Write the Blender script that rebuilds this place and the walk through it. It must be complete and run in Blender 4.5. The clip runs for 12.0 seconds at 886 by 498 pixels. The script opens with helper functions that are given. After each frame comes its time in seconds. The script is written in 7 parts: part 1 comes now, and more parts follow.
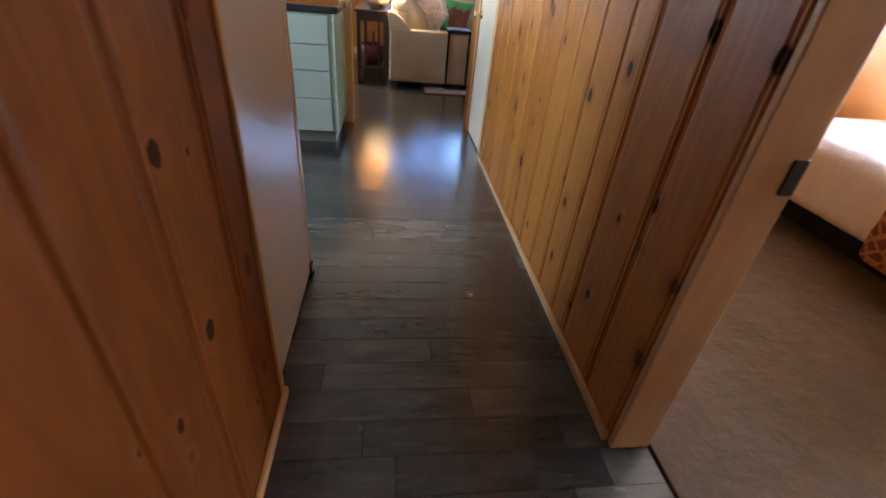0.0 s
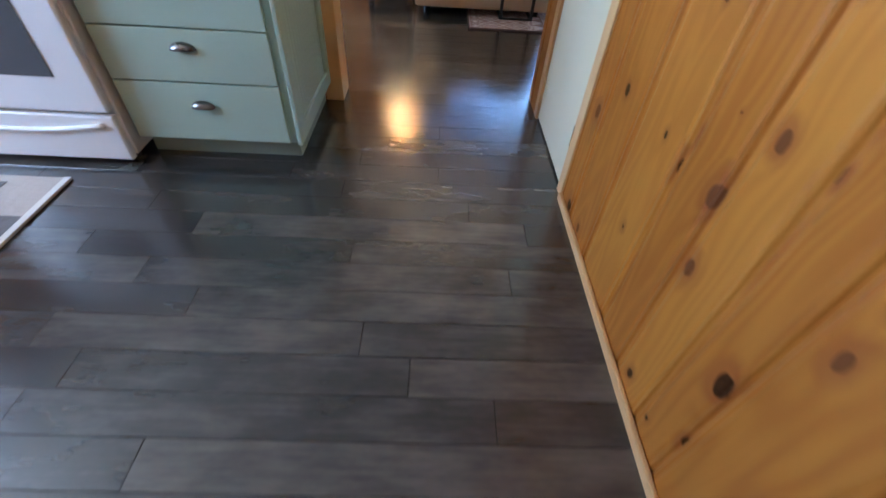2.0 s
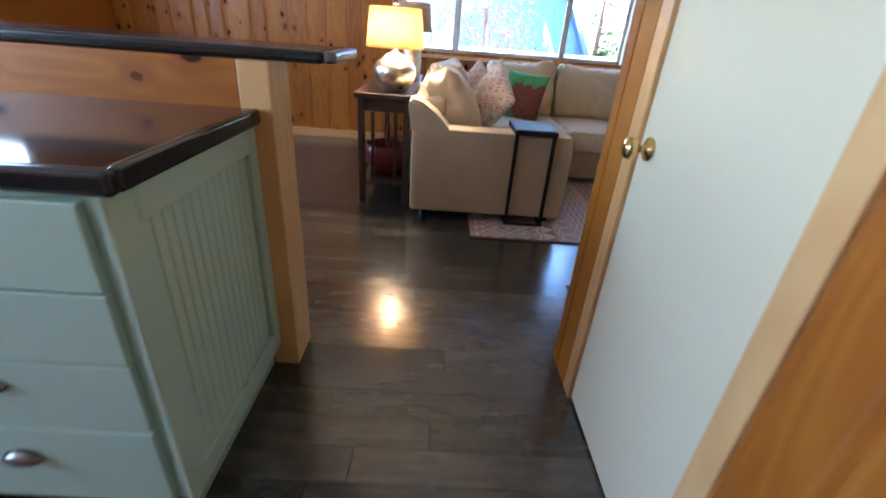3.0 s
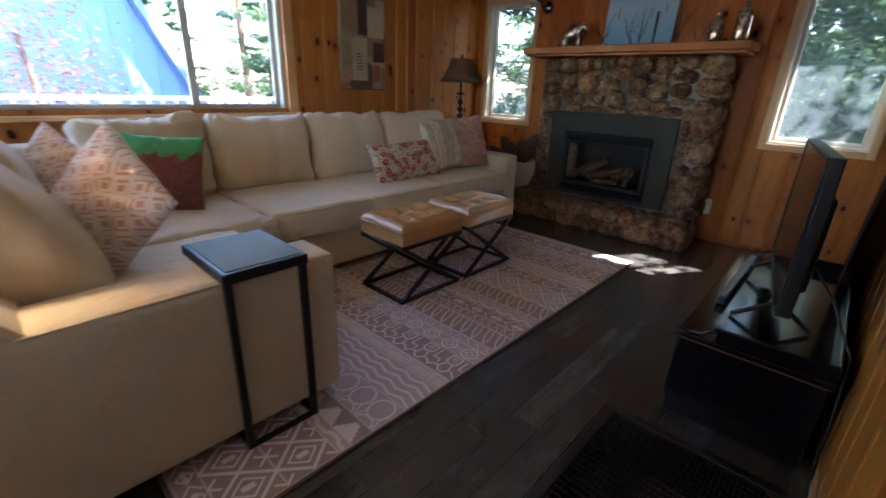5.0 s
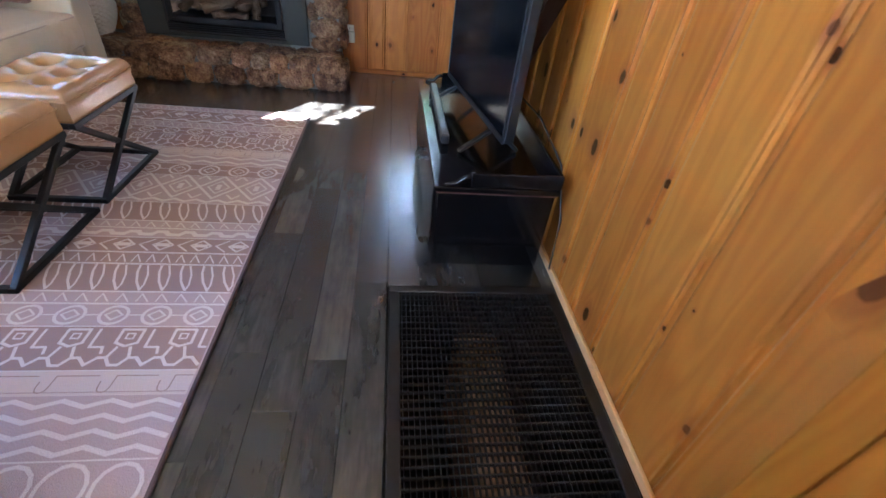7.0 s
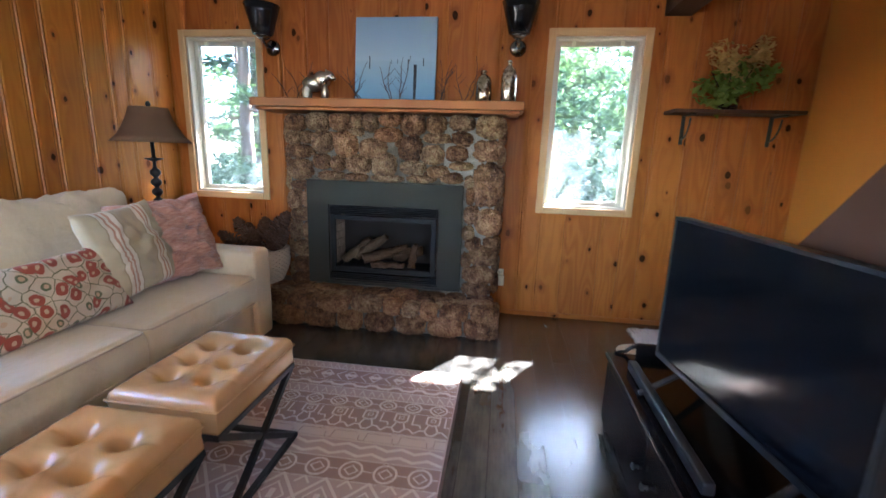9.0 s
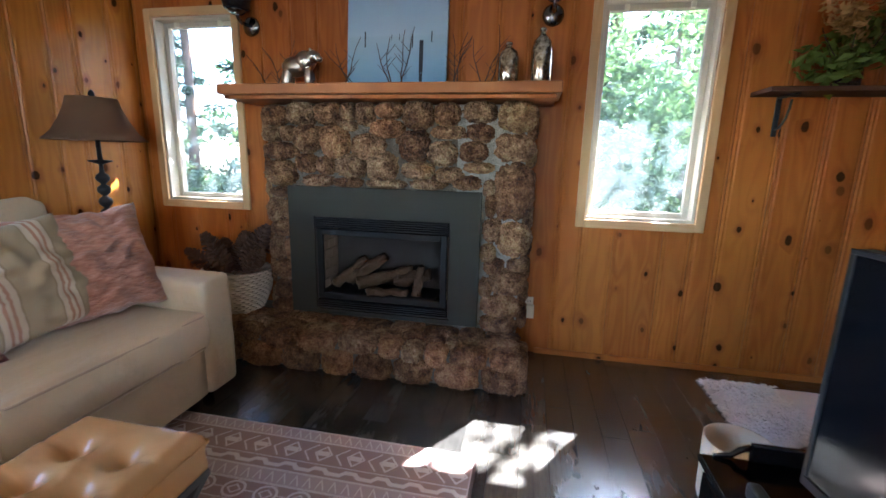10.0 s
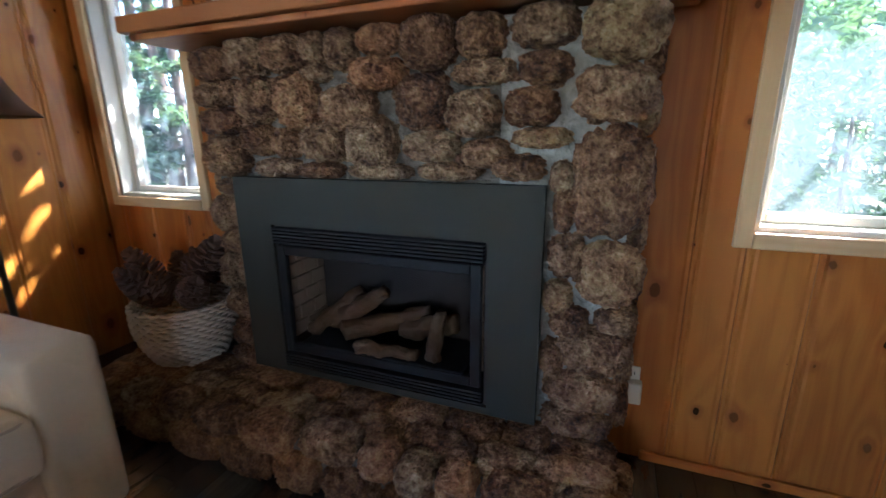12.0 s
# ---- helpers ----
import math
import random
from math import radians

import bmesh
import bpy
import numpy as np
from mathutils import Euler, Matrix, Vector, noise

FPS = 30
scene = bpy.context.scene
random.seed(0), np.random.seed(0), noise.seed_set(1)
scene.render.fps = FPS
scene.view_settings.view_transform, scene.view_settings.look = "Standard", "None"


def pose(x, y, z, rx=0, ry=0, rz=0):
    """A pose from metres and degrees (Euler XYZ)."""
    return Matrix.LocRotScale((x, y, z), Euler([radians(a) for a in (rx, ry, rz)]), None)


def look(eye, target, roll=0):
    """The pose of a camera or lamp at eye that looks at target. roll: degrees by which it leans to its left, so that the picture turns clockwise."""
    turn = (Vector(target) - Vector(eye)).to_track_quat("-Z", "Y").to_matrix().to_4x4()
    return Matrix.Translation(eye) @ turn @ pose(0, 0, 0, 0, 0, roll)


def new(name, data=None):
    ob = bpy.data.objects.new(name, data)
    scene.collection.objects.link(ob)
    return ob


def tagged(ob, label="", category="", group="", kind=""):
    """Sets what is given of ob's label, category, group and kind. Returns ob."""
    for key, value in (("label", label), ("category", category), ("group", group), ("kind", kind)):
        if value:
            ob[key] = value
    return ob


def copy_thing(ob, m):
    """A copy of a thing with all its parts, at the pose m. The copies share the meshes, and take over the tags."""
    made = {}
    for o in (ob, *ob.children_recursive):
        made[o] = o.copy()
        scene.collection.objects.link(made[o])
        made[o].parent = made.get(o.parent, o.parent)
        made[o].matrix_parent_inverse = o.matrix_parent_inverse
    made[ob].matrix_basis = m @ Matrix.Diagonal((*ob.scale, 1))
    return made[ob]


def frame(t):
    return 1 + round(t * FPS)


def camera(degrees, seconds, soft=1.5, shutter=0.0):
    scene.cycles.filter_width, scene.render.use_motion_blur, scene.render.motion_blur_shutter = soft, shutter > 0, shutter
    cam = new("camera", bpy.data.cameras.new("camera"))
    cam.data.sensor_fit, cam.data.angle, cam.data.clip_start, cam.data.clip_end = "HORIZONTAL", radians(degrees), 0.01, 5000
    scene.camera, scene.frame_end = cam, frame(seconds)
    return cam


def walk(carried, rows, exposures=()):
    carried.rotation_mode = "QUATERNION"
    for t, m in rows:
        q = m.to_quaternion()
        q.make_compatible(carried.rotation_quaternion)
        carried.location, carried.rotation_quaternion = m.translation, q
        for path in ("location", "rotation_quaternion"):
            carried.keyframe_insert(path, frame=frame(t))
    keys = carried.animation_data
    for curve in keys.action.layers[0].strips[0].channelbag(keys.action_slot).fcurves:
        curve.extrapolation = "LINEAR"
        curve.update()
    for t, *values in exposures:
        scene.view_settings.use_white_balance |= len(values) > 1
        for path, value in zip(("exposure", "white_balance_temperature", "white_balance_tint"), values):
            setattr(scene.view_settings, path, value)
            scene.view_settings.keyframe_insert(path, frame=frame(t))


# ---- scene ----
cam = camera(91.6, 12.0, 1.5, 0.3)
PATH = [
    (0, (0.029, 0.288, 1.184), (0.278, 1.956, 0.109), 5.5),
    (0.5, (0.083, 0.671, 1.103), (0.309, 2.276, -0.069), 4.3),
    (1, (0.114, 1.112, 1.106), (0.392, 2.662, -0.128), 3.7),
    (1.5, (0.154, 1.564, 1.089), (0.293, 3.003, -0.293), 4.7),
    (2, (0.174, 2.021, 1.078), (0.244, 3.441, -0.329), 4.2),
    (2.5, (0.196, 2.513, 1.132), (0.245, 4.137, -0.035), 4.3),
    (2.7, (0.178, 2.685, 1.175), (0.219, 4.398, 0.143), 4.3),
    (4.3, (0.184, 4.011, 1.162), (0.949, 5.721, 0.46), 1.2),
    (4.5, (0.177, 4.172, 1.205), (1.192, 5.735, 0.479), -0.2),
    (4.6, (0.169, 4.227, 1.21), (1.289, 5.717, 0.486), 0.2),
    (5, (0.263, 4.452, 1.172), (1.64, 5.721, 0.468), 2.2),
    (5.5, (0.415, 4.653, 1.159), (2.068, 5.389, 0.308), 2.9),
    (6, (0.435, 4.815, 1.134), (2.111, 4.778, 0.043), 3.5),
    (6.5, (0.461, 4.891, 1.09), (2.026, 4.555, -0.108), 7.6),
    (7, (0.595, 4.915, 1.085), (2.171, 4.658, -0.12), 7.1),
    (7.5, (0.705, 4.988, 1.109), (2.381, 4.835, 0.028), 5.9),
    (7.7, (0.745, 5.056, 1.144), (2.48, 4.953, 0.155), 4.7),
    (9.3, (1.372, 5.276, 1.211), (3.313, 5.585, 0.837), 2.1),
    (9.5, (1.502, 5.275, 1.198), (3.431, 5.63, 0.807), 1.9),
    (10, (1.874, 5.288, 1.173), (3.794, 5.666, 0.764), 1.4),
    (10.5, (2.181, 5.311, 1.181), (4.08, 5.764, 0.746), 1.8),
    (11, (2.466, 5.332, 1.184), (4.286, 6.023, 0.723), 1.6),
    (11.5, (2.741, 5.397, 1.171), (4.518, 6.182, 0.696), 0.8),
    (12, (2.97, 5.374, 1.137), (4.773, 6.076, 0.63), -0.6),
]
EXPOSURES = [(0.0, 4.5, 5550, 10), (0.5, 4.85, 5450, 10), (1.0, 4.9, 5300, 10), (1.5, 4.7, 5200, 10), (2.5, 4.6, 5150, 10), (4.5, 3.55, 5550, 10), (5.0, 4.0, 5500, 10), (5.5, 4.25, 5500, 10), (6.0, 5.05, 5600, 10), (6.5, 5.6, 5600, 10), (7.0, 5.65, 5150, 10), (7.5, 5.7, 4950, 10), (9.5, 5.15, 5400, 10), (11.0, 4.95, 5400, 10), (12.0, 4.75, 5150, 10)]
walk(cam, [(t, look(eye, target, roll)) for t, eye, target, roll in PATH], EXPOSURES)

# ---- light ----
SUN_DIR = Vector((-0.66, 0.42, -0.72)).normalized()      # the way the sunlight travels
world = bpy.data.worlds.new("sky")
scene.world = world
world.use_nodes = True
wn = world.node_tree
sky = wn.nodes.new("ShaderNodeTexSky")
sky.sky_type = 'NISHITA'
sky.sun_disc = False
sky.sun_elevation = math.asin(-SUN_DIR.z)
sky.sun_rotation = math.atan2(-SUN_DIR.x, -SUN_DIR.y)
wn.links.new(sky.outputs[0], wn.nodes["Background"].inputs[0])
wn.nodes["Background"].inputs[1].default_value = 0.15
sun = new("sun", bpy.data.lights.new("sun", 'SUN'))
sun.data.energy, sun.data.angle, sun.data.color = 4.0, radians(0.5), (1.0, 0.93, 0.82)
sun.matrix_world = look((8, 0, 9), Vector((8, 0, 9)) + SUN_DIR)


def daylight(name, x, y, z, turn, wide, high, watts):
    """Sky light standing in the opening of an unseen window."""
    l = new(name, bpy.data.lights.new(name, 'AREA'))
    l.data.shape, l.data.size, l.data.size_y, l.data.energy, l.data.color = 'RECTANGLE', wide, high, watts, (0.8, 0.9, 1.0)
    l.matrix_world = pose(x, y, z, 90, 0, turn)


# none of these three windows is in view; the openings are added for daylight
daylight("kitchen_window_light", -3.19, 2.7, 1.58, -90, 1.4, 1.05, 2.8)
daylight("bedroom_window_light", 4.45, 1.3, 1.5, 90, 1.7, 1.15, 4.8)
daylight("side_window_light", -3.19, 6.0, 1.6, -90, 0.8, 0.8, 1.0)


# ---- materials ----
class Nodes:
    """Small helper to wire a node material."""

    def __init__(self, name, rough=0.5, metal=0.0, color=(0.5, 0.5, 0.5)):
        self.mat = bpy.data.materials.new(name)
        self.mat.use_nodes = True
        self.t = self.mat.node_tree
        self.b = self.t.nodes["Principled BSDF"]
        self.set(self.b, 'Roughness', rough)
        self.set(self.b, 'Metallic', metal)
        self.set(self.b, 'Base Color', (*color, 1))

    def set(self, node, key, v):
        if isinstance(v, bpy.types.NodeSocket):
            self.t.links.new(v, node.inputs[key])
        else:
            node.inputs[key].default_value = v

    def add(self, kind, out=0, props=None, **ins):
        n = self.t.nodes.new(kind)
        for k, v in (props or {}).items():
            setattr(n, k, v)
        for k, v in ins.items():
            self.set(n, int(k[1:]) if k[0] == "i" and k[1:].isdigit() else k.replace("_", " "), v)
        return n.outputs[out]

    def math(self, op, a, b=0.0, c=0.0):
        return self.add("ShaderNodeMath", props={"operation": op}, i0=a, i1=b, i2=c)

    def mix(self, f, a, b, blend='MIX'):
        n = self.t.nodes.new("ShaderNodeMix")
        n.data_type, n.blend_type = 'RGBA', blend
        for k, v in ((0, f), (6, a), (7, b)):
            if isinstance(v, tuple) and len(v) == 3:
                v = (*v, 1)
            self.set(n, k, v)
        return n.outputs[2]

    def ramp(self, v, stops):
        n = self.t.nodes.new("ShaderNodeValToRGB")
        self.set(n, 0, v)
        while len(n.color_ramp.elements) < len(stops):
            n.color_ramp.elements.new(0.5)
        for e, (p, c) in zip(n.color_ramp.elements, stops):
            e.position, e.color = p, (*c, 1) if isinstance(c, tuple) else (c, c, c, 1)
        return n.outputs[0]

    def coords(self, kind='Object', scale=(1, 1, 1), shift=None):
        c = self.add("ShaderNodeTexCoord")
        c = self.t.nodes[-1].outputs[kind]
        if shift is not None:
            c = self.add("ShaderNodeVectorMath", props={"operation": 'ADD'}, i0=c, i1=shift)
        return self.add("ShaderNodeMapping", Vector=c, Scale=scale)

    def noise(self, vec, scale, detail=3.0, rough=0.55, out=0):
        return self.add("ShaderNodeTexNoise", out, Vector=vec, Scale=scale, Detail=detail, Roughness=rough)

    def bump(self, h, strength=0.3, dist=0.01):
        self.set(self.b, 'Normal', self.add("ShaderNodeBump", Height=h, Strength=strength, Distance=dist))

    def random(self):
        self.add("ShaderNodeObjectInfo")
        return self.t.nodes[-1].outputs['Random']


def pine_material(name, dark=0.0, knots=True, pale=(0.48, 0.186, 0.024), deep=(0.27, 0.069, 0.006), gloss=0.38, coat=0.04, spec=0.32):
    """Varnished knotty pine; UVs are metres across and along the board."""
    n = Nodes(name, rough=gloss)
    r = n.random()
    shift = n.add("ShaderNodeCombineXYZ", X=n.math('MULTIPLY', r, 37.3), Y=n.math('MULTIPLY', r, 91.7))
    uv = n.coords('UV', (1, 1, 1), shift)
    warp = n.noise(uv, 2.2, 2, out=1)
    uvw = n.mix(0.05, uv, warp, 'ADD')
    vor = n.t.nodes.new("ShaderNodeTexVoronoi")
    vor.voronoi_dimensions = '2D'
    n.set(vor, 'Vector', n.add("ShaderNodeMapping", Vector=uvw, Scale=(5.2, 3.5, 1)))
    n.set(vor, 'Scale', 1.0)
    lump = n.noise(n.add("ShaderNodeMapping", Vector=uvw, Scale=(26, 20, 1)), 1.0, 3)
    dist = n.math('ADD', vor.outputs['Distance'], n.math('MULTIPLY', n.math('SUBTRACT', lump, 0.5), 0.085))
    cell = n.add("ShaderNodeSeparateColor", Color=vor.outputs['Color'])
    kind = n.t.nodes[-1].outputs[1]
    rad = n.math('MULTIPLY', n.math('POWER', n.math('MAXIMUM', n.math('SUBTRACT', cell, 0.14), 0.0), 0.95), 0.128 if knots else 0.0)
    near = n.math('DIVIDE', dist, n.math('ADD', rad, 0.001))
    flow = n.math('MULTIPLY', rad, n.math('POWER', 2.718, n.math('MULTIPLY', dist, -9.0)))
    sep = n.add("ShaderNodeSeparateXYZ", Vector=uvw)
    v = n.t.nodes[-1].outputs[1]
    low = n.noise(n.add("ShaderNodeMapping", Vector=uvw, Scale=(5.0, 0.55, 1)), 1.0, 2)
    phase = n.math('ADD', n.math('MULTIPLY', low, 12.0), n.math('MULTIPLY', flow, 34.0))
    rings = n.math('ADD', n.math('MULTIPLY', n.math('SINE', n.math('MULTIPLY', phase, 6.28)), 0.5), 0.5)
    fibre = n.noise(n.add("ShaderNodeMapping", Vector=uvw, Scale=(160, 5, 1)), 1.0, 3)
    tone = n.math('ADD', n.math('MULTIPLY', rings, 0.30), n.math('MULTIPLY', fibre, 0.35))
    tone = n.math('ADD', tone, n.math('MULTIPLY', n.math('SUBTRACT', r, 0.5), 0.55))
    col = n.ramp(tone, [(0.0, pale), (0.45, tuple(0.55 * p + 0.45 * d for p, d in zip(pale, deep))), (1.0, deep)])
    stain = n.noise(uvw, 1.3, 3)
    col = n.mix(n.ramp(stain, [(0.45, 0.0), (0.75, 0.35)]), col, (0.27, 0.07, 0.014), 'MIX')
    halo = n.math('MULTIPLY', n.math('GREATER_THAN', rad, 0.004), n.add("ShaderNodeMapRange", i0=near, i1=0.9, i2=2.8, i3=0.7, i4=0.0))
    col = n.mix(halo, col, (0.24, 0.06, 0.012))
    core = n.math('MULTIPLY', n.math('GREATER_THAN', rad, 0.004), n.add("ShaderNodeMapRange", i0=near, i1=0.82, i2=1.0, i3=0.97, i4=0.0))
    n.set(n.b, 'Specular IOR Level', n.math('SUBTRACT', spec, n.math('MULTIPLY', core, spec * 0.8)))
    n.set(n.b, 'Coat Weight', n.math('MULTIPLY', n.math('SUBTRACT', 1.0, n.math('MULTIPLY', core, 0.9)), coat))
    knot_col = n.mix(n.noise(uvw, 90, 2), (0.010, 0.004, 0.002), (0.055, 0.018, 0.006))
    knot_col = n.mix(n.math('MULTIPLY', n.math('GREATER_THAN', kind, 0.62), 0.8), knot_col, (0.17, 0.058, 0.02))
    col = n.mix(core, col, knot_col)
    if dark:
        col = n.mix(dark, col, (0.05, 0.02, 0.012))
    n.set(n.b, 'Base Color', col)
    n.set(n.b, 'Roughness', n.math('ADD', n.math('MULTIPLY', fibre, 0.16), gloss - 0.08))
    n.set(n.b, 'Coat Roughness', 0.25)
    n.bump(n.math('ADD', n.math('MULTIPLY', fibre, 0.5), n.math('MULTIPLY', core, -0.6)), 0.18, 0.004)
    return n.mat


def floor_material():
    n = Nodes("dark hardwood", 0.3)
    r = n.random()
    shift = n.add("ShaderNodeCombineXYZ", X=n.math('MULTIPLY', r, 23.0), Y=n.math('MULTIPLY', r, 57.0))
    c = n.coords('Object', (1, 1, 1), shift)
    grain = n.noise(n.add("ShaderNodeMapping", Vector=c, Scale=(5, 70, 1)), 1.0, 4)
    blotch = n.noise(n.add("ShaderNodeMapping", Vector=c, Scale=(3.5, 9, 1)), 1.0, 4, 0.65)
    scrape = n.noise(n.add("ShaderNodeMapping", Vector=c, Scale=(2.5, 26, 1)), 1.0, 2)
    tone = n.math('ADD', n.math('MULTIPLY', blotch, 0.72), n.math('MULTIPLY', grain, 0.25))
    tone = n.math('ADD', tone, n.math('MULTIPLY', n.math('SUBTRACT', r, 0.5), 0.3))
    n.set(n.b, 'Base Color', n.ramp(tone, [(0.2, (0.009, 0.0085, 0.008)), (0.48, (0.042, 0.038, 0.034)), (0.8, (0.12, 0.105, 0.085))]))
    n.set(n.b, 'Roughness', n.math('ADD', n.math('MULTIPLY', blotch, 0.2), 0.13))
    n.set(n.b, 'Specular IOR Level', 0.5)
    n.set(n.b, 'Coat Weight', 0.9)
    n.set(n.b, 'Coat Roughness', 0.21)
    n.bump(n.math('ADD', n.math('MULTIPLY', grain, 0.3), scrape), 0.16, 0.004)
    return n.mat


def plain(name, color, rough=0.5, metal=0.0, vary=0.12, scale=40.0, bump=0.05, spec=0.5, coat=0.0):
    """A surface of one colour with soft stains and fine grain."""
    n = Nodes(name, rough, metal, color)
    c = n.coords('Object')
    big = n.noise(c, 2.7, 3)
    fine = n.noise(c, scale, 3)
    lo = tuple(max(0.0, v * (1 - vary)) for v in color)
    hi = tuple(min(1.0, v * (1 + vary)) for v in color)
    n.set(n.b, 'Base Color', n.mix(n.math('ADD', n.math('MULTIPLY', big, 0.6), n.math('MULTIPLY', fine, 0.4)), lo, hi))
    n.set(n.b, 'Roughness', n.math('ADD', n.math('MULTIPLY', big, 0.14), max(0.02, rough - 0.07)))
    n.set(n.b, 'Specular IOR Level', spec)
    if coat:
        n.set(n.b, 'Coat Weight', coat)
        n.set(n.b, 'Coat Roughness', 0.1)
    if bump:
        n.bump(fine, bump, 0.004)
    return n.mat


def fabric(name, color, weave=420.0, vary=0.16, wrinkle=0.6):
    n = Nodes(name, 0.92, 0.0, color)
    c = n.coords('Object')
    wv = n.noise(c, weave, 2)
    big = n.noise(c, 3.1, 4)
    lo = tuple(v * (1 - vary) for v in color)
    hi = tuple(min(1, v * (1 + vary)) for v in color)
    n.set(n.b, 'Base Color', n.mix(n.math('ADD', n.math('MULTIPLY', big, 0.55), n.math('MULTIPLY', wv, 0.45)), lo, hi))
    n.set(n.b, 'Sheen Weight', 0.25)
    n.set(n.b, 'Specular IOR Level', 0.2)
    crease = n.noise(c, 9.0, 3)
    n.bump(n.math('ADD', n.math('MULTIPLY', wv, 0.06), n.math('MULTIPLY', n.math('ADD', crease, n.math('MULTIPLY', n.noise(n.add("ShaderNodeMapping", Vector=c, Scale=(7, 22, 10)), 1.0, 4), 0.5)), wrinkle)), 0.6, 0.035)
    return n.mat


def stone_material():
    n = Nodes("lava stone", 0.85)
    r = n.random()
    shift = n.add("ShaderNodeCombineXYZ", X=n.math('MULTIPLY', r, 13.0), Y=n.math('MULTIPLY', r, 29.0))
    c = n.coords('Object', (1, 1, 1), shift)
    a = n.noise(c, 17, 6, 0.68)
    f = n.noise(c, 85, 5, 0.75)
    pits = n.add("ShaderNodeTexVoronoi", Vector=n.mix(0.02, c, n.noise(c, 40, 3, out=1), 'ADD'), Scale=62.0)
    tone = n.math('ADD', n.math('ADD', n.math('MULTIPLY', a, 0.6), n.math('MULTIPLY', f, 0.4)), n.math('MULTIPLY', n.math('SUBTRACT', r, 0.5), 0.1))
    col = n.ramp(tone, [(0.34, (0.06, 0.03, 0.015)), (0.44, (0.23, 0.115, 0.056)), (0.52, (0.44, 0.255, 0.135)), (0.6, (0.64, 0.43, 0.245)), (0.72, (0.82, 0.66, 0.46))])
    hue = n.ramp(r, [(0.0, (0.85, 0.72, 0.6)), (0.3, (1.0, 0.85, 0.65)), (0.6, (0.95, 0.95, 0.88)), (0.85, (1.0, 0.72, 0.52)), (1.0, (0.9, 0.92, 0.75))])
    col = n.mix(n.ramp(pits, [(0.05, 0.65), (0.28, 0.0)]), n.mix(1.0, col, hue, 'MULTIPLY'), (0.03, 0.014, 0.008))
    n.set(n.b, 'Base Color', col)
    n.bump(n.math('ADD', n.math('MULTIPLY', f, 1.2), n.math('MULTIPLY', pits, 0.9)), 1.0, 0.03)
    return n.mat


def mortar_material(name, a, b):
    n = Nodes(name, 0.95)
    c = n.coords('Object')
    lump, grit = n.noise(c, 16, 5, 0.65), n.noise(c, 120, 4, 0.7)
    n.set(n.b, 'Base Color', n.mix(n.math('ADD', n.math('MULTIPLY', lump, 0.7), n.math('MULTIPLY', grit, 0.3)), a, b))
    n.set(n.b, 'Specular IOR Level', 0.15)
    n.bump(n.math('ADD', lump, n.math('MULTIPLY', grit, 0.4)), 1.0, 0.05)
    return n.mat


def leather_material():
    n = Nodes("tan leather", 0.34, 0, (0.5, 0.26, 0.1))
    c = n.coords('Object')
    a, f = n.noise(c, 4.0, 4), n.add("ShaderNodeTexVoronoi", Vector=c, Scale=260.0)
    n.set(n.b, 'Base Color', n.mix(a, (0.43, 0.215, 0.072), (0.63, 0.36, 0.145)))
    n.set(n.b, 'Roughness', n.math('ADD', n.math('MULTIPLY', a, 0.14), 0.14))
    n.bump(n.math('ADD', n.math('MULTIPLY', f, 0.12), n.noise(c, 38, 4)), 0.22, 0.006)
    return n.mat


def leaf_material(name, a, b):
    n = Nodes(name, 0.55)
    g = n.add("ShaderNodeNewGeometry")
    n.set(n.b, 'Base Color', n.mix(n.t.nodes[-1].outputs['Random Per Island'], a, b))
    tr = n.t.nodes.new("ShaderNodeBsdfTranslucent")
    n.set(tr, 0, (b[0] * 1.6, b[1] * 1.6, b[2] * 1.2, 1))
    ms = n.t.nodes.new("ShaderNodeMixShader")
    ms.inputs[0].default_value = 0.45
    n.t.links.new(n.b.outputs[0], ms.inputs[1])
    n.t.links.new(tr.outputs[0], ms.inputs[2])
    n.t.links.new(ms.outputs[0], n.t.nodes["Material Output"].inputs[0])
    return n.mat


def glass_material(name="window glass", tint=(1, 1, 1)):
    n = Nodes(name, 0.0, 0, tint)
    n.set(n.b, 'Transmission Weight', 1.0)
    n.set(n.b, 'IOR', 1.01)
    return n.mat


def screen_mesh():
    """Fine insect screen: mostly open, the pale wires scatter daylight."""
    n = Nodes("insect screen", 0.8, 0, (0.10, 0.115, 0.125))
    tr, tl, m1, m2 = (n.t.nodes.new(k) for k in ("ShaderNodeBsdfTransparent", "ShaderNodeBsdfTranslucent", "ShaderNodeMixShader", "ShaderNodeMixShader"))
    n.set(tl, 0, (0.30, 0.36, 0.40, 1))
    m1.inputs[0].default_value, m2.inputs[0].default_value = 0.12, 0.42
    n.t.links.new(n.b.outputs[0], m1.inputs[1])
    n.t.links.new(tl.outputs[0], m1.inputs[2])
    n.t.links.new(tr.outputs[0], m2.inputs[1])
    n.t.links.new(m1.outputs[0], m2.inputs[2])
    n.t.links.new(m2.outputs[0], n.t.nodes["Material Output"].inputs[0])
    return n.mat


def pine_trim_material():
    return pine_material("pine trim", 0.0, False, (0.72, 0.44, 0.19), (0.58, 0.29, 0.1), 0.35)


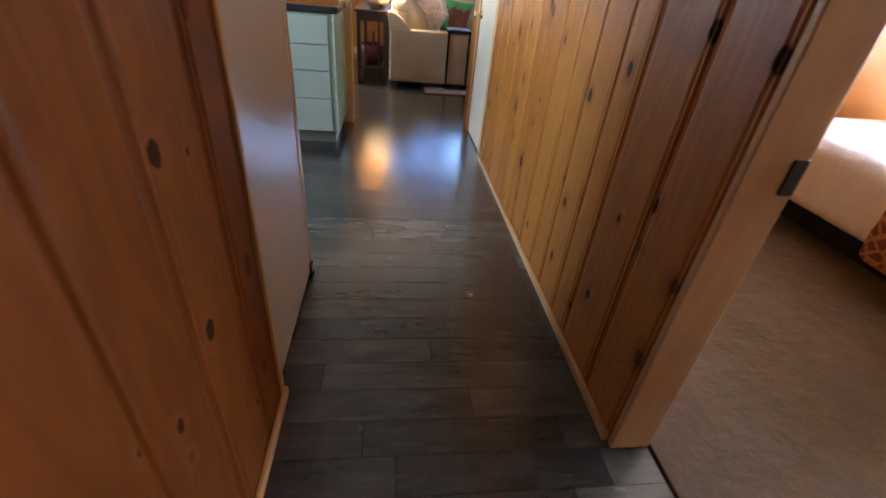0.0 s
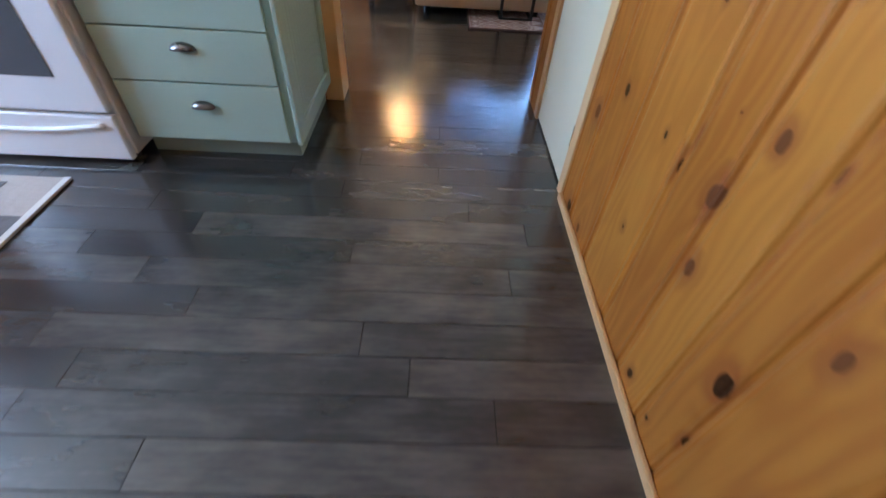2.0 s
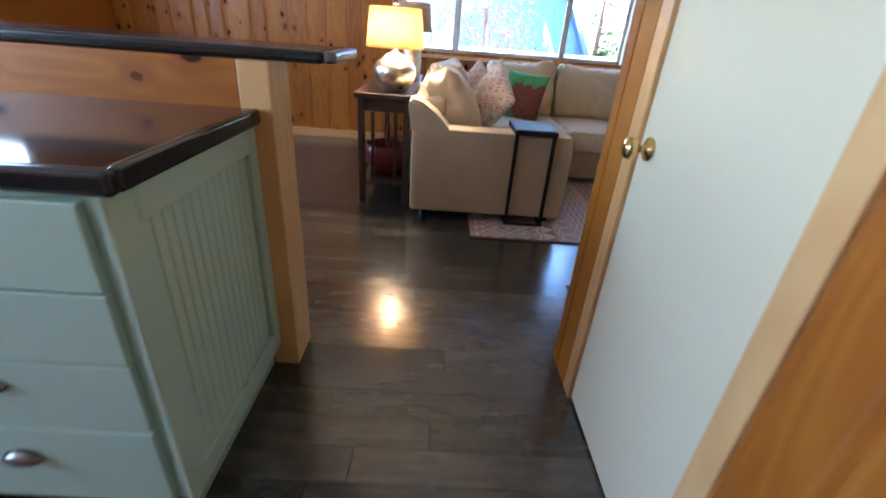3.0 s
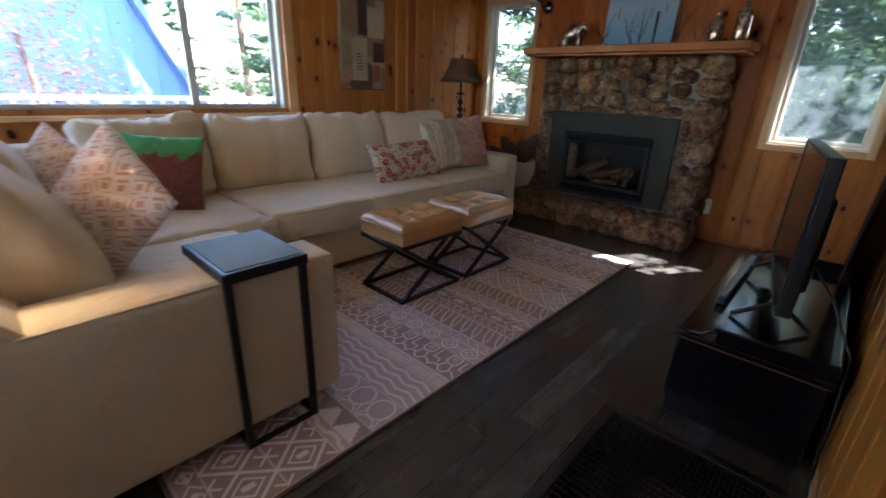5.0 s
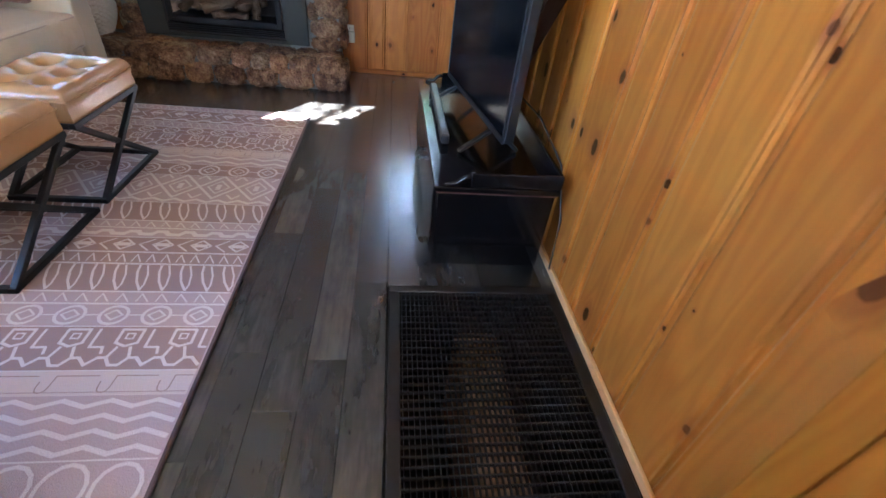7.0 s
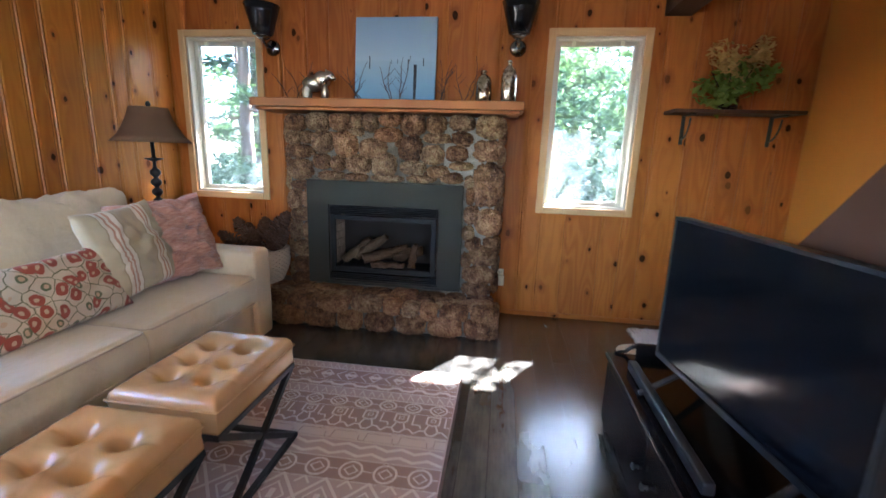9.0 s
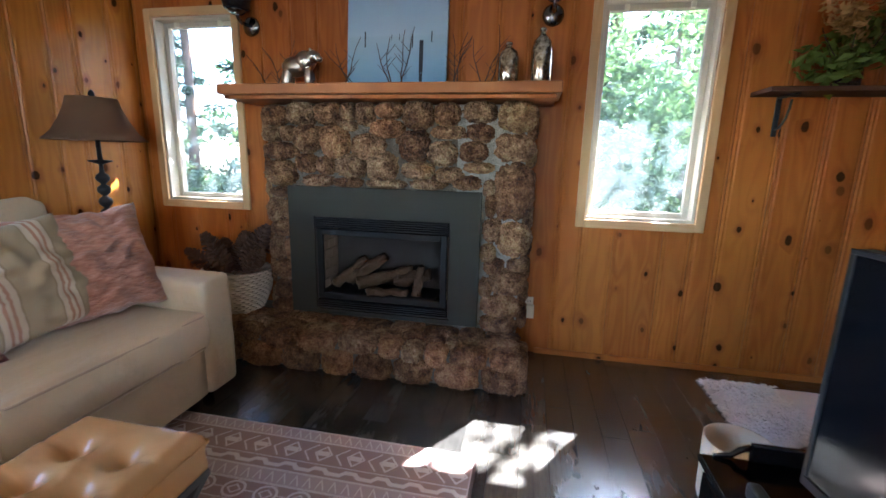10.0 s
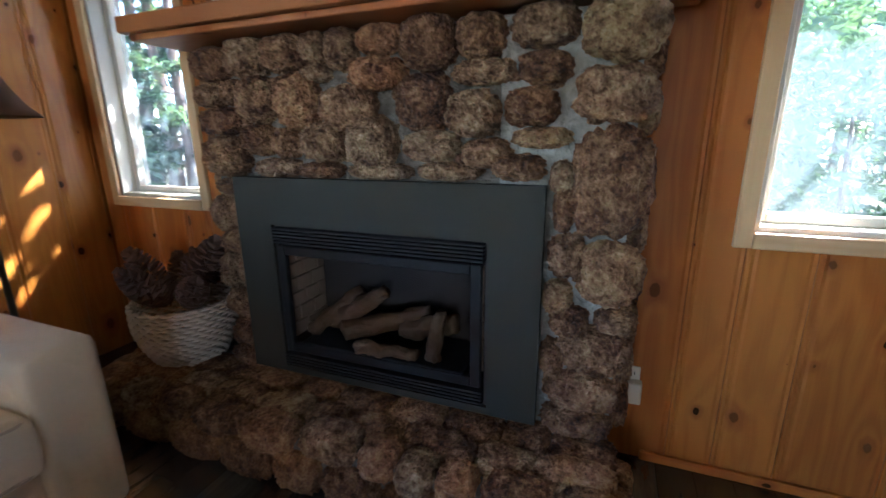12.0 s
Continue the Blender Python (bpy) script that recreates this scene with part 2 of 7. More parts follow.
PINE = pine_material("knotty pine")
PINE_CLEAR = pine_material("clear pine", 0.0, False, (0.40, 0.15, 0.014), (0.25, 0.072, 0.005), 0.5, 0.0, 0.12)
PINE_RED = pine_material("aged red knotty pine", 0.0, True, (0.45, 0.15, 0.022), (0.235, 0.054, 0.007), 0.48, 0.03, 0.25)
# left hall boards: red pine with the hall's shade put into its colour
PINE_DARKENED = pine_material("darkened red knotty pine", 0.0, True, (0.22, 0.056, 0.005), (0.115, 0.021, 0.002), 0.5, 0.02, 0.25)
TRIM = pine_trim_material()
TRIM_PALE = pine_material("pale pine casing", 0.0, False, (0.66, 0.45, 0.23), (0.54, 0.32, 0.13), 0.4)
MANTEL = pine_material("mantel wood", 0.12, True, (0.40, 0.15, 0.04), (0.24, 0.068, 0.016), 0.45, 0.02, 0.25)
BEAM = pine_material("dark stained beam", 0.96, False, gloss=0.6, coat=0.0)
FLOOR = floor_material()
STONE = stone_material()
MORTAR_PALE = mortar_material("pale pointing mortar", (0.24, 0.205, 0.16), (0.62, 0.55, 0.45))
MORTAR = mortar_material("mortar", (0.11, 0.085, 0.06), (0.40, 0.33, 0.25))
SOFA = fabric("oatmeal upholstery", (0.66, 0.53, 0.35), 420, 0.16, 0.7)
SOFA_WELT = fabric("oatmeal welt", (0.50, 0.39, 0.27), 420, 0.12, 0.1)
BLACK = plain("black iron", (0.012, 0.012, 0.014), 0.42, 0.0, 0.4, 60, 0.08)
BLACK_WOOD = plain("black lacquered wood", (0.005, 0.004, 0.004), 0.15, 0.0, 0.5, 30, 0.015, 0.45, coat=0.0)
LEATHER = leather_material()
GREEN = plain("sage green paint", (0.43, 0.55, 0.43), 0.42, 0.0, 0.05, 60, 0.03)
WHITE = plain("white enamel", (0.82, 0.82, 0.8), 0.22, 0.0, 0.03, 20, 0.0)
CREAM = plain("cream paint", (0.80, 0.76, 0.62), 0.4, 0.0, 0.04, 50, 0.04)
DOOR_CREAM = plain("cream door enamel", (0.74, 0.66, 0.47), 0.4, 0.0, 0.05, 50, 0.03)
CREAM_TRIM = plain("cream window vinyl", (0.56, 0.51, 0.41), 0.45, 0.0, 0.05, 50, 0.02)
FRIDGE = plain("fridge side paint", (0.74, 0.66, 0.60), 0.25, 0.0, 0.05, 120, 0.05, coat=0.4)
CHARCOAL = plain("charcoal steel", (0.040, 0.035, 0.025), 0.7, 0.0, 0.12, 60, 0.03, 0.12)
SOOT = plain("soot black", (0.012, 0.010, 0.009), 0.65, 0.0, 0.4, 40, 0.1, 0.2)
STEEL = plain("brushed nickel", (0.2, 0.19, 0.175), 0.28, 1.0, 0.1, 200, 0.05)
BRASS = plain("polished brass", (0.72, 0.5, 0.2), 0.2, 1.0, 0.1, 60, 0.02)
GLASS = glass_material()
SCREEN_MESH = screen_mesh()
CARPET = fabric("brown carpet", (0.135, 0.092, 0.052), 55, 0.7, 0.6)
PLASTER = plain("ceiling paint", (0.78, 0.74, 0.66), 0.9, 0.0, 0.05, 30, 0.1)


# ---- building helpers ----
def world_of(ob):
    m = ob.matrix_basis.copy()
    return world_of(ob.parent) @ ob.matrix_parent_inverse @ m if ob.parent else m


def link(name, me, material, parent=None, label=""):
    ob = new(name, me)
    if material is not None and not me.materials:
        me.materials.append(material)
    if parent is not None:
        ob.parent = parent
        ob.matrix_parent_inverse = world_of(parent).inverted()
    if label:
        ob["label"] = label
    return ob


def part(name, bm, material, parent=None, label="", smooth=False):
    """Links a bmesh as one mesh object; its coordinates are world coordinates."""
    me = bpy.data.meshes.new(name)
    bmesh.ops.recalc_face_normals(bm, faces=bm.faces)
    bm.to_mesh(me)
    bm.free()
    if smooth:
        for p in me.polygons:
            p.use_smooth = True
    return link(name, me, material, parent, label)


def thing(name, at, label, category, group="", kind=""):
    ob = new(name)
    ob.empty_display_size = 0.1
    ob.matrix_basis = Matrix.Translation(at)
    return tagged(ob, label, category, group, kind)


def box(x0, x1, y0, y1, z0, z1, bevel=0.0, seg=2, bm=None, m=None):
    """A box, its edges rounded by bevel, added to bm."""
    bm = bm or bmesh.new()
    g = bmesh.ops.create_cube(bm, size=1.0)
    vs = g['verts']
    for v in vs:
        v.co = Vector(((x0 + x1) / 2 + v.co.x * (x1 - x0), (y0 + y1) / 2 + v.co.y * (y1 - y0), (z0 + z1) / 2 + v.co.z * (z1 - z0)))
    if bevel:
        es = list({e for v in vs for e in v.link_edges})
        r = bmesh.ops.bevel(bm, geom=es, offset=bevel, segments=seg, affect='EDGES', profile=0.5)
        vs = list({v for v in r['verts']} | {v for v in vs if v.is_valid})
    if m is not None:
        bmesh.ops.transform(bm, matrix=m, verts=[v for v in vs if v.is_valid])
    return bm


def bar(a, b, w, d, bm=None, bevel=0.0):
    """A square bar from a to b."""
    a, b = Vector(a), Vector(b)
    q = (b - a).to_track_quat('Z', 'Y').to_matrix().to_4x4()
    return box(-w / 2, w / 2, -d / 2, d / 2, 0, (b - a).length, bevel, 1, bm, Matrix.Translation(a) @ q)


def lathe(profile, at=(0, 0, 0), seg=28, bm=None, m=None):
    """Turns (radius, height) pairs about the upright axis."""
    bm = bm or bmesh.new()
    rings = []
    m = m or Matrix.Translation(at)
    for r, z in profile:
        rings.append([bm.verts.new(m @ Vector((r * math.cos(2 * math.pi * i / seg), r * math.sin(2 * math.pi * i / seg), z))) for i in range(seg)])
    for a, b in zip(rings, rings[1:]):
        for i in range(seg):
            bm.faces.new((a[i], a[(i + 1) % seg], b[(i + 1) % seg], b[i]))
    for ring in (rings[0], rings[-1]):
        bm.faces.new(ring)
    return bm


def tube(points, r0, r1=None, seg=7, bm=None):
    """A tapered round rod through points."""
    bm = bm or bmesh.new()
    r1 = r0 if r1 is None else r1
    pts = [Vector(p) for p in points]
    rings = []
    side = None
    for i, p in enumerate(pts):
        d = (pts[min(i + 1, len(pts) - 1)] - pts[max(i - 1, 0)]).normalized()
        if side is None:
            side = d.orthogonal().normalized()
        side = (side - d * side.dot(d)).normalized()
        up = d.cross(side)
        r = r0 + (r1 - r0) * i / max(1, len(pts) - 1)
        rings.append([bm.verts.new(p + side * r * math.cos(2 * math.pi * k / seg) + up * r * math.sin(2 * math.pi * k / seg)) for k in range(seg)])
    for a, b in zip(rings, rings[1:]):
        for k in range(seg):
            bm.faces.new((a[k], a[(k + 1) % seg], b[(k + 1) % seg], b[k]))
    bm.faces.new(rings[0])
    bm.faces.new(rings[-1])
    return bm


def uv_boards(me, u_axis, v_axis):
    """UVs in metres across (u) and along (v) a board."""
    lay = me.uv_layers.new(name="UVMap")
    for lp in me.loops:
        co = me.vertices[lp.vertex_index].co
        lay.data[lp.index].uv = (co[u_axis], co[v_axis])


def board(name, x0, x1, y0, y1, z0, z1, material, parent=None, label="", bevel=0.004, along=None):
    """A straight board with wood UVs along its longest side."""
    size = (x1 - x0, y1 - y0, z1 - z0)
    along = max(range(3), key=lambda i: size[i]) if along is None else along
    across = max((i for i in range(3) if i != along), key=lambda i: size[i])
    ob = part(name, box(x0, x1, y0, y1, z0, z1, bevel), material, parent, label)
    uv_boards(ob.data, across, along)
    return ob


PROFILE = ((0, -0.008), (0.003, -0.008), (0.009, -0.0012), (0.018, -0.0032), (0.027, 0.0))


def plank(parent, axis, face, out, u0, u1, low, high, material=None):
    """One upright wall board with moulded edges. axis: 'x' or 'y', along which the wall runs; out: +1 or -1, the way it faces;
    low, high: heights, or functions of the place along the wall."""
    low_f = low if callable(low) else (lambda u: low)
    high_f = high if callable(high) else (lambda u: high)
    w = u1 - u0
    prof = [(0.0, -0.018)] + [(u, d) for u, d in PROFILE] + [(w - u, d) for u, d in reversed(PROFILE)] + [(w, -0.018)]
    if w < 0.06:
        prof = [(0, -0.018), (0, -0.008), (0.006, 0), (w - 0.006, 0), (w, -0.008), (w, -0.018)]
    verts, faces = [], []
    for zf in (low_f, high_f):
        for u, d in prof:
            p = face + out * (d + 0.018)
            verts.append((u0 + u, p, zf(u0 + u)) if axis == 'x' else (p, u0 + u, zf(u0 + u)))
    k = len(prof)
    for i in range(k - 1):
        faces.append((i, i + 1, k + i + 1, k + i))
    faces += [tuple(range(k)), tuple(range(k, 2 * k))]
    me = bpy.data.meshes.new("plank")
    me.from_pydata(verts, [], faces)
    bm = bmesh.new()
    bm.from_mesh(me)
    bmesh.ops.recalc_face_normals(bm, faces=bm.faces)
    bm.to_mesh(me)
    bm.free()
    uv_boards(me, 0 if axis == 'x' else 1, 2)
    return link("plank", me, material or PINE, parent)


def splits(a, b, fixed, rng, lo=0.13, hi=0.26):
    """Board edges from a to b of uneven width that meet the fixed places."""
    edges = sorted({a, b, *[f for f in fixed if a < f < b]})
    out = [a]
    for e0, e1 in zip(edges, edges[1:]):
        n = max(1, round((e1 - e0) / 0.19))
        ws = [rng.uniform(lo, hi) for _ in range(n)]
        s = (e1 - e0) / sum(ws)
        at = e0
        for w in ws[:-1]:
            at += w * s
            out.append(at)
        out.append(e1)
    return out


def plank_wall(wall, axis, face, out, a, b, z0, z1, holes=(), seed=1, material=None):
    """Boards a wall from a to b, round holes (u0, u1, z0, z1)."""
    rng = random.Random(seed)
    edges = splits(a, b, [h for hole in holes for h in hole[:2]], rng)
    for u0, u1 in zip(edges, edges[1:]):
        mid = (u0 + u1) / 2
        spans = [(z0, z1)]
        for h in holes:
            if h[0] < mid < h[1]:
                spans = [s for lo, hi in spans for s in ((lo, min(hi, h[2])), (max(lo, h[3]), hi)) if s[1] - s[0] > 0.01]
        for lo, hi in spans:
            plank(wall, axis, face, out, u0, u1, lo, hi, material)


def solid_wall(name, axis, c0, c1, a, b, z0, z1, holes, material, label):
    """A wall of thickness c0..c1 from a to b with openings through it."""
    bm = bmesh.new()
    us = sorted({a, b, *[u for h in holes for u in h[:2]]})
    for u0, u1 in zip(us, us[1:]):
        mid = (u0 + u1) / 2
        spans = [(z0, z1)]
        for h in holes:
            if h[0] < mid < h[1]:
                spans = [s for lo, hi in spans for s in ((lo, min(hi, h[2])), (max(lo, h[3]), hi)) if s[1] - s[0] > 0.005]
        for lo, hi in spans:
            if axis == 'x':
                box(u0, u1, c0, c1, lo, hi, bm=bm)
            else:
                box(c0, c1, u0, u1, lo, hi, bm=bm)
    ob = part(name, bm, material)
    return tagged(ob, label, "wall", kind="structure")


# ---- the rooms ----
CEIL = 2.44
WX = 4.46           # fireplace wall
WY = 7.89           # window wall
TY = 4.255          # wall under the stairs
HX = 0.712          # hall wall with the closet door
LX = -0.300         # hall wall beside the fridge
KX = -3.2           # far kitchen wall
W1 = (7.165, 7.745, 0.855, 2.02)
W2 = (4.388, 4.972, 0.855, 2.02)
BW = (-0.30, 2.08, 0.965, 2.12)
GRILLE = (0.905, 1.782, 4.275, 4.905)

wall_fire = solid_wall("wall_east", 'y', WX + 0.018, WX + 0.16, 3.2, WY + 0.16, 0, CEIL, [W1, W2], PINE, "knotty pine board wall around the stone fireplace")
plank_wall(wall_fire, 'y', WX + 0.018, -1, 3.3, WY, 0, CEIL, [W1, W2], 3, PINE_RED)
wall_win = solid_wall("wall_north", 'x', WY + 0.018, WY + 0.16, KX - 0.16, WX + 0.018, 0, CEIL, [BW], PINE, "knotty pine board wall with the large window")
plank_wall(wall_win, 'x', WY + 0.018, -1, KX, WX, 0, CEIL, [BW], 8)
wall_tv = solid_wall("wall_stairs", 'x', TY - 0.12, TY - 0.018, HX + 0.02, 1.2, 0, CEIL, [], PINE, "knotty pine wall under the staircase")


def stair_line(x):
    """Lower edge of the stringer over the boarded wall."""
    return min(CEIL, max(0.02, 0.86 + (2.5 - x)))


rng_tv = random.Random(21)
tv_edges = splits(HX + 0.172, 3.3, [], rng_tv)
for e0, e1 in zip(tv_edges, tv_edges[1:]):
    plank(wall_tv, 'x', TY - 0.018, 1, e0, e1, 0.0, stair_line)
bm = bmesh.new()
tri = [bm.verts.new((x, y, z)) for y in (TY - 0.10, TY - 0.02) for x, z in ((1.2, 0.0), (3.32, 0.0), (1.2, 2.14))]
for f in ((0, 1, 2), (3, 4, 5), (0, 1, 4, 3), (1, 2, 5, 4), (2, 0, 3, 5)):
    bm.faces.new([tri[i] for i in f])
part("backing", bm, PINE, wall_tv)

wall_hall = solid_wall("wall_hall", 'y', HX + 0.018, HX + 0.11, -1.6, TY - 0.018, 0, CEIL, [(0.14, 1.03, 0.0, 2.03), (3.5, 4.10, 0.0, 2.02)], PINE, "hall wall of varnished knotty pine boards")
rng_h = random.Random(5)
for a0, a1 in ((-1.6, 0.04), (1.032, 3.435)):
    ed = splits(a0, a1, [], rng_h)
    for e0, e1 in zip(ed, ed[1:]):
        plank(wall_hall, 'y', HX + 0.018, -1, e0, e1, 0.0, CEIL)
wall_left = solid_wall("wall_left", 'y', LX - 0.11, LX - 0.018, -1.6, 1.24, 0, CEIL, [], PINE, "short hall wall of knotty pine beside the fridge")
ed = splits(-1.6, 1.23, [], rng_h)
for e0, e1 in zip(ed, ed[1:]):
    plank(wall_left, 'y', LX - 0.018, 1, e0, e1, 0.0, CEIL, PINE_DARKENED)
board("corner_trim", LX - 0.11, LX + 0.004, 1.232, 1.254, 0, CEIL, TRIM, wall_left)
solid_wall("wall_kitchen", 'y', KX - 0.16, KX, 1.0, WY + 0.16, 0, CEIL, [(2.0, 3.4, 1.05, 2.1), (5.6, 6.4, 1.2, 2.0)], PINE, "plain far kitchen wall")
solid_wall("wall_fridge", 'x', 1.06, 1.2, KX, LX - 0.111, 0, CEIL, [], PINE, "plain wall behind the fridge")
solid_wall("wall_south", 'x', -1.76, -1.6, -1.0, 4.62, 0, CEIL, [], PINE, "plain wall closing the hall")
solid_wall("wall_stairwell", 'x', 3.1, 3.3, HX + 0.11, WX + 0.16, 0, CEIL, [], PINE, "plain wall behind the stairs")
solid_wall("wall_bedroom", 'y', 4.46, 4.62, -1.6, 3.1, 0, CEIL, [(0.4, 2.2, 0.9, 2.1)], PLASTER, "plain bedroom wall with a window")
solid_wall("wall_hall_end", 'y', -1.0, LX - 0.11, -1.6, -1.5, 0, CEIL, [], PINE, "plain wall closing the hall side")
ceil = part("ceiling", box(KX - 0.16, 4.62, -1.76, WY + 0.16, CEIL, CEIL + 0.12), PLASTER)
tagged(ceil, "plain ceiling over the rooms", "ceiling", kind="structure")

# eaves outside the fireplace wall and the window wall
for nm, dims in (("roof_eave", (WX + 0.16, WX + 1.05, 2.5, 9.0, 2.42, 2.56)),):
    e = part(nm, box(*dims, 0.01), BEAM)
    tagged(e, "dark wooden roof overhang outside the windows", "eave", kind="structure")

# floor slab with the pit of the floor furnace
gx0, gx1, gy0, gy1 = GRILLE
bm = bmesh.new()
for dims in ((KX - 0.16, gx0, -1.76, WY + 0.1), (gx1, 4.62, -1.76, WY + 0.1), (gx0, gx1, -1.76, gy0), (gx0, gx1, gy1, WY + 0.1)):
    box(*dims, -0.12, -0.014, bm=bm)
for dims in ((gx0 - 0.03, gx0, gy0, gy1), (gx1, gx1 + 0.03, gy0, gy1), (gx0 - 0.03, gx1 + 0.03, gy0 - 0.03, gy0), (gx0 - 0.03, gx1 + 0.03, gy1, gy1 + 0.03)):
    box(*dims, -0.6, -0.121, bm=bm)
box(gx0 - 0.03, gx1 + 0.03, gy0 - 0.03, gy1 + 0.03, -0.63, -0.6, bm=bm)
floor = tagged(part("floor", bm, SOOT), "dark hardwood plank floor with a satin sheen", "floor", kind="structure")

# ---- windows, doors and trim ----
def side_window(name, hole, label):
    """A casement in the fireplace wall: casing, frame, sash, pane, sill."""
    y0, y1, z0, z1 = hole
    w = thing(name, (WX, (y0 + y1) / 2, z0), label, "window", kind="structure")
    o = 0.048
    board("casing_side", WX - 0.02, WX + 0.0, y0 - o, y0, z0 - o, z1 + o, TRIM_PALE, w)
    board("casing_side", WX - 0.02, WX + 0.0, y1, y1 + o, z0 - o, z1 + o, TRIM_PALE, w)
    board("casing_top", WX - 0.022, WX + 0.0, y0, y1, z1, z1 + o, TRIM_PALE, w)
    board("casing_bottom", WX - 0.026, WX + 0.0, y0, y1, z0 - o, z0, TRIM_PALE, w)
    bm = bmesh.new()
    for a in ((y0, y0 + 0.016, z0, z1), (y1 - 0.016, y1, z0, z1), (y0 + 0.016, y1 - 0.016, z1 - 0.016, z1), (y0 + 0.016, y1 - 0.016, z0, z0 + 0.016)):
        box(WX + 0.001, WX + 0.155, *a, 0.002, 1, bm)
    part("window_frame", bm, CREAM_TRIM, w)
    bm = bmesh.new()
    q = 0.016
    for a in ((y0 + q, y0 + q + 0.03, z0 + q, z1 - q), (y1 - q - 0.03, y1 - q, z0 + q, z1 - q), (y0 + q + 0.03, y1 - q - 0.03, z1 - q - 0.03, z1 - q), (y0 + q + 0.03, y1 - q - 0.03, z0 + q, z0 + q + 0.03)):
        box(WX + 0.07, WX + 0.11, *a, 0.004, 2, bm)
    part("sash", bm, CREAM_TRIM, w, "cream vinyl sash")
    g = part("pane", box(WX + 0.088, WX + 0.092, y0 + q + 0.028, y1 - q - 0.028, z0 + q + 0.028, z1 - q - 0.028), GLASS, w)
    g.visible_shadow = False
    part("insect_screen", box(WX + 0.118, WX + 0.1195, y0 + q, y1 - q, z0 + q, z1 - q), SCREEN_MESH, w, "fine grey insect screen").visible_shadow = False
    for yy in (y0 + 0.13, y1 - 0.13):
        part("latch", box(WX + 0.045, WX + 0.069, yy - 0.012, yy + 0.012, z1 - 0.05, z1 - 0.018, 0.004), CREAM, w)
    return w


side_window("window_1", W1, "narrow casement window with pale pine casing")
side_window("window_2", W2, "narrow casement window with pale pine casing")


def big_window():
    x0, x1, z0, z1 = BW
    w = thing("window_3", ((x0 + x1) / 2, WY, z0), "wide three-part sliding window with pine casing", "window", kind="structure")
    o = 0.08
    for a, b in ((x0 - o, x0), (x1, x1 + o)):
        board("casing_side", a, b, WY - 0.024, WY, z0 - 0.03, z1 + o, TRIM, w)
    board("casing_top", x0, x1, WY - 0.024, WY, z1, z1 + o, TRIM, w)
    board("window_sill", x0 - o, x1 + o, WY - 0.045, WY + 0.02, z0 - 0.06, z0 - 0.03, TRIM, w)
    bm = bmesh.new()
    for a in ((x0, x0 + 0.03, z0 - 0.03, z1), (x1 - 0.03, x1, z0 - 0.03, z1), (x0 + 0.03, x1 - 0.03, z1 - 0.03, z1), (x0 + 0.03, x1 - 0.03, z0 - 0.03, z0)):
        box(a[0], a[1], WY + 0.02, WY + 0.155, a[2], a[3], 0.003, 1, bm)
    part("window_frame", bm, CREAM_TRIM, w)
    for a, b in ((x0 + 0.03, 0.285), (0.285, 1.415), (1.415, x1 - 0.03)):
        mid = a > 0 and b < 1.5
        yy = WY + (0.05 if mid else 0.085)
        bm = bmesh.new()
        for c in ((a, a + 0.032, z0, z1 - 0.03), (b - 0.032, b, z0, z1 - 0.03), (a + 0.032, b - 0.032, z1 - 0.06, z1 - 0.03), (a + 0.032, b - 0.032, z0, z0 + 0.03)):
            box(c[0], c[1], yy, yy + 0.03, c[2], c[3], 0.003, 1, bm)
        s = part("sash", bm, CREAM_TRIM, w)
        g = part("pane", box(a + 0.03, b - 0.03, yy + 0.013, yy + 0.017, z0 + 0.028, z1 - 0.058), GLASS, s)
        g.visible_shadow = False
    return w


big_window()

# closet door in the hall
bm = bmesh.new()
box(HX + 0.008, HX + 0.043, 3.503, 4.097, 0.012, 2.015, 0.003, 1, bm)
door = tagged(part("door_1", bm, DOOR_CREAM), "cream painted flush closet door, closed", "door", kind="structure")
for y0, y1 in ((3.435, 3.5), (4.10, 4.165)):
    board("door_casing", HX - 0.004, HX + 0.014, y0, y1, 0, 2.08, TRIM, door)
board("door_casing", HX - 0.004, HX + 0.014, 3.5, 4.10, 2.02, 2.085, TRIM, door)
for z in (0.24, 1.78):
    part("hinge", box(HX + 0.001, HX + 0.010, 3.492, 3.518, z - 0.045, z + 0.045, 0.002), BRASS, door, "tarnished brass hinge")
m = Matrix.Translation((HX + 0.008, 4.04, 0.936)) @ Matrix.Rotation(radians(-90), 4, 'Y')
part("door_handle", lathe([(0.001, 0), (0.030, 0.0), (0.030, 0.006), (0.012, 0.010), (0.011, 0.030), (0.024, 0.040), (0.028, 0.052), (0.024, 0.064), (0.001, 0.068)], seg=24, m=m), BRASS, door, "polished brass knob", True)
# corner boards where the hall meets the living room
corner = tagged(board("corner_board", HX - 0.004, HX + 0.168, 4.1655, 4.269, 0, CEIL, PINE_CLEAR), "pine corner post at the end of the hall wall", "trim", kind="structure")
board("corner_board_edge", HX - 0.006, HX + 0.104, 4.2695, 4.332, 0, CEIL, PINE_CLEAR, corner, "", 0.005)
board("corner_board_edge", HX + 0.1055, HX + 0.168, 4.2695, 4.330, 0, CEIL, PINE_CLEAR, corner, "", 0.005)

